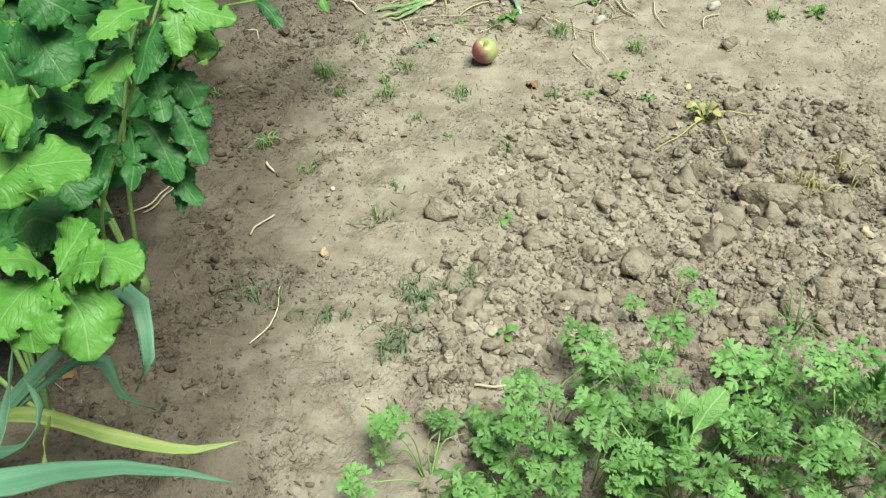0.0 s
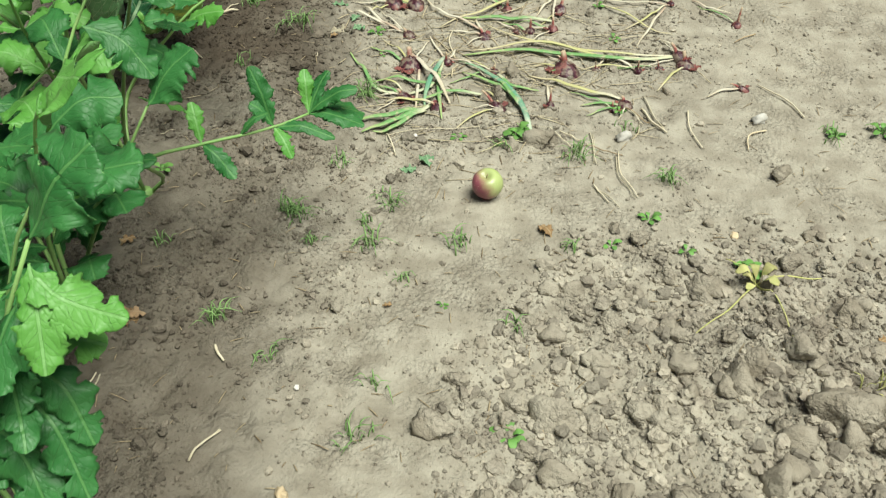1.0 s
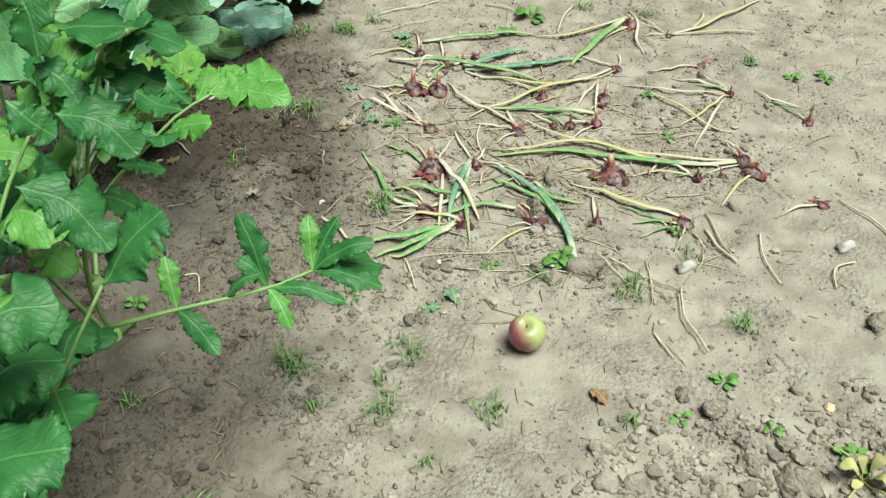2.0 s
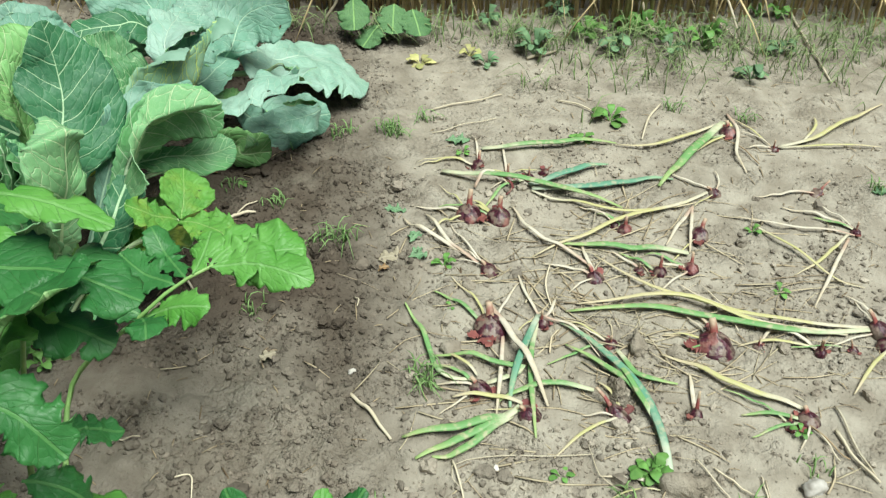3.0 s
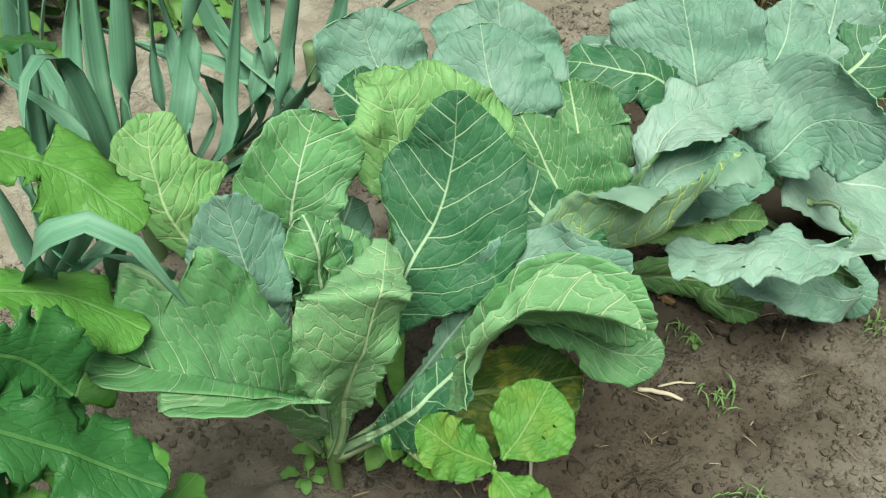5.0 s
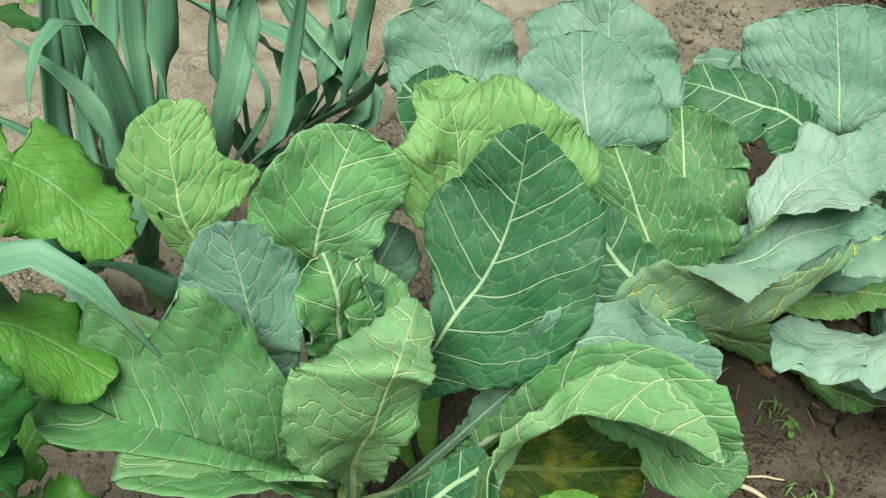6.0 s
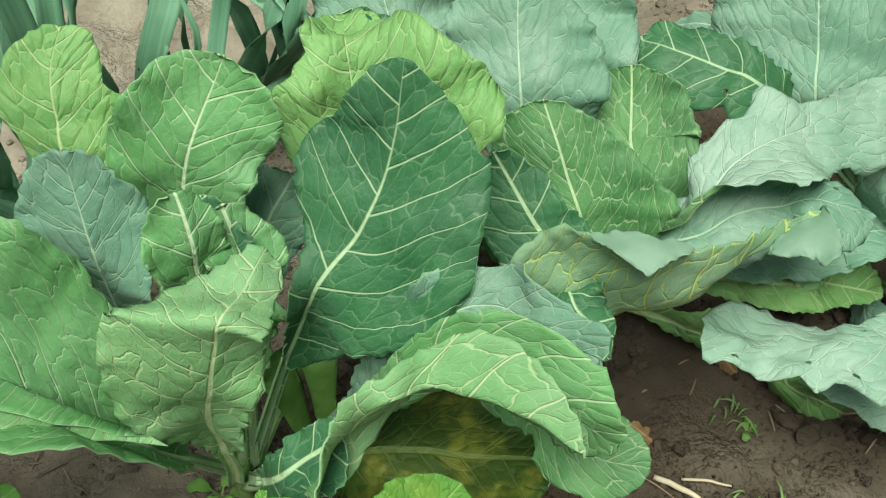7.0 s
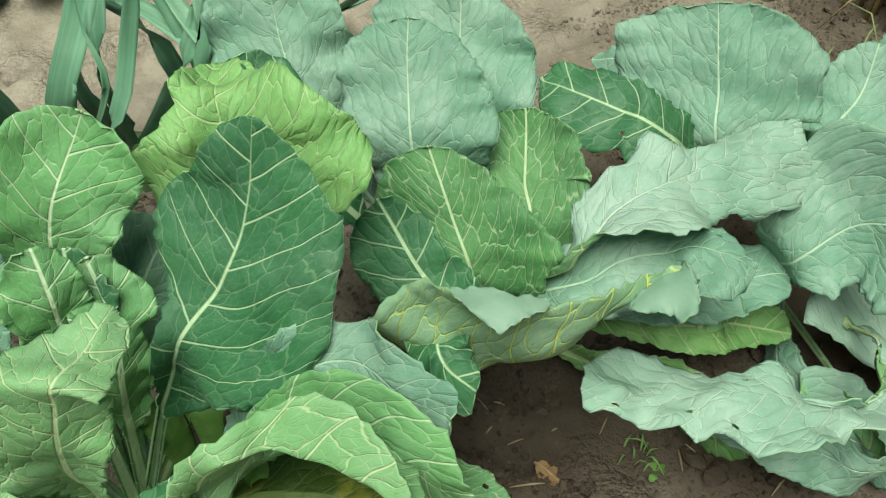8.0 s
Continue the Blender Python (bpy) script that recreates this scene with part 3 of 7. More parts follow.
def cauliflower():
    p = thing("cauliflower_plant", (-0.46, 2.735, 0.0), "tall cauliflower plant with broad blue-green veined leaves", "cauliflower", "brassica row")
    tube("stem", [(-0.455, 2.735, -0.03), (-0.452, 2.733, 0.05), (-0.45, 2.735, 0.12)], [0.01, 0.009, 0.011], PARSNIP_STALK, p, sides=10)
    B, Y, U = BRASSICA, BRASSICA_YELLOW, UNDERSIDE
    broad("leaf", p, [(-0.46, 2.75, 0.1), (-0.425, 2.831, 0.372), (-0.427, 2.889, 0.453), (-0.441, 2.922, 0.516), (-0.464, 2.945, 0.586)], (), (), B, U, vp=0.36, cup=0.1, ruffle=0.03, seed=1, foot=0.4, jag=0.03, more=[(0.49, (-0.408, 2.814, 0.392), (-0.379, 2.845, 0.35)), (1.2, (-0.425, 2.824, 0.414), (-0.337, 2.914, 0.394)), (1.65, (-0.446, 2.844, 0.434), (-0.346, 2.952, 0.439)), (2.1, (-0.462, 2.849, 0.454), (-0.361, 2.969, 0.471)), (2.8, (-0.482, 2.855, 0.5), (-0.383, 2.988, 0.507)), (3.4, (-0.476, 2.893, 0.547), (-0.419, 2.977, 0.544))], label="large dark green leaf with a pale midrib")
    broad("leaf", p, [(-0.440, 2.727, 0.100), (-0.413, 2.731, 0.183), (-0.372, 2.726, 0.330), (-0.345, 2.737, 0.420), (-0.338, 2.748, 0.468), (-0.334, 2.756, 0.503), (-0.365, 2.779, 0.492), (-0.402, 2.806, 0.489)], (), (), UNDERSIDE, U, vp=0.24, cup=0.1, ruffle=0.04, stalk=0.0095, seed=2, foot=0.35, jag=0.04, more=[(2.2, (-0.362, 2.696, 0.324), (-0.360, 2.747, 0.291)), (3.0, (-0.353, 2.662, 0.403), (-0.335, 2.762, 0.377)), (3.8, (-0.358, 2.662, 0.460), (-0.340, 2.782, 0.427)), (4.5, (-0.360, 2.676, 0.505), (-0.338, 2.792, 0.476)), (5.2, (-0.378, 2.703, 0.503), (-0.364, 2.805, 0.472)), (6.0, (-0.395, 2.747, 0.485), (-0.390, 2.816, 0.475))], label="pale green leaf bent back on its thick stalk")
    broad("leaf", p, [(-0.44, 2.75, 0.1), (-0.33, 2.8, 0.3), (-0.252, 2.845, 0.451), (-0.255, 2.883, 0.45), (-0.235, 2.917, 0.452), (-0.207, 2.94, 0.452), (-0.169, 2.965, 0.451)], (), (), UNDERSIDE, UNDERSIDE, vp=0.2, cup=-0.1, ruffle=0.03, waves=4, seed=3, foot=0.5, jag=0.04, holes=1, more=[(0.3, (-0.233, 2.785, 0.397), (-0.277, 2.817, 0.331)), (2, (-0.265, 2.819, 0.446), (-0.299, 2.891, 0.394)), (3, (-0.281, 2.877, 0.474), (-0.3, 2.935, 0.407)), (4, (-0.27, 2.927, 0.489), (-0.275, 2.971, 0.415)), (5, (-0.229, 2.953, 0.483), (-0.227, 2.984, 0.423))], label="arching leaf folded over to show its light underside")
    broad("leaf", p, [(-0.44, 2.74, 0.1), (-0.314, 2.761, 0.304), (-0.297, 2.792, 0.352), (-0.29, 2.821, 0.38)], (-0.314, 2.802, 0.375), (-0.252, 2.796, 0.362), BRASSICA, U, vp=0.3, vm=0.72, cup=0.05, ruffle=0.04, seed=20, foot=0.5, label="dark veined leaf half hidden by the arching one")
    broad("leaf", p, [(-0.43, 2.77, 0.1), (-0.329, 2.88, 0.346), (-0.292, 2.94, 0.415), (-0.237, 2.98, 0.42), (-0.199, 3.014, 0.378)], (), (), BRASSICA_PALE, U, vp=0.25, cup=-0.1, ruffle=0.06, jag=0.05, seed=4, more=[(1.6, (-0.307, 2.939, 0.456), (-0.313, 2.92, 0.356)), (2.3, (-0.283, 2.972, 0.469), (-0.29, 2.941, 0.36)), (2.8, (-0.223, 3.004, 0.457), (-0.254, 2.963, 0.37)), (3.3, (-0.198, 3.01, 0.429), (-0.22, 2.987, 0.361))], label="drooping green leaf beneath the arching one")
    broad("leaf", p, [(-0.43, 2.77, 0.1), (-0.357, 2.911, 0.377), (-0.336, 2.968, 0.422), (-0.292, 2.993, 0.426), (-0.249, 3.021, 0.43)], (-0.368, 2.963, 0.464), (-0.299, 2.958, 0.412), BRASSICA_BLUE, U, vp=0.3, vm=0.55, cup=0.1, ruffle=0.14, jag=0.12, holes=2, seed=37, clefts=2, cleft=0.3, more=[(2.6, (-0.295, 3.007, 0.453), (-0.274, 2.977, 0.404)), (3.4, (-0.263, 3.023, 0.452), (-0.246, 3.007, 0.411))], label="frilled blue-green leaf with chewed holes")
    broad("leaf", p, [(-0.43, 2.77, 0.08), (-0.379, 2.928, 0.28), (-0.322, 2.983, 0.307), (-0.243, 3.021, 0.302), (-0.208, 3.065, 0.303)], (-0.254, 3.047, 0.329), (-0.221, 2.999, 0.274), BRASSICA_GREEN, U, vp=0.6, vm=0.84, cup=0.1, ruffle=0.12, jag=0.12, holes=2, seed=38, clefts=2, cleft=0.3, foot=0.4, stalk=0.005, label="low ragged green leaf")
    broad("leaf", p, [(-0.465, 2.720, 0.090), (-0.410, 2.658, 0.274), (-0.413, 2.595, 0.374), (-0.445, 2.532, 0.441), (-0.484, 2.487, 0.471)], (), (), BRASSICA_PALE, U, vp=0.2, cup=0.35, ruffle=0.02, seed=5, foot=0.35, jag=0.02, more=[(0.9, (-0.345, 2.69, 0.36), (-0.44, 2.69, 0.39)), (1.3, (-0.323, 2.645, 0.421), (-0.445, 2.672, 0.485)), (1.8, (-0.33, 2.595, 0.43), (-0.455, 2.628, 0.54)), (2.25, (-0.345, 2.56, 0.44), (-0.46, 2.59, 0.495)), (2.7, (-0.371, 2.532, 0.446), (-0.48, 2.563, 0.535)), (3.3, (-0.415, 2.49, 0.466), (-0.49, 2.522, 0.53))], label="wide leaf cupped like a bowl with a white midrib")
    broad("leaf", p, [(-0.470, 2.725, 0.100), (-0.474, 2.690, 0.280), (-0.468, 2.678, 0.389), (-0.477, 2.677, 0.453), (-0.515, 2.680, 0.537)], (), (), BRASSICA_BLUE, U, vp=0.35, cup=0.15, ruffle=0.05, seed=6, foot=0.5, jag=0.03, more=[(2.2, (-0.485, 2.619, 0.418), (-0.447, 2.710, 0.418)), (2.7, (-0.502, 2.622, 0.458), (-0.465, 2.723, 0.467)), (3.2, (-0.516, 2.636, 0.501), (-0.481, 2.724, 0.503)), (3.6, (-0.521, 2.657, 0.529), (-0.502, 2.706, 0.531))], label="blue-green waxy leaf")
    broad("leaf", p, [(-0.47, 2.74, 0.1), (-0.526, 2.747, 0.31), (-0.531, 2.762, 0.46), (-0.553, 2.819, 0.559)], (-0.552, 2.711, 0.506), (-0.512, 2.845, 0.499), BRASSICA_PALE, U, vp=0.42, vm=0.75, cup=0.15, ruffle=0.09, seed=7, foot=0.6)
    broad("leaf", p, [(-0.500, 2.740, 0.080), (-0.620, 2.710, 0.250), (-0.661, 2.665, 0.387), (-0.696, 2.666, 0.427), (-0.724, 2.674, 0.461), (-0.748, 2.694, 0.491)], (), (), Y, U, vp=0.4, cup=0.15, ruffle=0.07, jag=0.06, holes=3, seed=8, blister=0.006, foot=0.4, more=[(2.25, (-0.680, 2.632, 0.404), (-0.661, 2.699, 0.391)), (2.8, (-0.712, 2.618, 0.438), (-0.680, 2.755, 0.422)), (3.4, (-0.734, 2.633, 0.466), (-0.703, 2.722, 0.443)), (4.2, (-0.749, 2.658, 0.486), (-0.729, 2.723, 0.473))], label="yellowing crinkled leaf with a torn edge")
    broad("leaf", p, [(-0.47, 2.76, 0.1), (-0.539, 2.918, 0.348), (-0.56, 2.926, 0.474), (-0.586, 2.93, 0.523), (-0.643, 2.945, 0.5)], (), (), Y, U, vp=0.36, cup=0.15, ruffle=0.08, jag=0.06, holes=1, seed=9, blister=0.009, foot=0.4, more=[(1.3, (-0.521, 2.874, 0.42), (-0.466, 3.001, 0.446)), (1.85, (-0.555, 2.836, 0.496), (-0.477, 3.03, 0.485)), (2.4, (-0.582, 2.886, 0.514), (-0.519, 3.035, 0.517)), (3, (-0.594, 2.894, 0.54), (-0.568, 2.993, 0.542))], label="light yellow-green crinkled leaf")
    broad("leaf", p, [(-0.45, 2.74, 0.1), (-0.473, 2.752, 0.27), (-0.481, 2.757, 0.384), (-0.51, 2.771, 0.458)], (-0.494, 2.727, 0.439), (-0.472, 2.8, 0.422), B, U, vp=0.4, vm=0.76, cup=0.25, ruffle=0.12, seed=10, jag=0.15, foot=0.4)
    broad("leaf", p, [(-0.45, 2.74, 0.1), (-0.459, 2.747, 0.328), (-0.457, 2.753, 0.438), (-0.484, 2.751, 0.493)], (-0.466, 2.727, 0.482), (-0.468, 2.784, 0.442), BRASSICA_PALE, U, vp=0.4, vm=0.76, cup=0.35, ruffle=0.16, seed=11, jag=0.2, foot=0.35, label="young rolled inner leaf")
    broad("leaf", p, [(-0.45, 2.75, 0.1), (-0.449, 2.775, 0.308), (-0.457, 2.791, 0.392), (-0.494, 2.787, 0.454)], (-0.467, 2.756, 0.434), (-0.474, 2.826, 0.397), BRASSICA_PALE, U, vp=0.4, vm=0.74, cup=0.35, ruffle=0.16, seed=12, jag=0.18, foot=0.35, label="young rolled inner leaf")
    broad("leaf", p, [(-0.46, 2.75, 0.1), (-0.52, 2.792, 0.302), (-0.543, 2.824, 0.364), (-0.569, 2.863, 0.395)], (-0.585, 2.794, 0.39), (-0.541, 2.873, 0.355), BRASSICA_BLUE, U, vp=0.4, vm=0.72, cup=0.3, ruffle=0.12, seed=13)
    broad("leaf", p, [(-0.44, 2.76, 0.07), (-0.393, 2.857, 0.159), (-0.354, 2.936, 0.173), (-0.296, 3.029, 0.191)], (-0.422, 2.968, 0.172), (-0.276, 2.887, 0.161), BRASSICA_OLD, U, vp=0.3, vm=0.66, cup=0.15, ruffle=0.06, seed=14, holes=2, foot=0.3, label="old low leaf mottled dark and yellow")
    # the small sprouting side shoot
    tube("shoot_stalk", [(-0.45, 2.733, 0.07), (-0.362, 2.768, 0.2), (-0.239, 2.751, 0.311), (-0.203, 2.804, 0.315)], [0.007, 0.005, 0.004], RIB, p)
    blade("shoot_leaf", p, [(-0.203, 2.815, 0.31), (-0.211, 2.851, 0.33), (-0.228, 2.898, 0.354)], (-0.244, 2.832, 0.351), (-0.172, 2.884, 0.321), SHOOT, U, vp=0.05, vm=0.55, cup=0.1, ruffle=0.06, seed=15, holes=2, stalk=0.003, foot=0.45, blister=0.006, label="rounded yellow-green leaf with feeding marks")
    blade("shoot_leaf", p, [(-0.198, 2.804, 0.312), (-0.222, 2.766, 0.354), (-0.252, 2.742, 0.385)], (-0.203, 2.743, 0.338), (-0.241, 2.793, 0.36), SHOOT, U, vp=0.05, vm=0.55, cup=0.3, ruffle=0.12, seed=16, stalk=0.003, foot=0.5)
    blade("shoot_leaf", p, [(-0.197, 2.796, 0.319), (-0.144, 2.79, 0.325), (-0.091, 2.768, 0.321)], (-0.121, 2.817, 0.334), (-0.147, 2.75, 0.324), SHOOT, U, vp=0.05, vm=0.55, cup=0.2, ruffle=0.15, seed=17, stalk=0.003, foot=0.5, holes=2)
    blade("shoot_leaf", p, [(-0.306, 2.752, 0.231), (-0.279, 2.762, 0.275), (-0.246, 2.77, 0.302)], (-0.303, 2.77, 0.284), (-0.247, 2.746, 0.285), SHOOT, U, vp=0.05, vm=0.5, cup=0.2, ruffle=0.1, seed=18, stalk=0.003, foot=0.5)
    blade("shoot_leaf", p, [(-0.322, 2.75, 0.212), (-0.326, 2.748, 0.241), (-0.334, 2.754, 0.251)], (-0.336, 2.742, 0.245), (-0.313, 2.759, 0.241), SHOOT, U, vp=0.05, vm=0.55, cup=0.1, ruffle=0.06, seed=19, n=14, m=5, stalk=0.002, foot=0.5)


def cabbage_middle():
    p = thing("cabbage_plant", (-0.62, 3.17, 0.0), "sprawling cabbage plant with waxy grey-green leaves", "cabbage", "brassica row")
    tube("stem", [(-0.62, 3.17, -0.03), (-0.615, 3.165, 0.06), (-0.61, 3.16, 0.15)], [0.018, 0.017, 0.02], RIB, p, sides=10)
    U = UNDERSIDE
    s = (-0.6, 3.15, 0.12)
    broad("leaf", p, [s, (-0.374, 3.065, 0.307), (-0.329, 3.1, 0.358), (-0.301, 3.133, 0.396), (-0.299, 3.16, 0.418), (-0.299, 3.214, 0.442), (-0.295, 3.251, 0.464)], (), (), BRASSICA_WHITE, UNDERSIDE_YELLOW, vp=0.2, cup=0.12, ruffle=0.04, waves=4, seed=21, foot=0.4, more=[(0.36, (-0.489, 3.099, 0.247), (-0.397, 3.006, 0.403)), (1, (-0.468, 3.116, 0.252), (-0.373, 3.04, 0.459)), (2, (-0.433, 3.168, 0.279), (-0.337, 3.072, 0.461)), (3, (-0.388, 3.208, 0.311), (-0.307, 3.131, 0.46)), (4, (-0.367, 3.233, 0.34), (-0.307, 3.171, 0.458)), (5, (-0.344, 3.266, 0.39), (-0.307, 3.218, 0.457))], label="outer leaf turned up to show its pale yellow-veined underside")
    blade("leaf_fold", p, [(-0.353, 3.063, 0.453), (-0.324, 3.078, 0.464), (-0.308, 3.099, 0.463), (-0.303, 3.131, 0.459)], (), (), WAXY, WAXY, vp=0.0, n=50, m=7, cup=-0.1, ruffle=0.05, waves=2, jag=0.08, frill=0.001, stalk=0.002, rib=0.0, foot=0.2, seed=61, more=[(1, (-0.335, 3.080, 0.465), (-0.313, 3.070, 0.464)), (1.6, (-0.327, 3.094, 0.464), (-0.292, 3.080, 0.459)), (2.3, (-0.315, 3.112, 0.461), (-0.293, 3.102, 0.460))], label="whitish rim folded outwards")
    blade("leaf_fold", p, [(-0.288, 3.197, 0.439), (-0.288, 3.221, 0.453), (-0.279, 3.236, 0.460), (-0.276, 3.246, 0.467)], (), (), WAXY, WAXY, vp=0.0, n=50, m=7, cup=-0.1, ruffle=0.05, waves=2, jag=0.08, frill=0.001, stalk=0.002, rib=0.0, foot=0.2, seed=62, more=[(1, (-0.299, 3.227, 0.455), (-0.270, 3.212, 0.446)), (2, (-0.300, 3.248, 0.467), (-0.253, 3.225, 0.447))], label="whitish rim folded outwards")
    broad("leaf", p, [s, (-0.471, 3.133, 0.288), (-0.505, 3.123, 0.367), (-0.551, 3.116, 0.422)], (), (), BRASSICA_GREEN, U, vp=0.25, cup=0.2, ruffle=0.05, seed=22, foot=0.4, more=[(0.52, (-0.488, 3.026, 0.297), (-0.422, 3.199, 0.329)), (1.5, (-0.527, 3.038, 0.354), (-0.424, 3.208, 0.358)), (2.15, (-0.556, 3.072, 0.405), (-0.487, 3.183, 0.387))], label="fan-shaped mid-green leaf with bright veins")
    broad("leaf", p, [s, (-0.514, 3.209, 0.295), (-0.546, 3.222, 0.345), (-0.597, 3.243, 0.395)], (), (), BRASSICA_GREEN, U, vp=0.35, cup=0.25, ruffle=0.06, seed=23, foot=0.5, more=[(1, (-0.537, 3.163, 0.316), (-0.464, 3.253, 0.326)), (2, (-0.612, 3.176, 0.366), (-0.499, 3.273, 0.376))])
    broad("leaf", p, [s, (-0.59, 3.114, 0.37), (-0.635, 3.124, 0.442), (-0.675, 3.141, 0.486)], (-0.682, 3.066, 0.446), (-0.569, 3.196, 0.423), BRASSICA_BLUE, U, vp=0.3, vm=0.74, cup=0.2, ruffle=0.08, seed=24, foot=0.5)
    broad("leaf", p, [s, (-0.662, 3.189, 0.341), (-0.707, 3.209, 0.407), (-0.749, 3.23, 0.461)], (-0.781, 3.126, 0.419), (-0.643, 3.274, 0.402), BRASSICA_BLUE, U, vp=0.35, vm=0.76, cup=0.15, ruffle=0.1, seed=25, foot=0.5, label="large waxy leaf at the back")
    broad("leaf", p, [s, (-0.707, 3.038, 0.351), (-0.755, 3.021, 0.428), (-0.798, 3.024, 0.486)], (-0.804, 2.948, 0.457), (-0.744, 3.091, 0.452), BRASSICA_BLUE, U, vp=0.35, vm=0.76, cup=0.2, ruffle=0.14, seed=26, foot=0.5)
    broad("leaf", p, [s, (-0.685, 2.993, 0.346), (-0.716, 2.97, 0.396), (-0.741, 2.948, 0.428)], (-0.675, 2.929, 0.374), (-0.73, 3.027, 0.42), BRASSICA, U, vp=0.35, vm=0.72, cup=0.2, ruffle=0.1, seed=27)
    broad("leaf", p, [s, (-0.425, 3.204, 0.338), (-0.423, 3.262, 0.4), (-0.445, 3.381, 0.404), (-0.462, 3.49, 0.41)], (), (), BRASSICA_WHITE, U, vp=0.3, cup=-0.08, ruffle=0.1, jag=0.1, seed=28, clefts=2, cleft=0.3, foot=0.4, blister=0.006, more=[(1.4, (-0.457, 3.233, 0.391), (-0.412, 3.222, 0.392)), (2, (-0.482, 3.301, 0.432), (-0.371, 3.281, 0.42)), (2.6, (-0.464, 3.357, 0.411), (-0.391, 3.409, 0.345)), (3.3, (-0.474, 3.418, 0.402), (-0.416, 3.497, 0.329))], label="drooping whitish waxy leaf with a ragged edge")
    broad("leaf", p, [s, (-0.426, 3.207, 0.296), (-0.404, 3.273, 0.351), (-0.374, 3.33, 0.375), (-0.338, 3.369, 0.355)], (), (), BRASSICA_BLUE, U, vp=0.3, cup=-0.12, ruffle=0.1, seed=29, holes=3, jag=0.08, blister=0.008, more=[(1.5, (-0.446, 3.247, 0.336), (-0.376, 3.215, 0.321)), (2.2, (-0.436, 3.291, 0.361), (-0.35, 3.272, 0.342)), (3, (-0.398, 3.346, 0.377), (-0.331, 3.314, 0.348))])
    broad("leaf", p, [(-0.6, 3.18, 0.05), (-0.384, 3.372, 0.078), (-0.348, 3.378, 0.064), (-0.296, 3.42, 0.048)], (-0.314, 3.409, 0.103), (-0.351, 3.365, 0.028), BRASSICA_YELLOW, U, vp=0.3, vm=0.76, cup=-0.3, ruffle=0.08, seed=32, foot=0.3, label="yellowed old leaf at the foot")
    broad("leaf", p, [s, (-0.421, 3.372, 0.241), (-0.398, 3.416, 0.258), (-0.387, 3.474, 0.255)], (-0.448, 3.455, 0.265), (-0.353, 3.402, 0.248), BRASSICA_BLUE, U, vp=0.3, vm=0.72, cup=0.1, ruffle=0.12, seed=34, jag=0.12, holes=2, blister=0.006, foot=0.4)
    broad("leaf", p, [s, (-0.413, 3.359, 0.187), (-0.404, 3.434, 0.164), (-0.382, 3.506, 0.136)], (-0.432, 3.445, 0.19), (-0.375, 3.409, 0.158), BRASSICA_YELLOW, U, vp=0.3, vm=0.72, cup=0.1, ruffle=0.12, seed=35, jag=0.12, holes=2, blister=0.006, foot=0.4)
    broad("leaf", p, [s, (-0.439, 3.104, 0.291), (-0.471, 3.078, 0.337), (-0.529, 3.055, 0.392)], (-0.486, 3.021, 0.327), (-0.443, 3.12, 0.348), BRASSICA, U, vp=0.3, vm=0.74, cup=0.15, ruffle=0.06, seed=36, foot=0.4, label="dark green leaf folded against the fan-shaped one")
    broad("leaf", p, [s, (-0.378, 3.059, 0.364), (-0.329, 3.049, 0.381), (-0.295, 3.063, 0.383)], (-0.354, 3.079, 0.392), (-0.309, 3.025, 0.364), BRASSICA, U, vp=0.35, vm=0.7, cup=0.2, ruffle=0.15, seed=33)


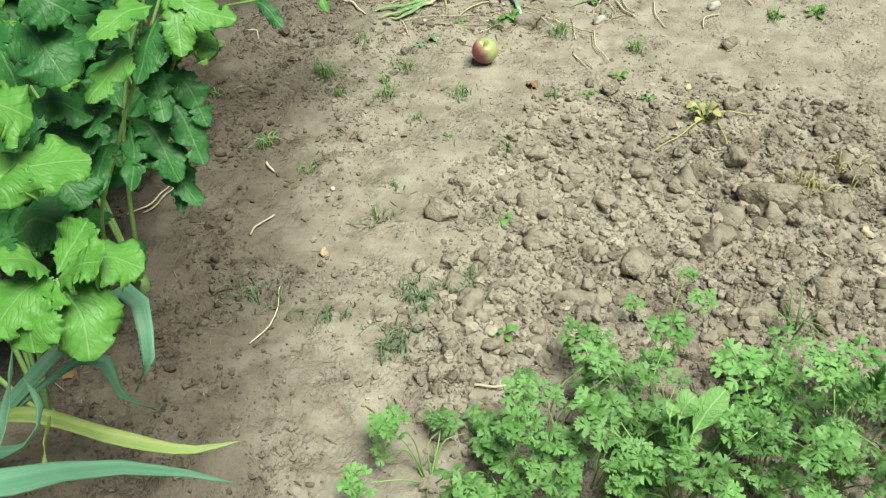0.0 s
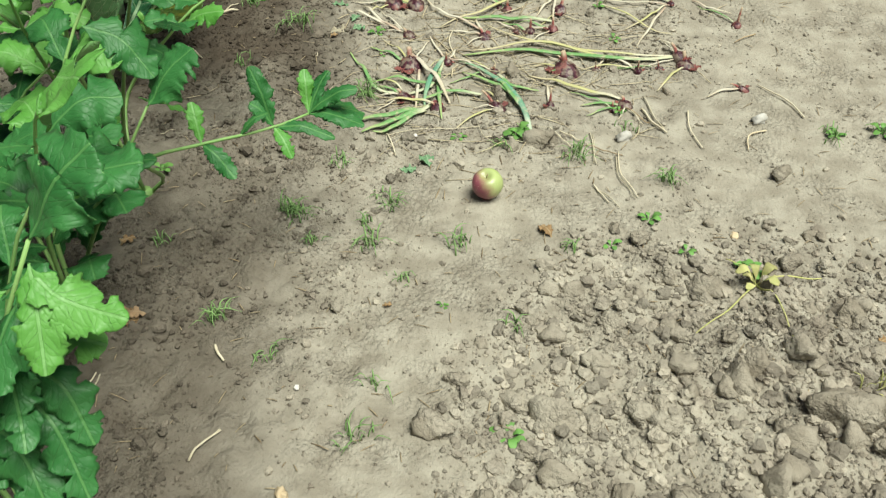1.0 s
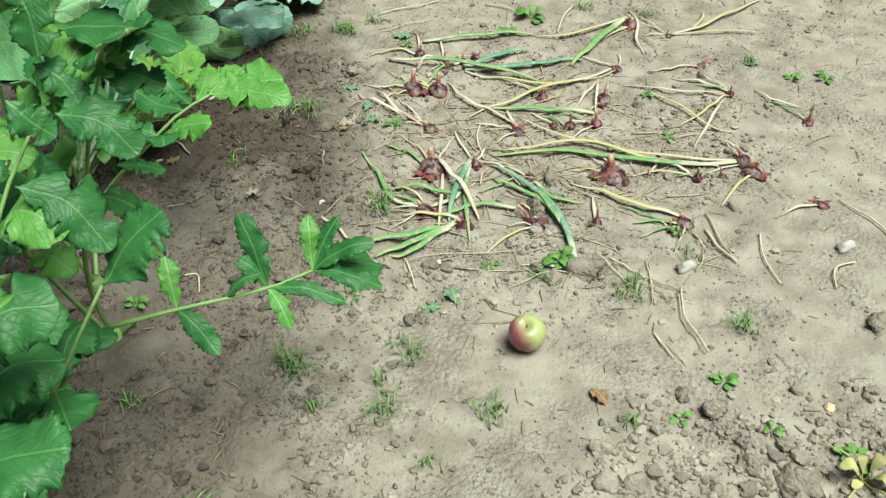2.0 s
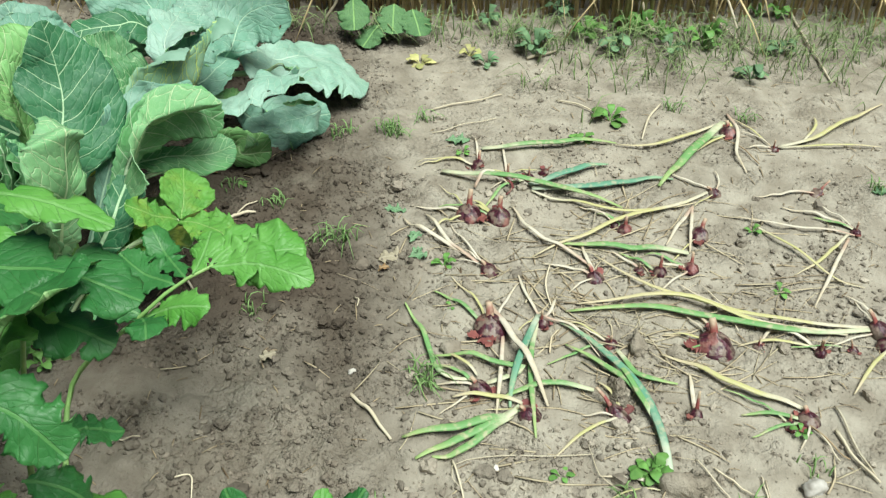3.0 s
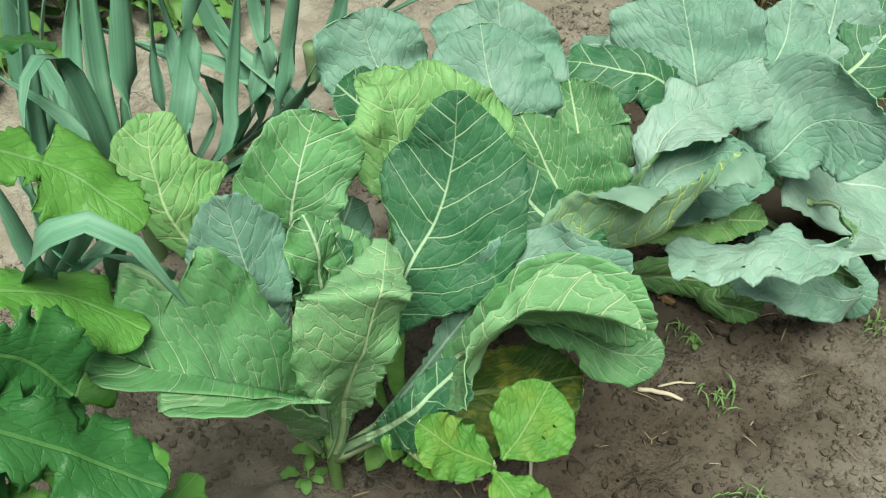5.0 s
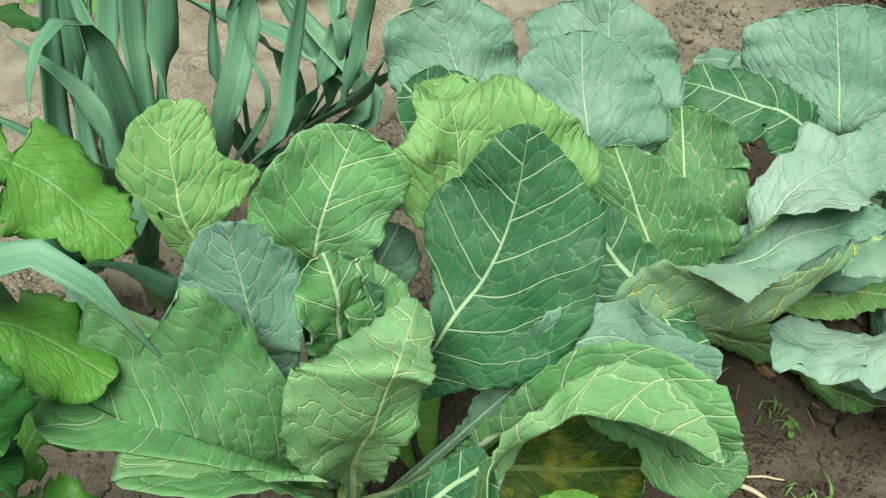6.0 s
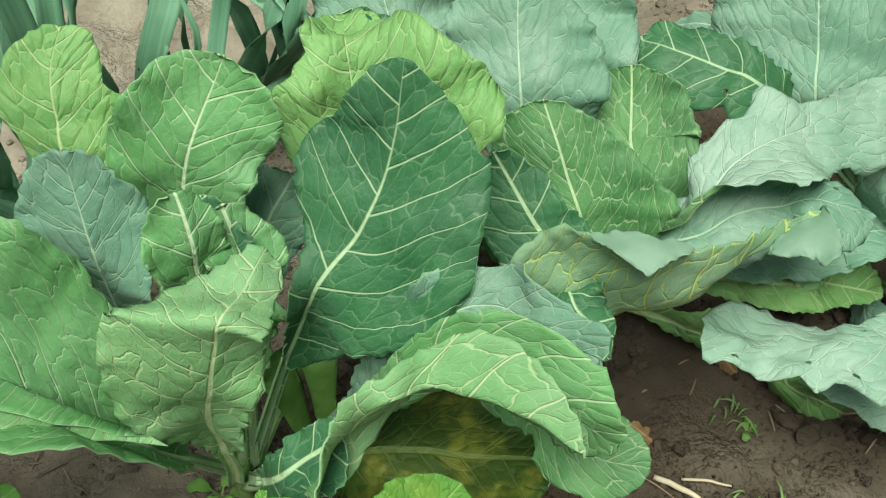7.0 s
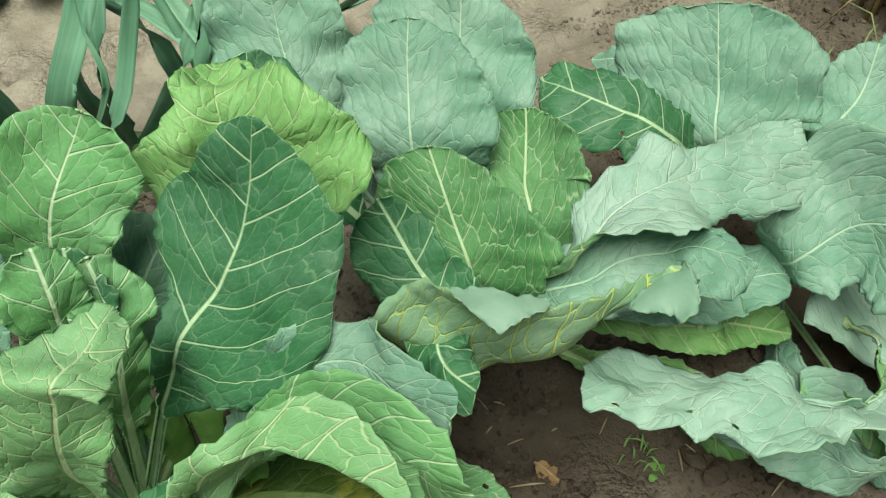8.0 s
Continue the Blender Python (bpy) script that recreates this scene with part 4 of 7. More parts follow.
def cabbage_far():
    p = thing("cabbage_plant", (-0.55, 3.62, 0.0), "large cabbage plant with broad grey-green leaves", "cabbage", "brassica row")
    tube("stem", [(-0.55, 3.62, -0.03), (-0.545, 3.61, 0.06), (-0.54, 3.6, 0.15)], [0.018, 0.017, 0.02], RIB, p, sides=10)
    U, s = UNDERSIDE, (-0.54, 3.6, 0.12)
    broad("leaf", p, [s, (-0.391, 3.462, 0.269), (-0.375, 3.522, 0.325), (-0.331, 3.547, 0.352), (-0.268, 3.548, 0.367)], (), (), BRASSICA_BLUE, U, vp=0.3, cup=0.25, ruffle=0.04, seed=41, foot=0.5, holes=3, jag=0.03, more=[(1.3, (-0.449, 3.487, 0.376), (-0.358, 3.463, 0.269)), (1.7, (-0.440, 3.512, 0.417), (-0.326, 3.478, 0.277)), (2.2, (-0.394, 3.536, 0.429), (-0.288, 3.499, 0.289)), (2.7, (-0.328, 3.547, 0.406), (-0.259, 3.529, 0.324))], label="big round grey-green leaf leaning to the path")
    broad("leaf", p, [s, (-0.43, 3.6, 0.22), (-0.366, 3.63, 0.178), (-0.321, 3.697, 0.142), (-0.268, 3.766, 0.105), (-0.164, 3.79, 0.045)], (), (), BRASSICA_WHITE, U, vp=0.25, cup=-0.1, ruffle=0.06, seed=42, foot=0.45, blister=0.006, jag=0.06, more=[(1.6, (-0.4, 3.72, 0.18), (-0.36, 3.49, 0.2)), (2.6, (-0.367, 3.816, 0.138), (-0.285, 3.57, 0.158)), (3.3, (-0.291, 3.908, 0.082), (-0.223, 3.595, 0.122)), (4.2, (-0.232, 3.848, 0.066), (-0.173, 3.652, 0.084))], label="wide crinkled leaf spread towards the soil")
    broad("leaf", p, [s, (-0.339, 3.482, 0.078), (-0.285, 3.501, 0.086), (-0.194, 3.561, 0.082)], (-0.275, 3.551, 0.128), (-0.272, 3.484, 0.01), BRASSICA_BLUE, U, vp=0.3, vm=0.66, cup=-0.1, ruffle=0.1, jag=0.1, seed=43, clefts=2, cleft=0.3, foot=0.45)
    broad("leaf", p, [s, (-0.531, 3.463, 0.31), (-0.569, 3.465, 0.382), (-0.627, 3.485, 0.447)], (-0.677, 3.385, 0.395), (-0.503, 3.556, 0.402), BRASSICA_BLUE, U, vp=0.3, vm=0.72, cup=0.15, ruffle=0.06, seed=44, foot=0.5, blister=0.006)
    broad("leaf", p, [s, (-0.541, 3.39, 0.357), (-0.581, 3.344, 0.379), (-0.656, 3.289, 0.378)], (-0.563, 3.298, 0.348), (-0.621, 3.356, 0.396), BRASSICA, U, vp=0.25, vm=0.66, cup=0.1, ruffle=0.16, jag=0.15, holes=3, seed=45)
    broad("leaf", p, [s, (-0.485, 3.548, 0.322), (-0.508, 3.611, 0.367), (-0.54, 3.646, 0.408)], (-0.546, 3.575, 0.371), (-0.456, 3.649, 0.36), BRASSICA_BLUE, U, vp=0.35, vm=0.7, cup=0.2, ruffle=0.08, seed=46)
    broad("leaf", p, [s, (-0.504, 3.711, 0.276), (-0.525, 3.759, 0.323), (-0.555, 3.797, 0.389)], (-0.6, 3.714, 0.343), (-0.467, 3.81, 0.334), BRASSICA_BLUE, U, vp=0.3, vm=0.7, cup=0.2, ruffle=0.07, seed=47, foot=0.5)
    broad("leaf", p, [s, (-0.459, 3.738, 0.279), (-0.458, 3.805, 0.319), (-0.441, 3.884, 0.351)], (-0.512, 3.828, 0.357), (-0.395, 3.792, 0.294), BRASSICA, U, vp=0.3, vm=0.7, cup=0.2, ruffle=0.09, seed=48)
    broad("leaf", p, [s, (-0.712, 3.471, 0.29), (-0.753, 3.46, 0.284), (-0.795, 3.435, 0.265)], (-0.721, 3.442, 0.286), (-0.779, 3.483, 0.283), BRASSICA_BLUE, U, vp=0.3, vm=0.7, cup=0.1, ruffle=0.1, seed=49)
    broad("leaf", p, [s, (-0.238, 3.489, 0.232), (-0.246, 3.344, 0.284), (-0.288, 3.27, 0.281), (-0.322, 3.188, 0.301)], (), (), BRASSICA_WHITE, U, vp=0.3, cup=-0.1, ruffle=0.1, jag=0.16, holes=8, seed=30, clefts=2, cleft=0.3, foot=0.4, blister=0.012, more=[(1.5, (-0.174, 3.367, 0.289), (-0.206, 3.427, 0.29)), (2, (-0.18, 3.308, 0.299), (-0.275, 3.373, 0.283)), (2.4, (-0.234, 3.282, 0.292), (-0.293, 3.343, 0.278)), (3, (-0.273, 3.225, 0.276), (-0.33, 3.292, 0.265)), (3.6, (-0.293, 3.188, 0.285), (-0.354, 3.249, 0.271))], label="low leaf riddled with holes by slugs")
    broad("leaf", p, [(-0.54, 3.58, 0.06), (-0.209, 3.514, 0.126), (-0.248, 3.43, 0.133), (-0.32, 3.336, 0.155)], (), (), BRASSICA_BLUE, U, vp=0.35, cup=-0.1, ruffle=0.1, jag=0.12, seed=31, clefts=2, cleft=0.3, holes=3, blister=0.008, more=[(1.2, (-0.189, 3.481, 0.087), (-0.241, 3.52, 0.145)), (2, (-0.227, 3.414, 0.11), (-0.279, 3.434, 0.151)), (2.5, (-0.281, 3.351, 0.149), (-0.304, 3.384, 0.161))], label="lowest leaf hanging to the soil")
    broad("leaf", p, [(-0.54, 3.58, 0.08), (-0.46, 3.45, 0.17), (-0.425, 3.405, 0.19), (-0.4, 3.38, 0.185)], (-0.45, 3.395, 0.2), (-0.395, 3.42, 0.18), YELLOWED_LEAF, U, vp=0.35, vm=0.75, n=30, m=6, cup=0.2, ruffle=0.15, seed=50, stalk=0.004, label="shrivelled yellow leaf")


cauliflower()
cabbage_middle()
cabbage_far()


# ---- parsnips along the path ----
def leaflet(parent, base, mid, tip, half, light=False, seed=0, n=46, label="", cut=0.68):
    """A coarsely toothed leaflet; half is its half width."""
    base, mid, tip = (np.array(q, float) for q in (base, mid, tip))
    d = unit(tip - base)
    up = np.array([0.25 * math.sin(seed * 2.3), -0.35 + 0.2 * math.cos(seed), 1.0])
    right = unit(np.cross(d, up))
    drop = np.cross(right, d) * -0.12 * half
    blade("leaflet", parent, [base, mid, tip], mid - right * half * 0.88 + drop, mid + right * half * 0.88 + drop, PARSNIP_LIGHT if light else PARSNIP, PARSNIP_UNDER,
          vp=0.03, vm=0.5, n=n, m=5, cup=-0.16, ruffle=0.14, waves=2.0, jag=0.1, teeth=0.09 * half + 0.004, tooth=0.012 + 0.08 * half, clefts=2, cleft=cut, thick=0.0006, rib=0.002,
          stalk=0.0015, blister=0.0035, seed=seed, foot=0.5, label=label)


def parsnip_leaf(parent, pts, pairs, size, seed, light=0.3, reach=0.9, start=0.42):
    """A feathered leaf: a stalk with pairs of toothed leaflets and one at its tip."""
    g = np.random.default_rng(seed)
    c = spline(pts, 40)
    t = tangents(c)
    parent = tube("leaf_stalk", pts, [0.0055, 0.0042, 0.0024], PARSNIP_STALK, parent, n=14, sides=7)
    for k in range(pairs):
        at = int(40 * (start + (1 - start) * k / max(pairs, 1) * 0.93))
        ln = size * (0.75 + 0.4 * math.sin(math.pi * (k + 0.7) / (pairs + 0.6))) * g.uniform(0.85, 1.1)
        for hand in (-1, 1):
            out = unit(np.cross(t[at], (0, 0, 1.0))) * hand
            d = unit(out * reach + t[at] * g.uniform(0.35, 0.7) + np.array([0, 0, g.uniform(-0.25, 0.25)]))
            b = c[at] + out * 0.002
            m = b + d * ln * 0.55 + np.array([0, 0, 0.012])
            e = b + d * ln + np.array([0, 0, -0.3 * ln * g.random()])
            leaflet(parent, b, m, e, ln * g.uniform(0.3, 0.42), g.random() < light, seed * 31 + k * 2 + hand)
    b, d = c[-1], unit(t[-1] + np.array([0, 0, -0.25]))
    leaflet(parent, b, b + d * size * 0.6, b + d * size * 1.15 + np.array([0, 0, -0.02]), size * 0.48, g.random() < light, seed * 31 + 29)


def parsnip(where, leaves, group="parsnip row", label="leafy parsnip plant with coarse-toothed bright green leaves"):
    p = thing("parsnip_plant", where, label, "parsnip", group)
    x, y, z = where
    tube("crown", [(x, y, -0.03), (x, y, 0.03)], [0.022, 0.016], PARSNIP_STALK, p, n=3, sides=9)
    for pts, pairs, size, seed, light in leaves:
        parsnip_leaf(p, [(x, y, 0.01), *pts], pairs, size, seed, light)
    return p


# the plant by the apple, with one leaf lying out over the path
q = parsnip((-0.2, 2.32, 0), [
    ([(-0.15, 2.33, 0.06), (-0.045, 2.078, 0.3), (0.064, 2.115, 0.323), (0.184, 2.164, 0.336), (0.255, 2.208, 0.349)], 0, 0.1, 101, 0.6),
    ([(-0.2, 2.3, 0.2), (-0.1, 2.25, 0.5), (0.0, 2.18, 0.7)], 0, 0.13, 102, 0.0),
    ([(-0.25, 2.25, 0.25), (-0.25, 2.15, 0.5), (-0.2, 2.05, 0.68)], 3, 0.12, 103, 0.3),
])
B1, B2, B3, B4 = (0.064, 2.115, 0.323), (0.13, 2.142, 0.327), (0.193, 2.171, 0.338), (0.255, 2.208, 0.349)
for base, tip, half, sd in ((B4, (0.349, 2.239, 0.394), 0.022, 1), (B4, (0.366, 2.205, 0.332), 0.026, 2), (B4, (0.242, 2.251, 0.423), 0.02, 3), (B4, (0.286, 2.269, 0.412), 0.02, 4),
                            (B3, (0.145, 2.215, 0.442), 0.026, 5), (B3, (0.236, 2.132, 0.293), 0.02, 6), (B3, (0.311, 2.183, 0.312), 0.018, 7), (B3, (0.151, 2.175, 0.387), 0.022, 8),
                            (B1, (0.038, 2.16, 0.388), 0.022, 9), (B1, (0.137, 2.077, 0.275), 0.024, 10), (B2, (0.188, 2.162, 0.374), 0.014, 11)):
    b, e = np.array(base), np.array(tip)
    leaflet(q, b, (b + e) / 2 + (0, 0, 0.012), e, half * 0.9, sd % 3 == 0, 500 + sd, cut=0.3)

for base, mid, tip, half, sd in (((-0.041, 2.193, 0.82), (0.026, 2.208, 0.818), (0.098, 2.21, 0.795), 0.024, 21), ((-0.035, 2.162, 0.762), (0.048, 2.177, 0.765), (0.128, 2.179, 0.742), 0.05, 22), ((-0.016, 2.181, 0.71), (0.045, 2.18, 0.694), (0.088, 2.18, 0.678), 0.035, 23),
                                 ((-0.023, 2.084, 0.684), (0.034, 2.088, 0.676), (0.082, 2.083, 0.633), 0.042, 24), ((-0.043, 1.991, 0.633), (0.016, 2, 0.61), (0.067, 1.987, 0.547), 0.045, 25), ((-0.058, 2.123, 0.731), (-0.019, 2.114, 0.718), (0.007, 2.104, 0.681), 0.03, 26),
                                 ((-0.135, 1.969, 0.353), (-0.066, 2.003, 0.358), (0.016, 2.018, 0.347), 0.035, 27), ((-0.046, 2.174, 0.84), (-0.021, 2.184, 0.877), (0.009, 2.196, 0.913), 0.03, 28), ((-0.064, 2.133, 0.839), (-0.044, 2.123, 0.798), (-0.033, 2.102, 0.755), 0.035, 29),
                                 ((-0.051, 2.037, 0.729), (-0.026, 2.036, 0.703), (-0.003, 2.046, 0.675), 0.03, 30), ((-0.054, 1.957, 0.579), (-0.036, 1.971, 0.576), (-0.013, 1.973, 0.56), 0.03, 31), ((-0.106, 1.939, 0.34), (-0.057, 1.947, 0.34), (-0.029, 1.988, 0.351), 0.03, 32),
                                 ((-0.021, 2.124, 0.522), (0.01, 2.133, 0.509), (0.032, 2.143, 0.473), 0.03, 33), ((-0.007, 2.171, 0.546), (0.02, 2.194, 0.536), (0.046, 2.209, 0.518), 0.025, 34), ((-0.089, 2.202, 0.363), (-0.053, 2.254, 0.313), (-0.026, 2.274, 0.286), 0.028, 35)):
    leaflet(q, base, mid, tip, half, sd in (21, 28, 35), 500 + sd)

# the plant beside the cauliflower
q = parsnip((-0.3, 2.46, 0), [
    ([(-0.325, 2.582, 0.12), (-0.147, 2.553, 0.329), (-0.097, 2.588, 0.372), (-0.044, 2.613, 0.4)], 0, 0.12, 111, 0.8),
    ([(-0.33, 2.4, 0.3), (-0.25, 2.3, 0.55), (-0.2, 2.24, 0.7)], 2, 0.15, 112, 0.6),
    ([(-0.38, 2.45, 0.25), (-0.5, 2.42, 0.42), (-0.58, 2.42, 0.5)], 2, 0.12, 113, 0.6),
])
for base, mid, tip, half, sd in (((-0.049, 2.609, 0.399), (0.018, 2.617, 0.412), (0.11, 2.61, 0.399), 0.04, 1), ((-0.05, 2.611, 0.401), (-0.013, 2.669, 0.411), (0.047, 2.702, 0.41), 0.035, 2),
                                 ((-0.097, 2.588, 0.372), (-0.159, 2.603, 0.378), (-0.205, 2.628, 0.383), 0.04, 3), ((-0.083, 2.596, 0.382), (-0.131, 2.638, 0.384), (-0.176, 2.679, 0.399), 0.03, 4),
                                 ((-0.143, 2.558, 0.329), (-0.08, 2.557, 0.358), (-0.029, 2.555, 0.37), 0.035, 5), ((-0.143, 2.558, 0.329), (-0.185, 2.557, 0.341), (-0.219, 2.539, 0.339), 0.035, 6),
                                 ((-0.147, 2.553, 0.329), (-0.111, 2.513, 0.363), (-0.094, 2.482, 0.363), 0.035, 7), ((-0.072, 2.598, 0.391), (-0.064, 2.632, 0.409), (-0.07, 2.672, 0.414), 0.03, 8),
                                 ((-0.505, 2.424, 0.562), (-0.488, 2.501, 0.519), (-0.441, 2.554, 0.481), 0.06, 9), ((-0.598, 2.483, 0.649), (-0.576, 2.55, 0.596), (-0.518, 2.598, 0.538), 0.055, 10),
                                 ((-0.644, 2.514, 0.727), (-0.647, 2.559, 0.702), (-0.643, 2.596, 0.686), 0.035, 11), ((-0.451, 2.403, 0.349), (-0.399, 2.46, 0.373), (-0.348, 2.51, 0.377), 0.05, 12),
                                 ((-0.416, 2.405, 0.585), (-0.408, 2.443, 0.549), (-0.395, 2.464, 0.498), 0.06, 13), ((-0.204, 2.301, 0.593), (-0.178, 2.35, 0.563), (-0.12, 2.379, 0.519), 0.075, 14),
                                 ((-0.277, 2.39, 0.662), (-0.255, 2.438, 0.605), (-0.219, 2.487, 0.557), 0.05, 15), ((-0.398, 2.385, 0.501), (-0.417, 2.419, 0.476), (-0.417, 2.47, 0.451), 0.05, 16)):
    leaflet(q, base, mid, tip, half * 0.95, sd in (1, 2, 5, 8, 9, 10, 12), 600 + sd)

parsnip((-0.12, 1.85, 0), [
    ([(-0.1, 1.8, 0.3), (0.0, 1.72, 0.6), (0.08, 1.66, 0.72)], 3, 0.14, 121, 0.3),
    ([(-0.15, 1.9, 0.3), (-0.1, 2.0, 0.55), (-0.05, 2.1, 0.68)], 3, 0.14, 122, 0.4),
    ([(-0.2, 1.8, 0.3), (-0.25, 1.75, 0.5), (-0.3, 1.7, 0.62)], 3, 0.13, 123, 0.3),
    ([(-0.1, 1.88, 0.2), (0.0, 1.92, 0.4), (0.05, 1.97, 0.5)], 2, 0.12, 124, 0.2),
    ([(-0.18, 1.9, 0.15), (-0.25, 1.95, 0.3), (-0.3, 2.0, 0.4)], 3, 0.13, 125, 0.2),
    ([(-0.12, 1.78, 0.15), (-0.14, 1.7, 0.28), (-0.15, 1.62, 0.36)], 3, 0.12, 126, 0.1),
])
q = parsnip((-0.02, 1.42, 0), [
    ([(0.036, 1.261, 0.293), (0.138, 1.237, 0.522), (0.215, 1.286, 0.7), (0.251, 1.309, 0.781)], 0, 0.12, 131, 0.1),
    ([(0.0, 1.48, 0.35), (0.06, 1.54, 0.58), (0.12, 1.56, 0.64)], 3, 0.11, 132, 0.1),
    ([(-0.08, 1.42, 0.35), (-0.14, 1.4, 0.58), (-0.2, 1.36, 0.66)], 3, 0.13, 134, 0.2),
    ([(-0.1, 1.5, 0.2), (-0.15, 1.55, 0.35), (-0.15, 1.62, 0.45)], 3, 0.13, 135, 0.1),
    ([(-0.08, 1.38, 0.15), (-0.14, 1.36, 0.28), (-0.18, 1.34, 0.35)], 3, 0.12, 136, 0.1),
    ([(-0.04, 1.36, 0.15), (-0.06, 1.3, 0.28), (-0.06, 1.24, 0.34)], 2, 0.12, 137, 0.1),
])
for base, mid, tip, half, sd in (((0.153, 1.236, 0.567), (0.147, 1.21, 0.593), (0.139, 1.165, 0.575), 0.022, 1), ((0.191, 1.275, 0.657), (0.17, 1.238, 0.657), (0.154, 1.187, 0.633), 0.03, 2), ((0.202, 1.271, 0.64), (0.219, 1.241, 0.619), (0.231, 1.216, 0.59), 0.025, 3),
                                 ((0.221, 1.301, 0.674), (0.252, 1.29, 0.672), (0.293, 1.292, 0.663), 0.03, 4), ((0.214, 1.286, 0.612), (0.253, 1.274, 0.602), (0.272, 1.254, 0.558), 0.028, 5), ((0.206, 1.269, 0.591), (0.246, 1.247, 0.566), (0.268, 1.222, 0.515), 0.032, 6),
                                 ((0.151, 1.258, 0.542), (0.196, 1.239, 0.536), (0.226, 1.205, 0.486), 0.03, 7), ((0.132, 1.255, 0.477), (0.188, 1.242, 0.49), (0.244, 1.205, 0.437), 0.028, 8), ((0.151, 1.253, 0.534), (0.169, 1.213, 0.52), (0.173, 1.176, 0.486), 0.022, 9),
                                 ((0.219, 1.29, 0.726), (0.195, 1.256, 0.733), (0.172, 1.21, 0.719), 0.032, 10), ((0.25, 1.295, 0.753), (0.287, 1.279, 0.735), (0.332, 1.28, 0.723), 0.03, 11), ((0.222, 1.294, 0.706), (0.219, 1.257, 0.688), (0.212, 1.221, 0.655), 0.028, 12),
                                 ((0.128, 1.246, 0.505), (0.123, 1.202, 0.507), (0.127, 1.156, 0.48), 0.022, 13), ((0.25, 1.298, 0.76), (0.265, 1.266, 0.731), (0.274, 1.239, 0.696), 0.026, 14), ((0.22, 1.266, 0.498), (0.234, 1.235, 0.465), (0.231, 1.205, 0.429), 0.02, 15)):
    far = np.array(tip) + 0.25 * (np.array(tip) - np.array(base))
    leaflet(q, base, mid, far, half * 1.12, sd in (2, 4, 10, 11, 14), 640 + sd)
q = parsnip((-0.05, 1.05, 0), [
    ([(0.0, 1.05, 0.25), (0.125, 0.91, 0.434), (0.195, 0.896, 0.525)], 0, 0.09, 141, 1.0),
    ([(-0.08, 1.08, 0.3), (-0.1, 1.14, 0.5), (-0.08, 1.2, 0.6)], 3, 0.13, 142, 0.2),
    ([(-0.15, 1.2, 0.3), (-0.2, 1.3, 0.5), (-0.2, 1.42, 0.6)], 3, 0.13, 144, 0.2),
    ([(-0.1, 1.15, 0.2), (-0.12, 1.25, 0.35), (-0.12, 1.35, 0.42)], 3, 0.12, 145, 0.1),
    ([(-0.15, 1.05, 0.2), (-0.2, 1.1, 0.35), (-0.22, 1.2, 0.4)], 3, 0.13, 146, 0.1),
])
for base, mid, tip, half, sd in (((0.196, 0.899, 0.527), (0.242, 0.93, 0.54), (0.296, 0.942, 0.515), 0.045, 1), ((0.193, 0.895, 0.525), (0.235, 0.862, 0.493), (0.252, 0.825, 0.449), 0.05, 2), ((0.19, 0.894, 0.526), (0.189, 0.833, 0.516), (0.195, 0.8, 0.483), 0.045, 3),
                                 ((0.19, 0.896, 0.529), (0.17, 0.853, 0.535), (0.142, 0.797, 0.505), 0.045, 4), ((0.193, 0.9, 0.53), (0.208, 0.936, 0.556), (0.221, 0.963, 0.577), 0.035, 5), ((0.186, 0.9, 0.535), (0.171, 0.885, 0.566), (0.142, 0.862, 0.583), 0.04, 6),
                                 ((0.12, 0.925, 0.66), (0.17, 0.966, 0.662), (0.226, 1.007, 0.645), 0.05, 7), ((0.123, 0.966, 0.752), (0.15, 0.978, 0.739), (0.172, 0.991, 0.713), 0.05, 8), ((0.125, 0.924, 0.652), (0.153, 0.916, 0.652), (0.16, 0.905, 0.633), 0.04, 9),
                                 ((0.063, 1.186, 0.753), (0.116, 1.144, 0.734), (0.155, 1.116, 0.69), 0.045, 10), ((0.097, 1.173, 0.811), (0.131, 1.161, 0.794), (0.159, 1.167, 0.772), 0.04, 11), ((0.043, 1.157, 0.619), (0.093, 1.169, 0.625), (0.143, 1.17, 0.598), 0.04, 12),
                                 ((0.032, 1.166, 0.541), (0.081, 1.173, 0.561), (0.132, 1.192, 0.541), 0.045, 13), ((0.017, 1.187, 0.695), (0.04, 1.163, 0.673), (0.051, 1.146, 0.655), 0.05, 14), ((0.08, 1.106, 0.513), (0.11, 1.103, 0.518), (0.138, 1.085, 0.491), 0.045, 15), ((0.063, 1.003, 0.496), (0.103, 1.012, 0.524), (0.146, 1.01, 0.52), 0.05, 16)):
    leaflet(q, base, mid, tip, half * 1.15, sd <= 9, 660 + sd, cut=0.3)


# the second row of parsnips, in the shade of the first
for k, (x, y) in enumerate(((-0.43, 2.1), (-0.4, 1.8), (-0.38, 1.5), (-0.36, 1.2))):
    parsnip((x, y, 0), [([(x + 0.06 * math.cos(a), y + 0.06 * math.sin(a), 0.18), (x + 0.12 * math.cos(a), y + 0.12 * math.sin(a), h), (x + 0.2 * math.cos(a), y + 0.2 * math.sin(a), h + 0.08)], 3, 0.13, 180 + 10 * k + i, 0.1)
                        for i, (a, h) in enumerate(((0.3, 0.36), (1.5, 0.4), (2.8, 0.38), (4.0, 0.34), (5.2, 0.42)))])


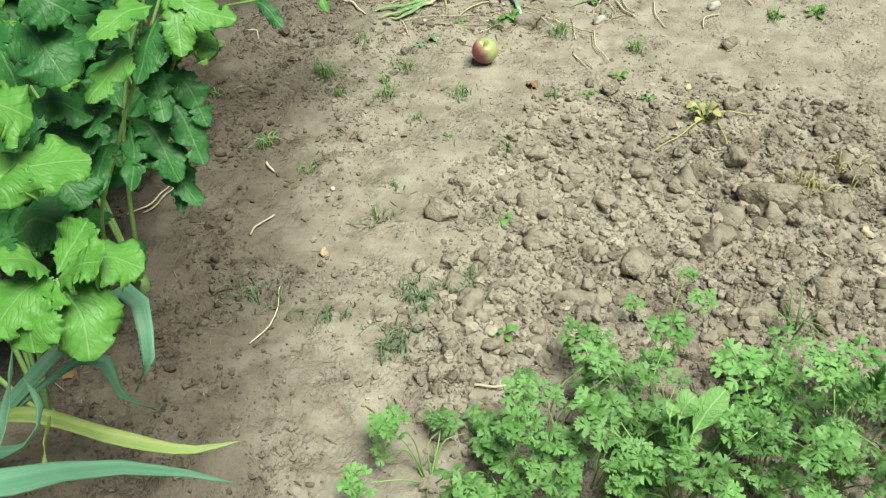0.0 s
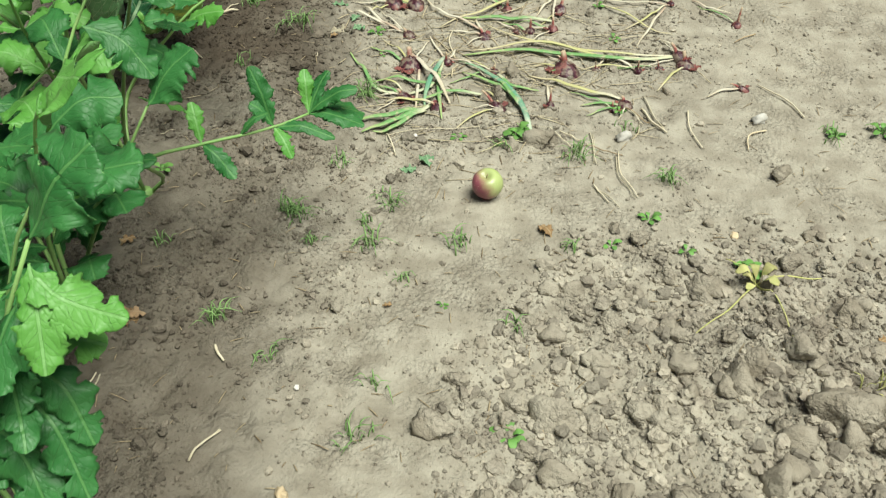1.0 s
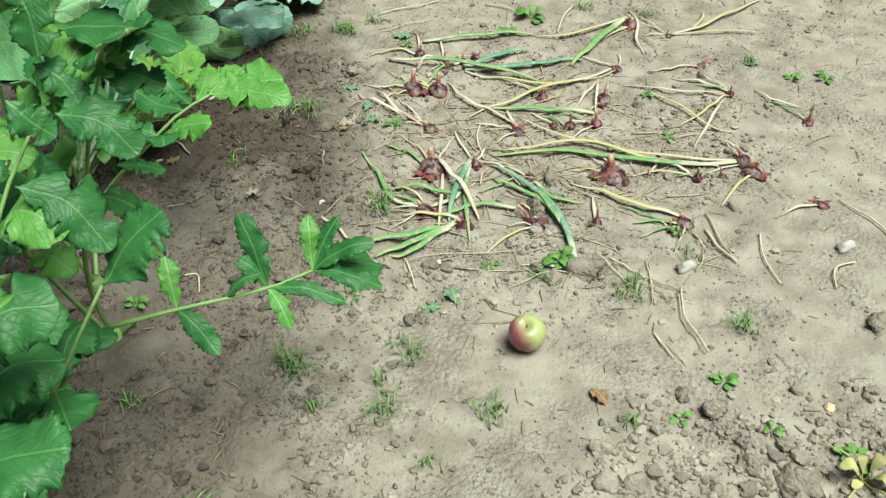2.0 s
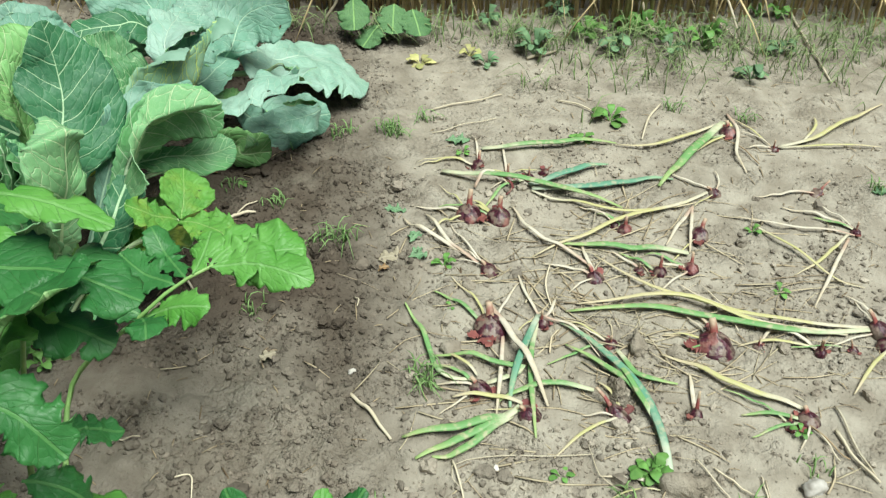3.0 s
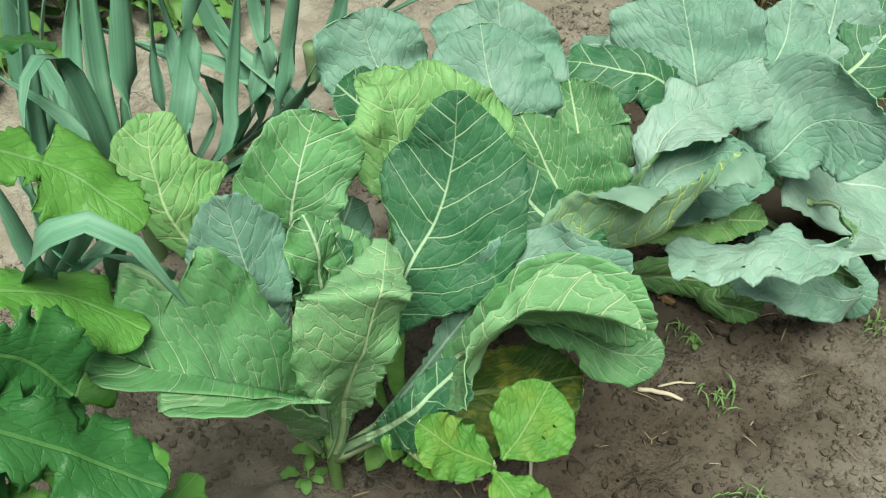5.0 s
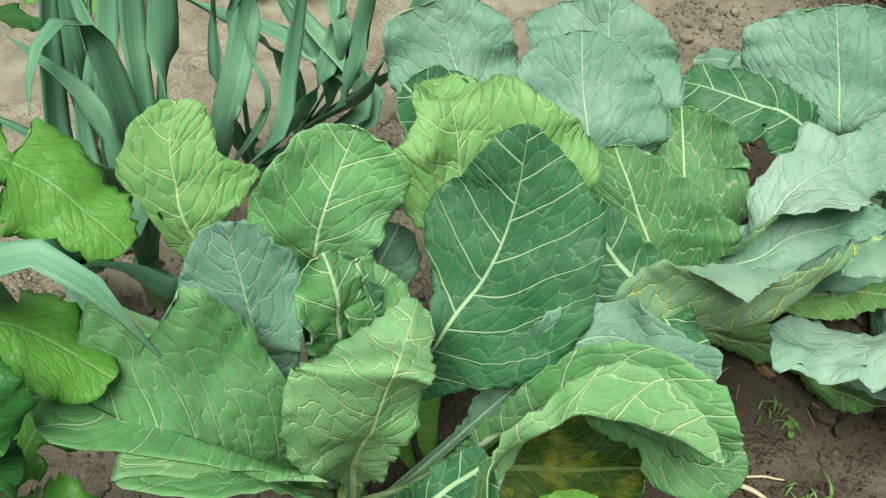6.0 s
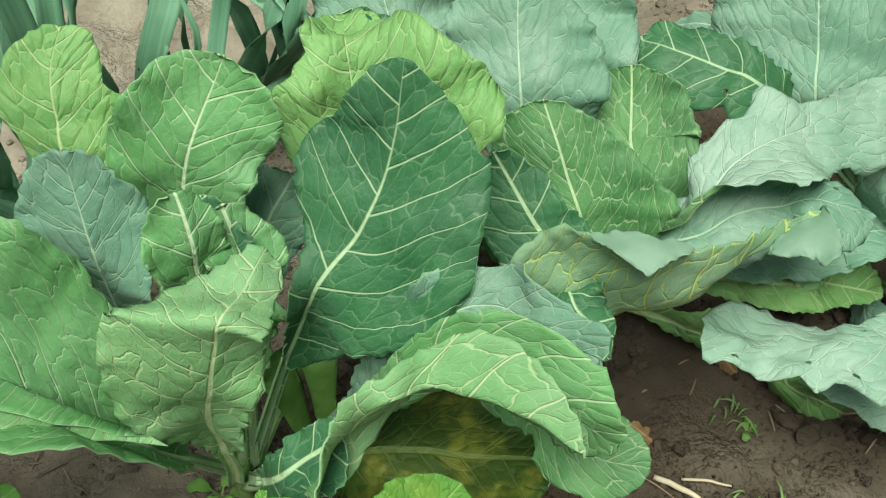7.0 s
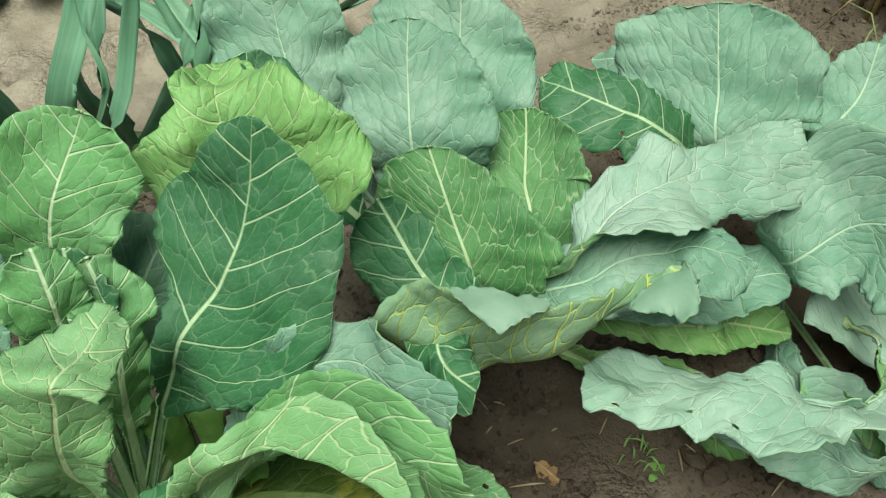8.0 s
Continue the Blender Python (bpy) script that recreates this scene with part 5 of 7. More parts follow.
# ---- leeks ----
def leek(where, leaves, label="leek with upright blue-green strap leaves", tall=0.09):
    p = thing("leek", where, label, "leek", "leek row")
    x, y, z = where
    tube("shank", [(x, y, -0.03), (x, y, tall * 0.5), (x, y, tall)], [0.017, 0.016, 0.018], LEEK_SHANK, p, n=6, sides=10)
    for i, (pts, w, yellow) in enumerate(leaves):
        strap("leaf", p, [(x, y, tall * 0.7), *pts], w * 1.25, LEEK_YELLOW if yellow else LEEK, seed=int(abs(x * 71 + y * 37) * 10) + i * 3)
    return p


LEEK_SHANK = plain_material("leek_shank", (0.11, 0.21, 0.08), (0.2, 0.3, 0.14), 20, 0.5)
leek((-0.93, 2.62, 0), [([(-0.843, 2.675, 0.313), (-0.877, 2.71, 0.45), (-0.906, 2.762, 0.667)], 0.0301, 0), ([(-0.854, 2.648, 0.35), (-0.853, 2.639, 0.52), (-0.834, 2.605, 0.554), (-0.803, 2.572, 0.537), (-0.771, 2.554, 0.504)], 0.0249, 0),
                        ([(-0.865, 2.661, 0.336), (-0.908, 2.685, 0.47), (-0.921, 2.72, 0.673)], 0.0249, 0), ([(-0.864, 2.622, 0.357), (-0.924, 2.664, 0.487), (-0.947, 2.72, 0.655)], 0.0206, 0),
                        ([(-0.651, 2.635, 0.306), (-0.639, 2.604, 0.373), (-0.63, 2.572, 0.415), (-0.615, 2.546, 0.44)], 0.0249, 0), ([(-0.8, 2.628, 0.36), (-0.821, 2.613, 0.465), (-0.857, 2.559, 0.543)], 0.0249, 0), ([(-0.801, 2.612, 0.357), (-0.801, 2.566, 0.429), (-0.85, 2.491, 0.486)], 0.0215, 0)])
leek((-1.02, 2.72, 0), [([(-0.911, 2.764, 0.295), (-0.957, 2.832, 0.42), (-0.972, 2.895, 0.609)], 0.0301, 0), ([(-0.879, 2.82, 0.279), (-0.907, 2.863, 0.367), (-0.933, 2.925, 0.56)], 0.0172, 0),
                        ([(-0.902, 2.82, 0.306), (-0.924, 2.819, 0.386), (-0.941, 2.82, 0.429)], 0.0086, 0), ([(-0.928, 2.698, 0.294), (-0.997, 2.654, 0.374), (-1.078, 2.641, 0.502)], 0.0258, 0)])
leek((-1.12, 2.93, 0), [([(-0.923, 2.936, 0.272), (-0.924, 2.973, 0.382), (-0.93, 3.026, 0.572)], 0.0232, 0), ([(-1.001, 2.952, 0.227), (-1.056, 2.92, 0.353), (-1.098, 2.88, 0.52)], 0.0258, 0),
                        ([(-1.068, 2.898, 0.251), (-1.118, 2.81, 0.336), (-1.118, 2.743, 0.403)], 0.0249, 0), ([(-0.878, 2.945, 0.307), (-0.864, 2.985, 0.381), (-0.836, 3.008, 0.397), (-0.813, 3.012, 0.388)], 0.0172, 0),
                        ([(-0.935, 3.017, 0.284), (-0.947, 3.063, 0.366), (-0.935, 3.119, 0.516)], 0.0232, 0), ([(-0.978, 2.961, 0.305), (-1.022, 2.97, 0.372), (-1.047, 2.988, 0.526)], 0.0206, 0)])
leek((-1.2, 2.6, 0), [([(-1.085, 2.618, 0.315), (-1.102, 2.633, 0.439), (-1.121, 2.675, 0.598)], 0.0258, 0), ([(-1.065, 2.63, 0.29), (-1.109, 2.666, 0.402), (-1.13, 2.741, 0.574)], 0.0215, 0)])
leek((-1.07, 2.83, 0), [([(-1.004, 2.788, 0.256), (-1.048, 2.808, 0.36), (-1.056, 2.84, 0.55)], 0.0224, 0), ([(-1.006, 2.821, 0.272), (-1.071, 2.844, 0.374), (-1.097, 2.838, 0.516)], 0.0224, 0), ([(-0.98, 2.913, 0.247), (-1.01, 2.974, 0.356), (-0.988, 2.99, 0.533)], 0.0241, 0),
                        ([(-0.927, 2.966, 0.244), (-1.033, 2.934, 0.328), (-1.098, 2.892, 0.403)], 0.0232, 0), ([(-0.931, 2.987, 0.227), (-1.044, 2.914, 0.297), (-1.106, 2.792, 0.365)], 0.0258, 0)])
leek((-0.98, 2.52, 0), [([(-0.701, 2.529, 0.19), (-0.688, 2.512, 0.276), (-0.693, 2.484, 0.358)], 0.034, 0), ([(-0.86, 2.522, 0.203), (-0.867, 2.517, 0.286), (-0.883, 2.511, 0.388)], 0.03, 0), ([(-0.849, 2.564, 0.185), (-0.9, 2.549, 0.272), (-0.94, 2.553, 0.371)], 0.03, 0), ([(-0.817, 2.563, 0.321), (-0.842, 2.57, 0.417), (-0.885, 2.61, 0.562), (-0.913, 2.649, 0.67)], 0.0258, 0), ([(-0.785, 2.579, 0.317), (-0.816, 2.594, 0.405), (-0.846, 2.614, 0.501)], 0.0224, 0), ([(-0.77, 2.614, 0.308), (-0.817, 2.658, 0.372), (-0.837, 2.682, 0.404)], 0.0258, 0)])
# a fallen leaf arching over towards the cauliflower
leek((-0.86, 2.45, 0), [([(-0.494, 2.490, 0.580), (-0.477, 2.516, 0.604), (-0.453, 2.546, 0.623), (-0.434, 2.569, 0.587), (-0.428, 2.593, 0.501)], 0.03, 0)])
leek((-1.3, 3.2, 0), [([(-1.101, 3.343, 0.246), (-1.035, 3.347, 0.277), (-0.967, 3.358, 0.334)], 0.0215, 0), ([(-1.107, 3.284, 0.258), (-1.1, 3.271, 0.335), (-1.096, 3.261, 0.424)], 0.0215, 0)])
leek((-0.12, 0.92, 0), [([(0.353, 0.443, 0.709), (0.433, 0.527, 0.642), (0.484, 0.577, 0.582), (0.54, 0.614, 0.52)], 0.0249, 0), ([(0.156, 0.693, 0.386), (0.212, 0.713, 0.503), (0.233, 0.725, 0.572)], 0.0215, 0),
                        ([(0.075, 0.856, 0.275), (0.191, 0.89, 0.199), (0.287, 0.921, 0.144), (0.361, 0.962, 0.129)], 0.0215, 1), ([(0.132, 0.766, 0.312), (0.176, 0.792, 0.372), (0.173, 0.789, 0.444)], 0.0215, 0),
                        ([(0.161, 0.734, 0.272), (0.185, 0.766, 0.346), (0.209, 0.767, 0.401)], 0.0129, 1), ([(0.146, 0.95, 0.301), (0.192, 0.943, 0.238), (0.219, 0.978, 0.167)], 0.0249, 0),
                        ([(0.194, 1, 0.391), (0.259, 0.955, 0.383), (0.27, 0.922, 0.347), (0.219, 0.942, 0.25)], 0.0232, 0)], tall=0.1)

# ---- apple ----
APPLE_AT = np.array((0.586, 2.442, -0))


def apple():
    k = Nodes("apple_skin")
    p = k.spot()
    n = k.node("NewGeometry").outputs["Normal"]
    side = k.node("VectorMath", k.node("VectorMath", p, tuple(float(v) for v in APPLE_AT + (0, 0, 0.036)), op="SUBTRACT").outputs[0], (-0.85, -0.35, -0.45), op="DOT_PRODUCT").outputs["Value"]
    blush = k.ramp(k.math("ADD", side, k.math("MULTIPLY", k.math("SUBTRACT", k.noise(p, 60, 3), 0.5), 0.03)), -0.018, 0.022)
    col = k.mix(blush, k.mix(k.noise(p, 40, 3), (0.33, 0.42, 0.13), (0.46, 0.51, 0.23)), k.mix(k.noise(p, 90, 3), (0.2, 0.045, 0.07), (0.28, 0.095, 0.11)))
    dots = k.node("TexVoronoi", p)
    dots.inputs["Scale"].default_value = 210
    col = k.mix(k.ramp(dots.outputs["Distance"], 0.08, 0.16, 0.5, 0.0), col, (0.6, 0.55, 0.35))
    skin = k.done(col, 0.32, 0.45)
    a = thing("apple", tuple(map(float, APPLE_AT)), "windfall apple, half green and half dull red, on bare soil", "apple")
    rings, segs = 26, 32
    verts, faces = [], []
    tilt = np.array(Euler((radians(14), radians(-8), 0)).to_matrix())
    for i in range(rings + 1):
        th = math.pi * i / rings
        r = 0.0365 * (1 + 0.06 * math.cos(th)) * math.sin(th) ** 0.8 if 0 < i < rings else 0.0
        z = 0.033 * math.cos(th) + 0.004 - 0.013 * math.exp(-((r / 0.011) ** 2)) * (1 if th < 1.5 else -0.6)
        for j in range(segs):
            ph = 2 * math.pi * j / segs
            rr = r * (1 + 0.025 * math.cos(5 * ph) * (i / rings))
            verts.append(APPLE_AT + (0, 0, 0.031) + tilt @ np.array([rr * math.cos(ph), rr * math.sin(ph), z]))
    for i in range(rings):
        for j in range(segs):
            b, c = i * segs + j, i * segs + (j + 1) % segs
            faces.append((b, b + segs, c + segs, c))
    raw("flesh", verts, faces, skin, a)
    top = APPLE_AT + (0, 0, 0.031) + tilt @ np.array([0, 0, 0.022])
    tube("stalk", [top, top + tilt @ np.array([0.002, 0, 0.008]), top + tilt @ np.array([0.005, 0.001, 0.014])], [0.0016, 0.0012, 0.0014], TWIG, a, n=5)


TWIG = plain_material("dry_twig", (0.3, 0.22, 0.13), (0.42, 0.33, 0.2), 60, 0.85)
STRAW = plain_material("straw", (0.52, 0.41, 0.2), (0.68, 0.56, 0.32), 25, 0.7, 0.08, by="island")
apple()

# ---- cereal field edge ----
def wheat():
    g = np.random.default_rng(4)
    verts, faces = [], []

    def stalk(pts, radii, sides=3, n=4):
        v, f = tube_data(pts, radii, n, sides)
        k = len(verts)
        verts.extend(v)
        faces.extend(tuple(k + i for i in q) for q in f)

    for _ in range(2700):
        x = g.uniform(-1.6, 2.6)
        y = 4.3 + 0.2 * x + abs(g.normal(0, 0.5)) + 0.04 * math.sin(9 * x)
        h = g.uniform(0.65, 0.9)
        lx, ly = g.normal(0, 0.09), g.normal(-0.02, 0.07)
        z = ground_z(x, y) - 0.01
        stalk([(x, y, z), (x + lx * 0.3, y + ly * 0.3, h * 0.45), (x + lx, y + ly, h)], [0.0042, 0.0038, 0.0022])
        if g.random() < 0.5:
            stalk([(x + lx, y + ly, h), (x + lx * 1.3, y + ly - 0.02, h + 0.05), (x + lx * 1.5, y + ly - 0.05, h + 0.07)], [0.003, 0.006, 0.002], 5)
        if g.random() < 0.6:
            b = g.uniform(0.1, 0.45)
            dx, dy = g.normal(0, 0.07), g.normal(-0.04, 0.06)
            stalk([(x + lx * 0.4, y + ly * 0.4, b), (x + lx * 0.4 + dx, y + dy, b + 0.05), (x + dx * 1.7, y + dy * 1.7, b - 0.1)], [0.003, 0.004, 0.001], 3)
    tagged(raw("wheat_stand", verts, faces, STRAW), "stand of ripe straw-coloured wheat stalks at the bed's edge", "wheat", kind="stuff")


wheat()


# ---- clods and crumbs ----
def ico(sub):
    bm = bmesh.new()
    bmesh.ops.create_icosphere(bm, subdivisions=sub, radius=1.0)
    v = np.array([x.co[:] for x in bm.verts])
    f = np.array([[x.index for x in q.verts] for q in bm.faces])
    bm.free()
    return v, f


def lump_shape(v, seed, rough=0.22):
    """A broken lump: a ball cut by chance planes, its faces roughened."""
    g = np.random.default_rng(seed)
    cuts = unit(g.normal(0, 1, (11, 3)))
    reach = g.uniform(0.62, 1.0, 11)
    size = np.min(np.where(v @ cuts.T > 0.05, reach / np.maximum(v @ cuts.T, 0.05), 1.25), axis=1)
    for i, p in enumerate(v):
        q = Vector(p * 1.3) + Vector((seed * 5.1, seed * 2.3, 0))
        size[i] *= 1 + rough * 0.5 * noise.noise(q * 1.6) + rough * 0.35 * noise.noise(q * 4.1)
    return v * size[:, None] * (1, 1, 0.78)


def crumbs(seed, count, sub, least, most, base, in_dug, in_loose, label):
    g = np.random.default_rng(seed)
    if sub:
        v0, f0 = ico(sub)
    else:
        v0 = np.array([(1, 0, 0), (0, 1, 0), (-1, 0, 0), (0, -1, 0), (0, 0, 1), (0, 0, -1)], float)
        f0 = np.array([(0, 1, 4), (1, 2, 4), (2, 3, 4), (3, 0, 4), (1, 0, 5), (2, 1, 5), (3, 2, 5), (0, 3, 5)])
    shapes = np.array([lump_shape(v0, seed * 20 + i, 0.5) if sub else v0 * g.uniform(0.6, 1.25, (6, 1)) for i in range(24)])
    xs, ys = g.uniform(-1.2, 1.8, count), g.uniform(0.85, 4.2, count)
    chance = base + in_dug * dug(xs, ys) + in_loose * crumbly(xs, ys)
    patch = step(value_noise(xs, ys, 0.1, 77), 0.12, 0.6) * (0.35 + 0.65 * step(value_noise(xs, ys, 0.3, 78), 0.25, 0.6))
    keep = g.random(count) < chance * np.maximum(patch, 0.75 * dug(xs, ys))
    xs, ys = xs[keep], ys[keep]
    r = np.minimum(least * (1 - g.random(len(xs)) * 0.985) ** -0.42 * (1 + 0.35 * dug(xs, ys)), most)
    z = height(xs, ys)
    ang = g.random(len(xs)) * 6.283
    s = shapes[g.integers(0, 24, len(xs))] * r[:, None, None]
    s[:, :, 1] *= g.uniform(0.65, 1.1, len(xs))[:, None]
    c, n = np.cos(ang)[:, None], np.sin(ang)[:, None]
    verts = np.stack([xs[:, None] + s[:, :, 0] * c - s[:, :, 1] * n, ys[:, None] + s[:, :, 0] * n + s[:, :, 1] * c, z[:, None] + s[:, :, 2] + 0.22 * r[:, None]], -1)
    faces = (f0[None] + (np.arange(len(xs)) * len(v0))[:, None, None]).reshape(-1, 3)
    ob = raw("soil_crumbs", verts.reshape(-1, 3), faces, CRUMB, smooth=False)
    tagged(ob, label, "soil", kind="stuff")


crumbs(10, 230000, 0, 0.0016, 0.0042, 0.13, 0.45, 0.5, "fine grains of loose dry soil on the bed")
crumbs(11, 76000, 1, 0.003, 0.009, 0.06, 0.72, 0.6, "loose crumbs of dry soil on the bed")
crumbs(12, 17000, 2, 0.0058, 0.016, 0.014, 0.85, 0.24, "small broken clods of dry soil on the bed")
CLODS = [lump_shape(ico(3)[0], 40 + i, 0.5) for i in range(6)]
CLOD_FACES = ico(3)[1]
CLOD_MESHES = []
for i, sh in enumerate(CLODS):
    ob = raw("clod", sh, CLOD_FACES, CLOD)
    CLOD_MESHES.append(ob.data)
    bpy.data.objects.remove(ob)


def clod(x, y, r, k):
    ob = new("clod", CLOD_MESHES[k % 6])
    ob.parent = ground
    ob.matrix_world = Matrix.Translation((x, y, ground_z(x, y) + r * 0.2)) @ Euler((0.3 * math.sin(k), 0.3 * math.cos(k * 2), k * 1.3)).to_matrix().to_4x4() @ Matrix.Diagonal((r, r * (0.75 + 0.1 * (k % 4)), r * 0.9, 1))
    return ob


big = random.Random(5)
for (cx, cy), r in (((0.775, 1.803), 0.045), ((1.123, 1.953), 0.042), ((1.306, 1.898), 0.055), ((1.216, 1.821), 0.035), ((1.075, 2.211), 0.04), ((1.269, 2.624), 0.03),
                    ((0.67, 1.457), 0.034), ((0.883, 1.507), 0.036), ((1.008, 1.632), 0.038), ((0.795, 1.68), 0.028), ((1.169, 1.727), 0.036), ((0.596, 1.44), 0.022),
                    ((0.805, 1.249), 0.026), ((0.675, 1.605), 0.024), ((1.301, 1.422), 0.034), ((1.455, 1.879), 0.034), ((0.888, 1.242), 0.022), ((0.765, 2.025), 0.028)):
    clod(cx, cy, r, big.randrange(60))
made = 0
while made < 240:
    x, y = big.uniform(0.55, 1.8), big.uniform(0.95, 2.45)
    if big.random() < float(dug(np.array([x]), np.array([y]))[0]):
        clod(x, y, 0.014 + 0.02 * big.random() ** 1.8, made)
        made += 1
for (cx, cy), r in (((-0.193, 3.041), 0.018), ((0.593, 2.99), 0.025), ((0.666, 2.998), 0.02), ((0.251, 2.898), 0.02), ((-0.193, 3.052), 0.014), ((0.717, 2.696), 0.028), ((-0.195, 3.052), 0.02),
                    ((0.623, 2.635), 0.018), ((0.566, 2.865), 0.03), ((0.687, 2.676), 0.035), ((0.248, 3.079), 0.015), ((-0.004, 1.894), 0.014), ((0.02, 2.244), 0.012)):
    clod(cx, cy, r, big.randrange(60))

# ---- stones ----
STONE = plain_material("pale_stone", (0.5, 0.47, 0.4), (0.66, 0.64, 0.58), 60, 0.8)
OCHRE = plain_material("ochre_stone", (0.46, 0.36, 0.22), (0.58, 0.47, 0.31), 60, 0.8)
for (sx, sy), r, m in (((1.24, 2.85), 0.02, STONE), ((0.894, 2.737), 0.014, STONE), ((1.505, 1.801), 0.012, OCHRE), ((0.336, 1.564), 0.011, OCHRE), ((0.342, 1.563), 0.01, OCHRE), ((0.895, 2.74), 0.012, STONE),
                       ((0.899, 2.735), 0.02, STONE), ((0.086, 2.804), 0.008, STONE), ((0.3, 1.804), 0.006, STONE), ((1.143, 2.382), 0.009, OCHRE), ((0.38, 2.647), 0.006, STONE)):
    st = raw("stone", CLODS[int(r * 1000) % 6] * r, CLOD_FACES, m)
    st.location = (sx, sy, ground_z(sx, sy) + r * 0.35)
    tagged(st, "small pale stone half sunk in the soil" if m is STONE else "small ochre stone lying on the soil", "stone", "stones on the bed")


# ---- red onions drying on the bed ----
def onion_material(name, a, b, c):
    k = Nodes(name)
    p = k.spot()
    v = k.math("ADD", k.node("SeparateXYZ", k.node("UVMap").outputs[0]).outputs[1], k.math("MULTIPLY", k.math("SUBTRACT", k.noise(p, 30, 3), 0.5), 0.5))
    col = k.mix(k.ramp(v, 0.1, 0.35), a, k.mix(k.ramp(v, 0.55, 0.95), b, c))
    col = k.mix(k.ramp(k.noise(p, 70, 4), 0.48, 0.68, 0.0, 0.6), col, (0.52, 0.45, 0.3))
    k.bump(k.noise(p, 250, 2), 0.3, 0.002)
    return k.done(col, 0.5, 0.35, 0.1)


ONION = {
    "g": onion_material("onion_leaf_green", (0.54, 0.57, 0.38), (0.17, 0.35, 0.12), (0.32, 0.45, 0.17)),
    "b": onion_material("onion_leaf_bluish", (0.46, 0.54, 0.4), (0.13, 0.31, 0.2), (0.26, 0.42, 0.25)),
    "y": onion_material("onion_leaf_yellowed", (0.6, 0.57, 0.42), (0.5, 0.49, 0.22), (0.58, 0.51, 0.33)),
    "w": onion_material("onion_leaf_dried", (0.5, 0.37, 0.28), (0.62, 0.58, 0.46), (0.56, 0.49, 0.35)),
    "r": onion_material("onion_neck_red", (0.12, 0.03, 0.03), (0.28, 0.08, 0.07), (0.5, 0.38, 0.26)),
}
def bulb_material():
    k = Nodes("onion_skin")
    p = k.spot()
    a = k.node("SeparateXYZ", k.node("UVMap").outputs[0]).outputs[0]
    lines = k.math("FRACT", k.math("ADD", k.math("MULTIPLY", a, 9.0), k.math("MULTIPLY", k.noise(p, 40, 2), 1.2)))
    col = k.mix(k.ramp(lines, 0.2, 0.8), (0.03, 0.007, 0.013), (0.075, 0.018, 0.03))
    col = k.mix(k.ramp(k.noise(p, 55, 4), 0.46, 0.6, 0.0, 0.85), col, (0.22, 0.17, 0.13))
    col = k.mix(k.ramp(k.noise(p, 25, 2), 0.58, 0.66, 0.0, 0.6), col, (0.3, 0.12, 0.1))
    k.bump(k.math("ADD", k.noise(p, 60, 3), k.math("MULTIPLY", lines, 0.25)), 0.8, 0.006)
    return k.done(col, 0.42, 0.4)


BULB = bulb_material()


SKIN = plain_material("onion_papery_skin", (0.14, 0.035, 0.04), (0.32, 0.13, 0.1), 70, 0.55, 0.15)


def lying(pts, lift):
    """A curve over the soil through flat points, bowed up between its ends."""
    c = spline([(*q, 0.0) for q in pts], 14)
    z = height(c[:, 0], c[:, 1])
    t = np.linspace(0, 1, 15)
    c[:, 2] = z + 0.004 + lift * 0.7 * (0.2 + np.sin(np.pi * t))
    return c[::2]


def onion_leaf(parent, pts, half, look_key, lift):
    c = lying(pts, lift)
    half *= 0.9 if look_key in "yw" else 1.0
    radii = [half * 0.75, half, half * 0.95, half * 0.35]
    v, f = tube_data([tuple(q) for q in c], radii, 16, 8, 0.38)
    uv = [(0.0, i // 8 / 16) for i in range(len(v))]
    return raw("leaf", v, f, ONION[look_key], parent, "", None, True, uv)


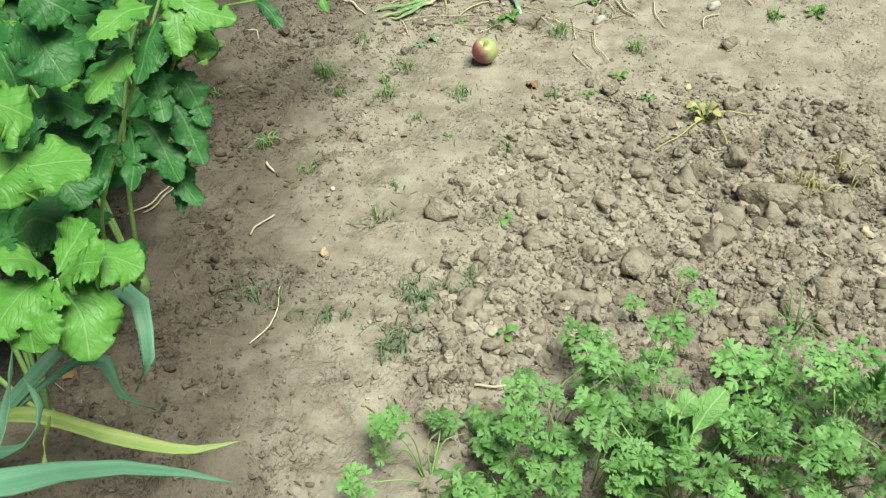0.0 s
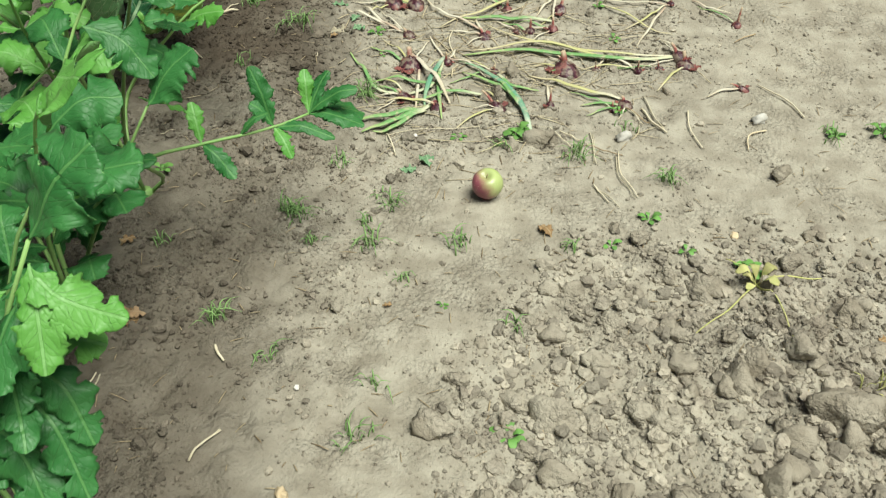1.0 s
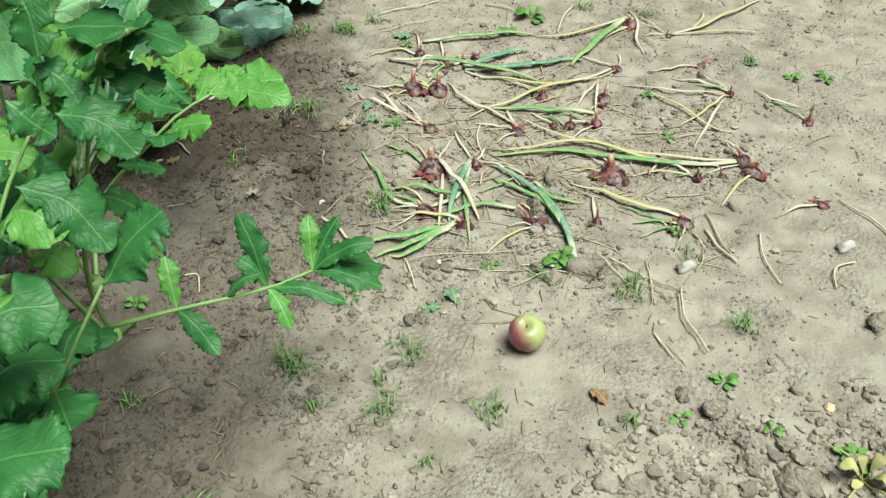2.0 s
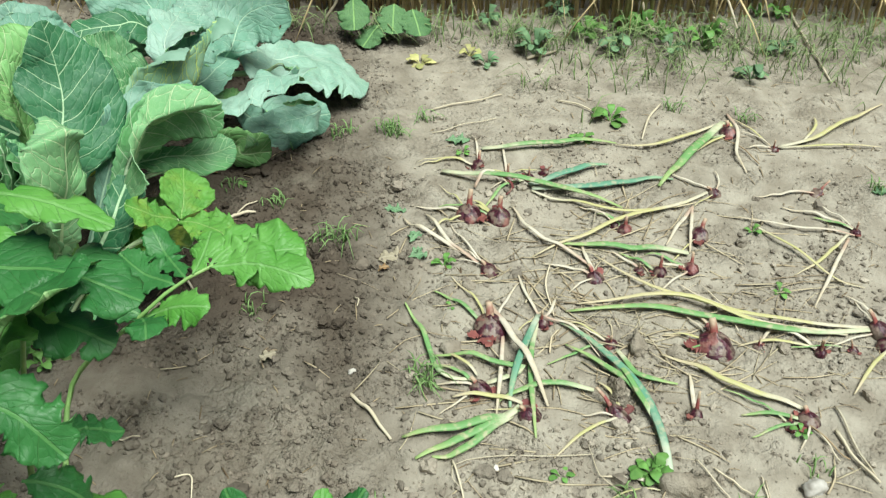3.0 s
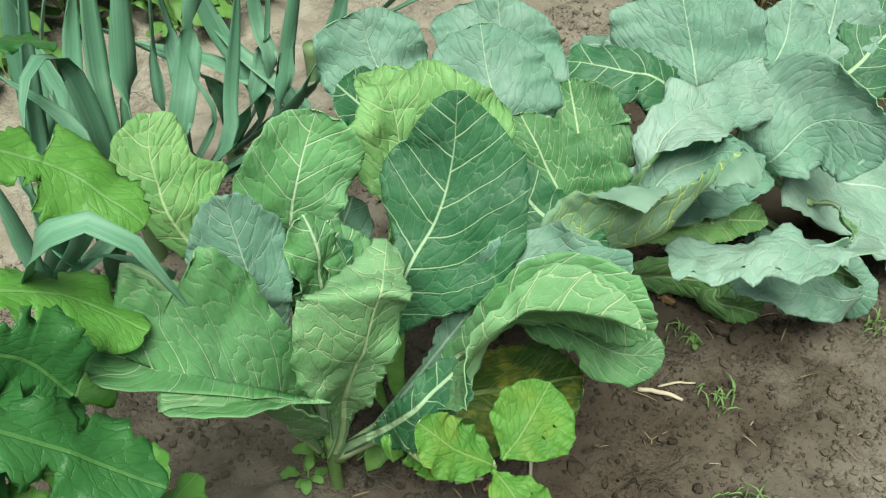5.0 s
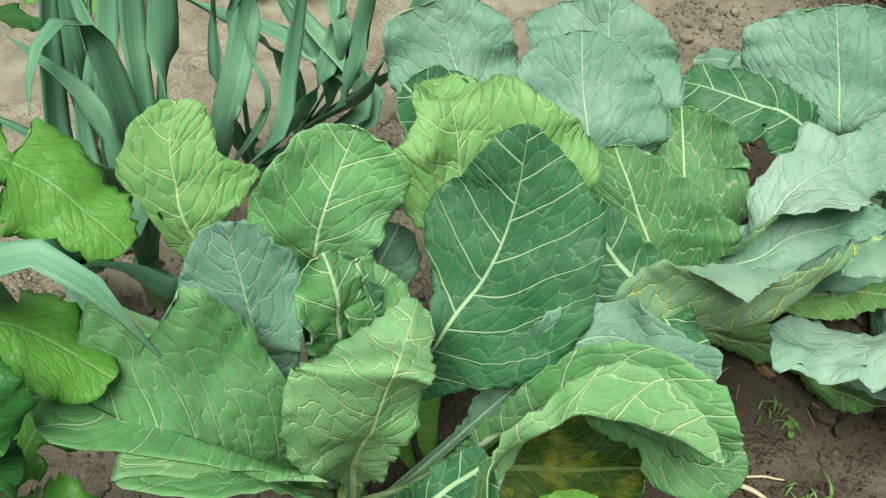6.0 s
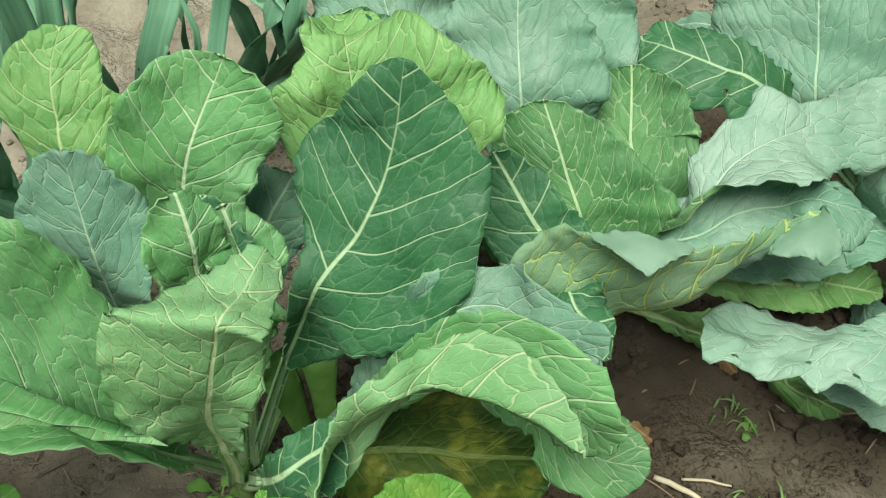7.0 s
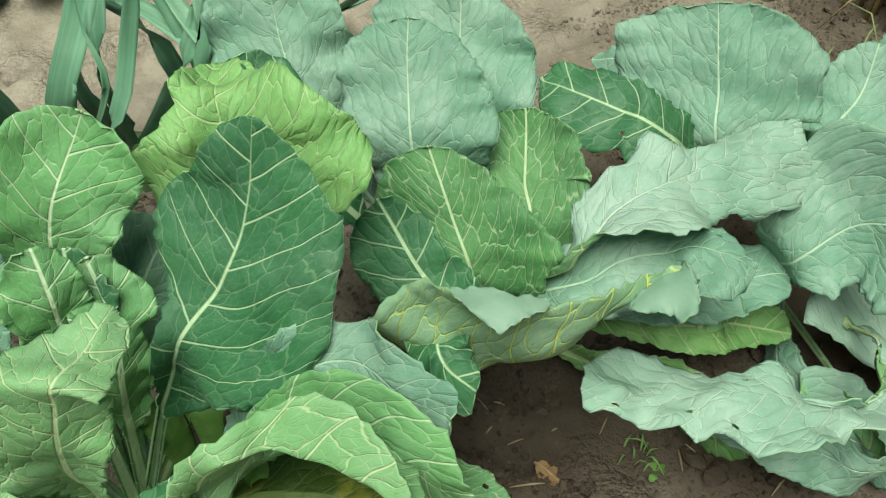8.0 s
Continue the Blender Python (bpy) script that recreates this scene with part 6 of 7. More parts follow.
def onion(at, size, leaves, neck=(0.0, 0.0, 0.03), label="red onion with wilted leaves lying on the soil", sunk=0.5):
    x, y = at
    size *= 1.08
    z = ground_z(x, y) - 0.15 * size
    p = thing("red_onion", (x, y, z), label, "onion", "red onions drying on the bed")
    verts, faces, uv = [], [], []
    rings, segs = 14, 14
    top = np.array(neck) * 0.7
    for i in range(rings + 1):
        th = math.pi * i / rings
        r = size * (math.sin(th) ** 0.85 if 0 < i < rings else 0) * (1 if th > 0.8 else 0.5 + 0.5 * th / 0.8)
        h = size * (0.9 * math.cos(th) + 1 - 2 * sunk) + (0.2 * size if i == 0 else 0)
        lean = max(0.0, math.cos(th))
        for j in range(segs):
            a = 2 * math.pi * j / segs
            dent = 1 + 0.16 * noise.noise(Vector((x * 50 + math.cos(a) * 1.2, y * 50 + math.sin(a) * 1.2, h * 40)))
            verts.append((x + r * dent * math.cos(a) + top[0] * lean * 0.5, y + r * dent * math.sin(a) + top[1] * lean * 0.5, z + h))
            uv.append((a / 6.283, i / rings))
    for i in range(rings):
        for j in range(segs):
            b, c = i * segs + j, i * segs + (j + 1) % segs
            faces.append((b, b + segs, c + segs, c))
    raw("bulb", verts, faces, BULB, p, "", None, True, uv)
    crown = np.array([x + top[0] * 0.45, y + top[1] * 0.45, z + size * (1.9 - 2 * sunk) - 0.002])
    v, f = tube_data([crown - (0, 0, size * 0.5), crown + top * 0.5, crown + top], [size * 0.35, size * 0.22, size * 0.2], 8, 7, 0.7)
    raw("neck", v, f, ONION["r"], p, "dry reddish neck", None, True, [(0.0, i // 7 / 8) for i in range(len(v))])
    for pts, half, key, lift in leaves:
        onion_leaf(p, pts, half, key, lift)
    g = np.random.default_rng(int(x * 3000 + y * 7000))
    # shreds of dry skin and dead outer leaves round the neck
    for k in range(2):
        a, r = g.random() * 6.283, size * g.uniform(0.7, 1.2)
        b = np.array([x + math.cos(a) * size * 0.6, y + math.sin(a) * size * 0.6, 0])
        b[2] = ground_z(b[0], b[1]) + 0.003
        d = np.array([math.cos(a + 0.5), math.sin(a + 0.5), 0.25])
        w = np.array([-d[1], d[0], 0.1]) * r * 0.4
        blade("skin", p, [b, b + d * r * 0.6, b + d * r], b + d * r * 0.5 + w, b + d * r * 0.5 - w, SKIN, SKIN, vp=0.0, vm=0.5, n=12, m=4, cup=0.5, ruffle=0.3, jag=0.25, thick=0.0004, rib=0.0, stalk=0.001, seed=int(g.integers(900)))
    for k in range(3 if leaves else 1):
        a, ln = g.normal(2.9, 0.9), g.uniform(0.06, 0.17)
        e1 = (x + math.cos(a + 0.1) * ln * 0.5 + g.normal(0, 0.006), y + math.sin(a) * ln * 0.5)
        onion_leaf(p, [(x, y), e1, (x + math.cos(a + 0.15) * ln, y + math.sin(a + 0.15) * ln)], g.uniform(0.0018, 0.005), "wwyygw"[int(g.integers(6))], 0.006)
    return p


onion((0.313, 2.962), 0.033, [([(0.293, 3.033), (0.34, 2.965), (0.398, 2.886), (0.446, 2.795)], 0.0075, "w", 0.03), ([(0.338, 2.956), (0.352, 2.846), (0.36, 2.762)], 0.005, "w", 0.015)], (-0.01, 0.03, 0.03), "plump red onion half out of the soil")
onion((0.404, 3.011), 0.016, [([(0.396, 3.023), (0.384, 2.928), (0.376, 2.837), (0.381, 2.78)], 0.0075, "b", 0.02), ([(0.396, 3.009), (0.401, 2.886), (0.436, 2.717)], 0.0055, "g", 0.012),
                              ([(0.405, 3.025), (0.462, 3.008), (0.523, 2.943)], 0.004, "w", 0.012)])
onion((0.419, 2.771), 0.02, [([(0.399, 2.78), (0.347, 2.735), (0.293, 2.704), (0.213, 2.672)], 0.009, "g", 0.02), ([(0.395, 2.775), (0.341, 2.715), (0.299, 2.677), (0.247, 2.628)], 0.0085, "g", 0.016),
                             ([(0.387, 2.764), (0.336, 2.688), (0.304, 2.656), (0.273, 2.641)], 0.008, "g", 0.014), ([(0.402, 2.794), (0.346, 2.796), (0.277, 2.779)], 0.006, "y", 0.014)], (-0.02, 0.0, 0.01))
onion((0.323, 2.809), 0.02, [([(0.303, 2.83), (0.247, 2.823), (0.222, 2.861), (0.184, 2.93), (0.141, 2.978)], 0.0055, "g", 0.014), ([(0.312, 2.837), (0.276, 2.859), (0.237, 2.887)], 0.004, "y", 0.014),
                             ([(0.33, 2.827), (0.395, 2.87), (0.38, 2.87), (0.3, 2.874), (0.219, 2.871)], 0.0065, "g", 0.018)], (-0.02, 0.01, 0.01))
onion((0.575, 2.813), 0.016, [([(0.521, 2.855), (0.46, 2.853), (0.402, 2.829), (0.357, 2.789)], 0.0065, "g", 0.015)], (-0.05, 0.03, 0.03), "small red onion with a shrivelled neck")
onion((0.737, 3.034), 0.035, [([(0.718, 3.089), (0.695, 3.109), (0.641, 3.105)], 0.005, "w", 0.01)], (-0.015, 0.03, 0.035), "plump red onion half out of the soil")
onion((1.051, 3.147), 0.022, [([(1.033, 3.148), (0.878, 3.1), (0.717, 3.106), (0.586, 3.098), (0.446, 3.054)], 0.0085, "g", 0.014), ([(1.028, 3.15), (0.857, 3.125), (0.717, 3.139), (0.605, 3.158), (0.483, 3.238)], 0.006, "y", 0.018),
                               ([(0.984, 3.124), (0.825, 3.105), (0.695, 3.143), (0.551, 3.115), (0.465, 3.078)], 0.007, "y", 0.022), ([(0.899, 3.105), (0.772, 3.126), (0.66, 3.188)], 0.004, "w", 0.016)], (-0.03, 0.02, 0.03))
onion((0.673, 2.675), 0.012, [([(0.666, 2.695), (0.64, 2.794), (0.601, 2.873), (0.521, 2.958), (0.439, 3.019)], 0.0085, "b", 0.02), ([(0.658, 2.717), (0.628, 2.824), (0.547, 2.911), (0.457, 2.959)], 0.0075, "g", 0.016),
                               ([(0.645, 2.789), (0.591, 2.871), (0.543, 2.948)], 0.006, "g", 0.024)], (-0.01, 0.04, 0.0), "pulled onion with a white shank and green leaves")
onion((0.54, 2.99), 0.014, [([(0.552, 2.973), (0.598, 2.915), (0.669, 2.917)], 0.006, "g", 0.01)], (0.0, 0.0, 0.02))
onion((0.9, 2.885), 0.02, [([(0.892, 2.907), (0.829, 2.921), (0.76, 2.934), (0.699, 2.964), (0.636, 2.984)], 0.0075, "y", 0.014)], (-0.01, 0.02, 0.01))
onion((0.683, 3.244), 0.015, [([(0.677, 3.3), (0.598, 3.286), (0.492, 3.267), (0.403, 3.253)], 0.0085, "g", 0.014)], (0.0, 0.02, 0.03))
onion((0.495, 3.169), 0.018, [([(0.474, 3.205), (0.405, 3.24), (0.338, 3.279), (0.286, 3.366)], 0.0055, "w", 0.014)], (-0.02, 0.02, 0.015))
onion((0.279, 3.136), 0.018, [([(0.25, 3.156), (0.188, 3.192), (0.146, 3.214), (0.113, 3.223), (0.063, 3.269)], 0.006, "w", 0.012), ([(0.23, 3.166), (0.171, 3.212), (0.104, 3.299)], 0.005, "w", 0.016)], (-0.02, 0.01, 0.01))
onion((0.198, 3.31), 0.026, [([(0.192, 3.418), (0.214, 3.458), (0.268, 3.435)], 0.005, "w", 0.03)], (0.0, 0.03, 0.045))
onion((0.265, 3.318), 0.025, [([(0.268, 3.401), (0.266, 3.446), (0.103, 3.461)], 0.004, "r", 0.02), ([(0.105, 3.462), (0.199, 3.45), (0.332, 3.447), (0.45, 3.43), (0.527, 3.423)], 0.009, "g", 0.03)], (0.0, 0.02, 0.04))
onion((0.18, 3.522), 0.016, [([(0.178, 3.576), (0.282, 3.602), (0.386, 3.653), (0.492, 3.692)], 0.009, "g", 0.02)], (0.0, 0.02, 0.03))
onion((0.257, 3.479), 0.013, [], (0.0, 0.01, 0.04), "small red onion with a dried neck")
onion((0.306, 3.49), 0.013, [([(0.311, 3.456), (0.39, 3.508), (0.481, 3.581)], 0.0095, "b", 0.02), ([(0.32, 3.44), (0.471, 3.478), (0.545, 3.531), (0.634, 3.562)], 0.0095, "b", 0.016), ([(0.321, 3.431), (0.427, 3.41), (0.517, 3.399), (0.688, 3.476)], 0.005, "y", 0.012)])
onion((0.764, 3.806), 0.022, [([(0.747, 3.851), (0.696, 3.732), (0.645, 3.62), (0.603, 3.525)], 0.012, "g", 0.02), ([(0.743, 3.85), (0.674, 3.772), (0.575, 3.69), (0.493, 3.687)], 0.006, "y", 0.014),
                               ([(0.757, 3.902), (0.782, 3.81), (0.779, 3.704), (0.802, 3.631)], 0.005, "w", 0.012)], (-0.01, 0.02, 0.015))
onion((0.731, 3.531), 0.015, [([(0.712, 3.522), (0.602, 3.421), (0.509, 3.347), (0.431, 3.269), (0.356, 3.202)], 0.0065, "y", 0.018), ([(0.682, 3.466), (0.648, 3.368), (0.629, 3.313)], 0.005, "w", 0.01), ([(0.68, 3.466), (0.679, 3.344), (0.68, 3.301)], 0.0045, "w", 0.01)], (-0.02, 0.0, 0.01))
onion((1.028, 3.446), 0.012, [([(1.013, 3.434), (0.946, 3.325), (0.892, 3.272)], 0.0045, "y", 0.01), ([(0.81, 3.431), (0.89, 3.351), (0.976, 3.276), (1.03, 3.266)], 0.004, "y", 0.012), ([(1.011, 3.418), (0.966, 3.292), (0.927, 3.186)], 0.0045, "w", 0.01),
                               ([(1.024, 3.431), (0.895, 3.433), (0.774, 3.444)], 0.004, "w", 0.012), ([(1.093, 3.473), (1.141, 3.419), (1.205, 3.405)], 0.0045, "w", 0.01)])
onion((0.868, 3.755), 0.012, [([(0.878, 3.762), (0.954, 3.8), (1.027, 3.886), (1.153, 4.033)], 0.007, "y", 0.016), ([(0.885, 3.758), (0.992, 3.782), (1.127, 3.817)], 0.004, "y", 0.01), ([(0.94, 3.797), (0.971, 3.865), (0.976, 3.936)], 0.0045, "y", 0.014)])
onion((1.064, 3.106), 0.024, [], (-0.01, 0.02, 0.035), "red onion with a dark shrivelled neck")
for spot, size, nk in (((0.539, 3.35), 0.016, (0, 0.01, 0.03)), ((0.951, 3.571), 0.012, (0.03, 0.03, 0.02)), ((0.696, 3.358), 0.02, (0.01, 0.03, 0.02)), ((0.62, 3.212), 0.014, (0, 0.01, 0.04)), ((0.815, 3.051), 0.01, (0, 0, 0.03)),
                       ((0.932, 3.065), 0.011, (0, 0, 0.04)), ((0.992, 3.081), 0.011, (-0.01, 0, 0.03)), ((0.703, 2.848), 0.012, (0, 0.02, 0.05)), ((0.866, 2.87), 0.011, (0, 0.01, 0.02)), ((1.214, 3.336), 0.014, (0.01, 0.02, 0.06)),
                       ((0.578, 3.215), 0.01, (0.0, 0.0, 0.02)), ((0.336, 3.513), 0.012, (0.02, 0.0, 0.02)), ((1.216, 3.007), 0.014, (-0.04, 0.0, 0.01)), ((0.931, 3.073), 0.01, (0, 0, 0.03)), ((0.514, 3.359), 0.011, (0, 0, 0.02))):
    onion(spot, size, [], nk, "small red onion with a dried papery neck", 0.45)

# ---- straws, twigs and dead leaves ----
PALE_STRAW = plain_material("bleached_straw", (0.5, 0.44, 0.3), (0.62, 0.56, 0.42), 40, 0.75)


ONION_DRY = plain_material("dry_onion_leaf", (0.46, 0.38, 0.25), (0.6, 0.52, 0.36), 40, 0.7)
DEBRIS = plain_material("dry_plant_bits", (0.16, 0.11, 0.06), (0.46, 0.38, 0.24), 20, 0.8, by="island")


def straw(pts, r=0.002, mat=None, lift=0.003):
    r *= 0.75
    c = lying(pts, lift)
    c[:, 2] += r * 0.6
    ob = tube("dry_straw", [tuple(q) for q in c], [r, r, r * 0.7], mat or PALE_STRAW, None, 10, 6)
    return tagged(ob, "thin dry straw lying on the soil" if r < 0.003 else "broken dry stalk lying on the soil", "straw", "straws on the soil")


for pts, r in (([(0.012, 3.748), (0.101, 3.808), (0.177, 3.874)], 0.003), ([(0.589, 3.916), (0.563, 3.837), (0.552, 3.729)], 0.004), ([(0.32, 3.876), (0.39, 3.857), (0.437, 3.818)], 0.003),
               ([(0.098, 2.747), (0.145, 2.71), (0.195, 2.666)], 0.005), ([(0.535, 2.714), (0.311, 2.645), (0.338, 2.587)], 0.0015), ([(0.305, 2.65), (0.326, 2.607), (0.345, 2.563)], 0.0025),
               ([(-0.257, 2.563), (-0.238, 2.565), (-0.218, 2.57)], 0.002), ([(-0.144, 1.643), (-0.098, 1.691), (-0.082, 1.777)], 0.003), ([(0.159, 1.621), (0.172, 1.656), (0.194, 1.684)], 0.0022), ([(0.258, 1.285), (0.289, 1.344), (0.274, 1.451)], 0.002),
               ([(1.374, 1.729), (1.414, 1.682), (1.442, 1.602), (1.485, 1.597)], 0.0025), ([(0.709, 1.235), (0.751, 1.244), (0.785, 1.254)], 0.004), ([(0.158, 1.612), (0.167, 1.646), (0.191, 1.684)], 0.003), ([(-0.107, 1.649), (-0.084, 1.695), (-0.072, 1.773)], 0.003),
               ([(0.115, 1.884), (0.13, 1.86), (0.147, 1.843)], 0.004), ([(0.828, 2.522), (0.849, 2.487), (0.866, 2.459)], 0.0025), ([(0.878, 2.656), (0.886, 2.575), (0.927, 2.48)], 0.0022), ([(0.813, 2.734), (0.823, 2.673), (0.832, 2.602)], 0.002),
               ([(0.885, 2.672), (0.89, 2.588), (0.932, 2.49)], 0.002), ([(0.835, 2.514), (0.865, 2.479), (0.891, 2.446)], 0.002), ([(0.819, 2.729), (0.825, 2.676), (0.826, 2.604)], 0.002), ([(0.945, 2.925), (0.972, 2.843), (0.999, 2.783)], 0.003),
               ([(0.705, 2.749), (0.738, 2.707), (0.78, 2.654)], 0.002), ([(-0.315, 3.18), (-0.288, 3.198), (-0.261, 3.218)], 0.005), ([(-0.302, 3.209), (-0.289, 3.224), (-0.271, 3.255)], 0.0025), ([(-0.35, 2.865), (-0.34, 2.879), (-0.33, 2.897)], 0.005),
               ([(0.736, 2.74), (0.777, 2.707), (0.812, 2.681)], 0.0022), ([(0.941, 2.868), (0.973, 2.811), (1.005, 2.77)], 0.004), ([(0.904, 2.866), (0.929, 2.826), (0.945, 2.805)], 0.0025), ([(0.041, 3.636), (0.112, 3.688), (0.185, 3.742)], 0.0015),
               ([(0.588, 2.654), (0.549, 2.674), (0.524, 2.736)], 0.0012), ([(0.947, 4.617), (0.989, 4.355), (1.033, 4.129)], 0.005), ([(0.682, 4.559), (0.766, 4.399), (0.844, 4.252)], 0.0035), ([(-0.341, 2.986), (-0.312, 2.968), (-0.277, 2.938)], 0.004),
               ([(-0.123, 2.501), (-0.1, 2.513), (-0.08, 2.465)], 0.002), ([(0.036, 2.989), (0.047, 2.978), (0.05, 2.957)], 0.0022), ([(0.208, 4.098), (0.264, 4.135), (0.287, 4.163)], 0.006)):
    straw(pts, r)

rs = np.random.default_rng(88)
for k in range(14):
    sx, sy = float(rs.uniform(0.25, 1.35)), float(rs.uniform(2.6, 3.75))
    a, ln = rs.random() * 6.283, float(rs.uniform(0.03, 0.1))
    bend = rs.normal(0, 0.007)
    straw([(sx - math.cos(a) * ln, sy - math.sin(a) * ln), (sx + bend, sy - bend), (sx + math.cos(a + 0.3) * ln, sy + math.sin(a + 0.3) * ln)], float(rs.uniform(0.0012, 0.003)), [PALE_STRAW, ONION_DRY, TWIG][k % 3], 0.004)


def debris():
    """Countless small dry bits of stalk and leaf on the bed."""
    g = np.random.default_rng(17)
    verts, faces = [], []
    for _ in range(1300):
        x, y = g.uniform(-0.9, 1.8), g.uniform(0.9, 4.2)
        a, ln = g.random() * 6.283, g.uniform(0.004, 0.022)
        z = ground_z(x, y) + 0.002
        d = np.array([math.cos(a), math.sin(a), g.normal(0, 0.15)]) * ln
        p = np.array([x, y, z])
        v, f = tube_data([p - d, p + (0, 0, 0.002), p + d], [0.0008, g.uniform(0.0008, 0.002), 0.0006], 3, 4, 0.5)
        k = len(verts)
        verts.extend(v)
        faces.extend(tuple(k + i for i in q) for q in f)
    tagged(raw("plant_debris", verts, faces, DEBRIS), "small dry bits of stalk and leaf scattered on the soil", "debris", kind="stuff")


def tangle():
    """Withered strands of onion leaf matted between the bulbs."""
    g = np.random.default_rng(23)
    verts, faces = [], []
    for _ in range(300):
        x, y = g.normal(0.55, 0.2), g.normal(3.05, 0.22)
        a, ln = g.normal(0.25, 0.7), g.uniform(0.02, 0.085)
        d = np.array([math.cos(a), math.sin(a), 0.0]) * ln
        s = np.array([-d[1], d[0], 0.0]) * g.normal(0, 0.12)
        pts = [np.array([x, y, 0.0]) + d * k + s * (1 - k * k) for k in (-1, 0, 1)]
        pts = [(q[0], q[1], ground_z(q[0], q[1]) + g.uniform(0.001, 0.006)) for q in pts]
        w = g.uniform(0.0007, 0.0024)
        v, f = tube_data(pts, [w, w, w * 0.4], 4, 4, 0.4)
        k = len(verts)
        verts.extend(v)
        faces.extend(tuple(k + i for i in q) for q in f)
    tagged(raw("withered_strands", verts, faces, STRAND), "matted withered strands of onion leaf between the bulbs", "onion leaves", kind="stuff")


STRAND = plain_material("withered_strand", (0.3, 0.23, 0.14), (0.56, 0.5, 0.34), 12, 0.75, by="island")
tangle()
debris()
DEAD = vein_leaf_material("dead_leaf", (0.24, 0.14, 0.06), (0.36, 0.24, 0.12), (0.42, 0.32, 0.18), spacing=0.012, net=120, strength=0.4, rib=0.001, rough=0.8)
PALE_BROWN = vein_leaf_material("withered_brown_leaf", (0.36, 0.23, 0.12), (0.48, 0.33, 0.19), (0.5, 0.38, 0.24), spacing=0.012, net=120, strength=0.4, rib=0.001, rough=0.8)
PALE_DEAD = vein_leaf_material("pale_dead_leaf", (0.36, 0.32, 0.22), (0.44, 0.39, 0.28), (0.5, 0.45, 0.33), spacing=0.012, net=120, strength=0.4, rib=0.001, rough=0.8)
WEED_LIGHT = vein_leaf_material("light_weed_leaf", (0.14, 0.33, 0.08), (0.22, 0.43, 0.14), (0.32, 0.5, 0.2), spacing=0.014, net=120, strength=0.4, rib=0.001)
WEED = plain_material("weed_leaf", (0.12, 0.29, 0.06), (0.2, 0.39, 0.1), 60, 0.5, 0.2)
WEED_GREY = plain_material("wilted_weed_leaf", (0.14, 0.27, 0.13), (0.22, 0.35, 0.18), 60, 0.6, 0.2)


def dead_leaf(at, size, turn, mat, seed, label):
    x, y = at
    z = ground_z(x, y) + 0.004
    d = np.array([math.cos(turn), math.sin(turn), 0])
    s = np.array([-d[1], d[0], 0])
    c = np.array([x, y, z])
    ob = blade("dead_leaf", None, [c - d * size, c + (0, 0, size * 0.15), c + d * size], c + s * size * 0.6 + (0, 0, size * 0.1), c - s * size * 0.6 + (0, 0, size * 0.1), mat, mat, vp=0.05, vm=0.5, n=22, m=6, cup=0.3, ruffle=0.3, waves=2.5, jag=0.2, thick=0.0006, rib=0.001, stalk=0.002, seed=seed, blister=0.004)
    return tagged(ob, label, "leaf", "fallen leaves")


for at, size, turn, mat in (((-0.103, 1.937), 0.035, 0.3, DEAD), ((-0.14, 1.924), 0.02, 1.5, DEAD), ((-0.174, 2.154), 0.018, 0.9, DEAD), ((0.731, 2.334), 0.022, 2.2, DEAD), ((0.067, 3.133), 0.035, 0.4, PALE_DEAD), ((1.418, 2.105), 0.02, 0.7, DEAD),
                            ((-0.074, 1.174), 0.035, 1.3, DEAD), ((0.425, 2.049), 0.01, 0.2, DEAD), ((-0.089, 1.954), 0.032, 0.2, PALE_BROWN), ((-0.14, 1.93), 0.022, 1.2, PALE_BROWN), ((-0.177, 2.156), 0.018, 0.8, PALE_DEAD), ((-0.376, 3.195), 0.02, 0.5, DEAD), ((-0.308, 2.906), 0.02, 1.1, DEAD), ((0.698, 1.411), 0.01, 0.3, DEAD), ((-0.42, 3.338), 0.02, 0.2, DEAD), ((0.071, 3.075), 0.012, 0.6, DEAD), ((-0.07, 2.789), 0.018, 0.9, PALE_DEAD)):
    dead_leaf(at, size, turn, mat, int(size * 9000), "crumpled brown dead leaf on the soil" if mat in (DEAD, PALE_BROWN) else "withered pale leaf pressed on the soil")


def green_leaf(at, size, turn, seed):
    ob = dead_leaf(at, size, turn, WEED_LEAF, seed, "torn green leaf lying on the soil")
    return ob


WEED_LEAF = vein_leaf_material("torn_leaf", (0.12, 0.26, 0.12), (0.2, 0.34, 0.18), (0.3, 0.44, 0.26), spacing=0.012, net=120, strength=0.4, rib=0.001, rough=0.6)
for at, size, turn in (((0.424, 2.565), 0.03, 1.9), ((0.384, 2.519), 0.02, 0.1), ((0.106, 3.197), 0.02, 1.3), ((0.127, 3.14), 0.02, 0.3), ((0.037, 3.295), 0.025, 0.1), ((0.111, 3.613), 0.03, 0.2), ((1.097, 3.607), 0.02, 0.2), ((0.118, 3.162), 0.016, 1.1)):
    green_leaf(at, size, turn, int(at[0] * 977) % 500 + 3)


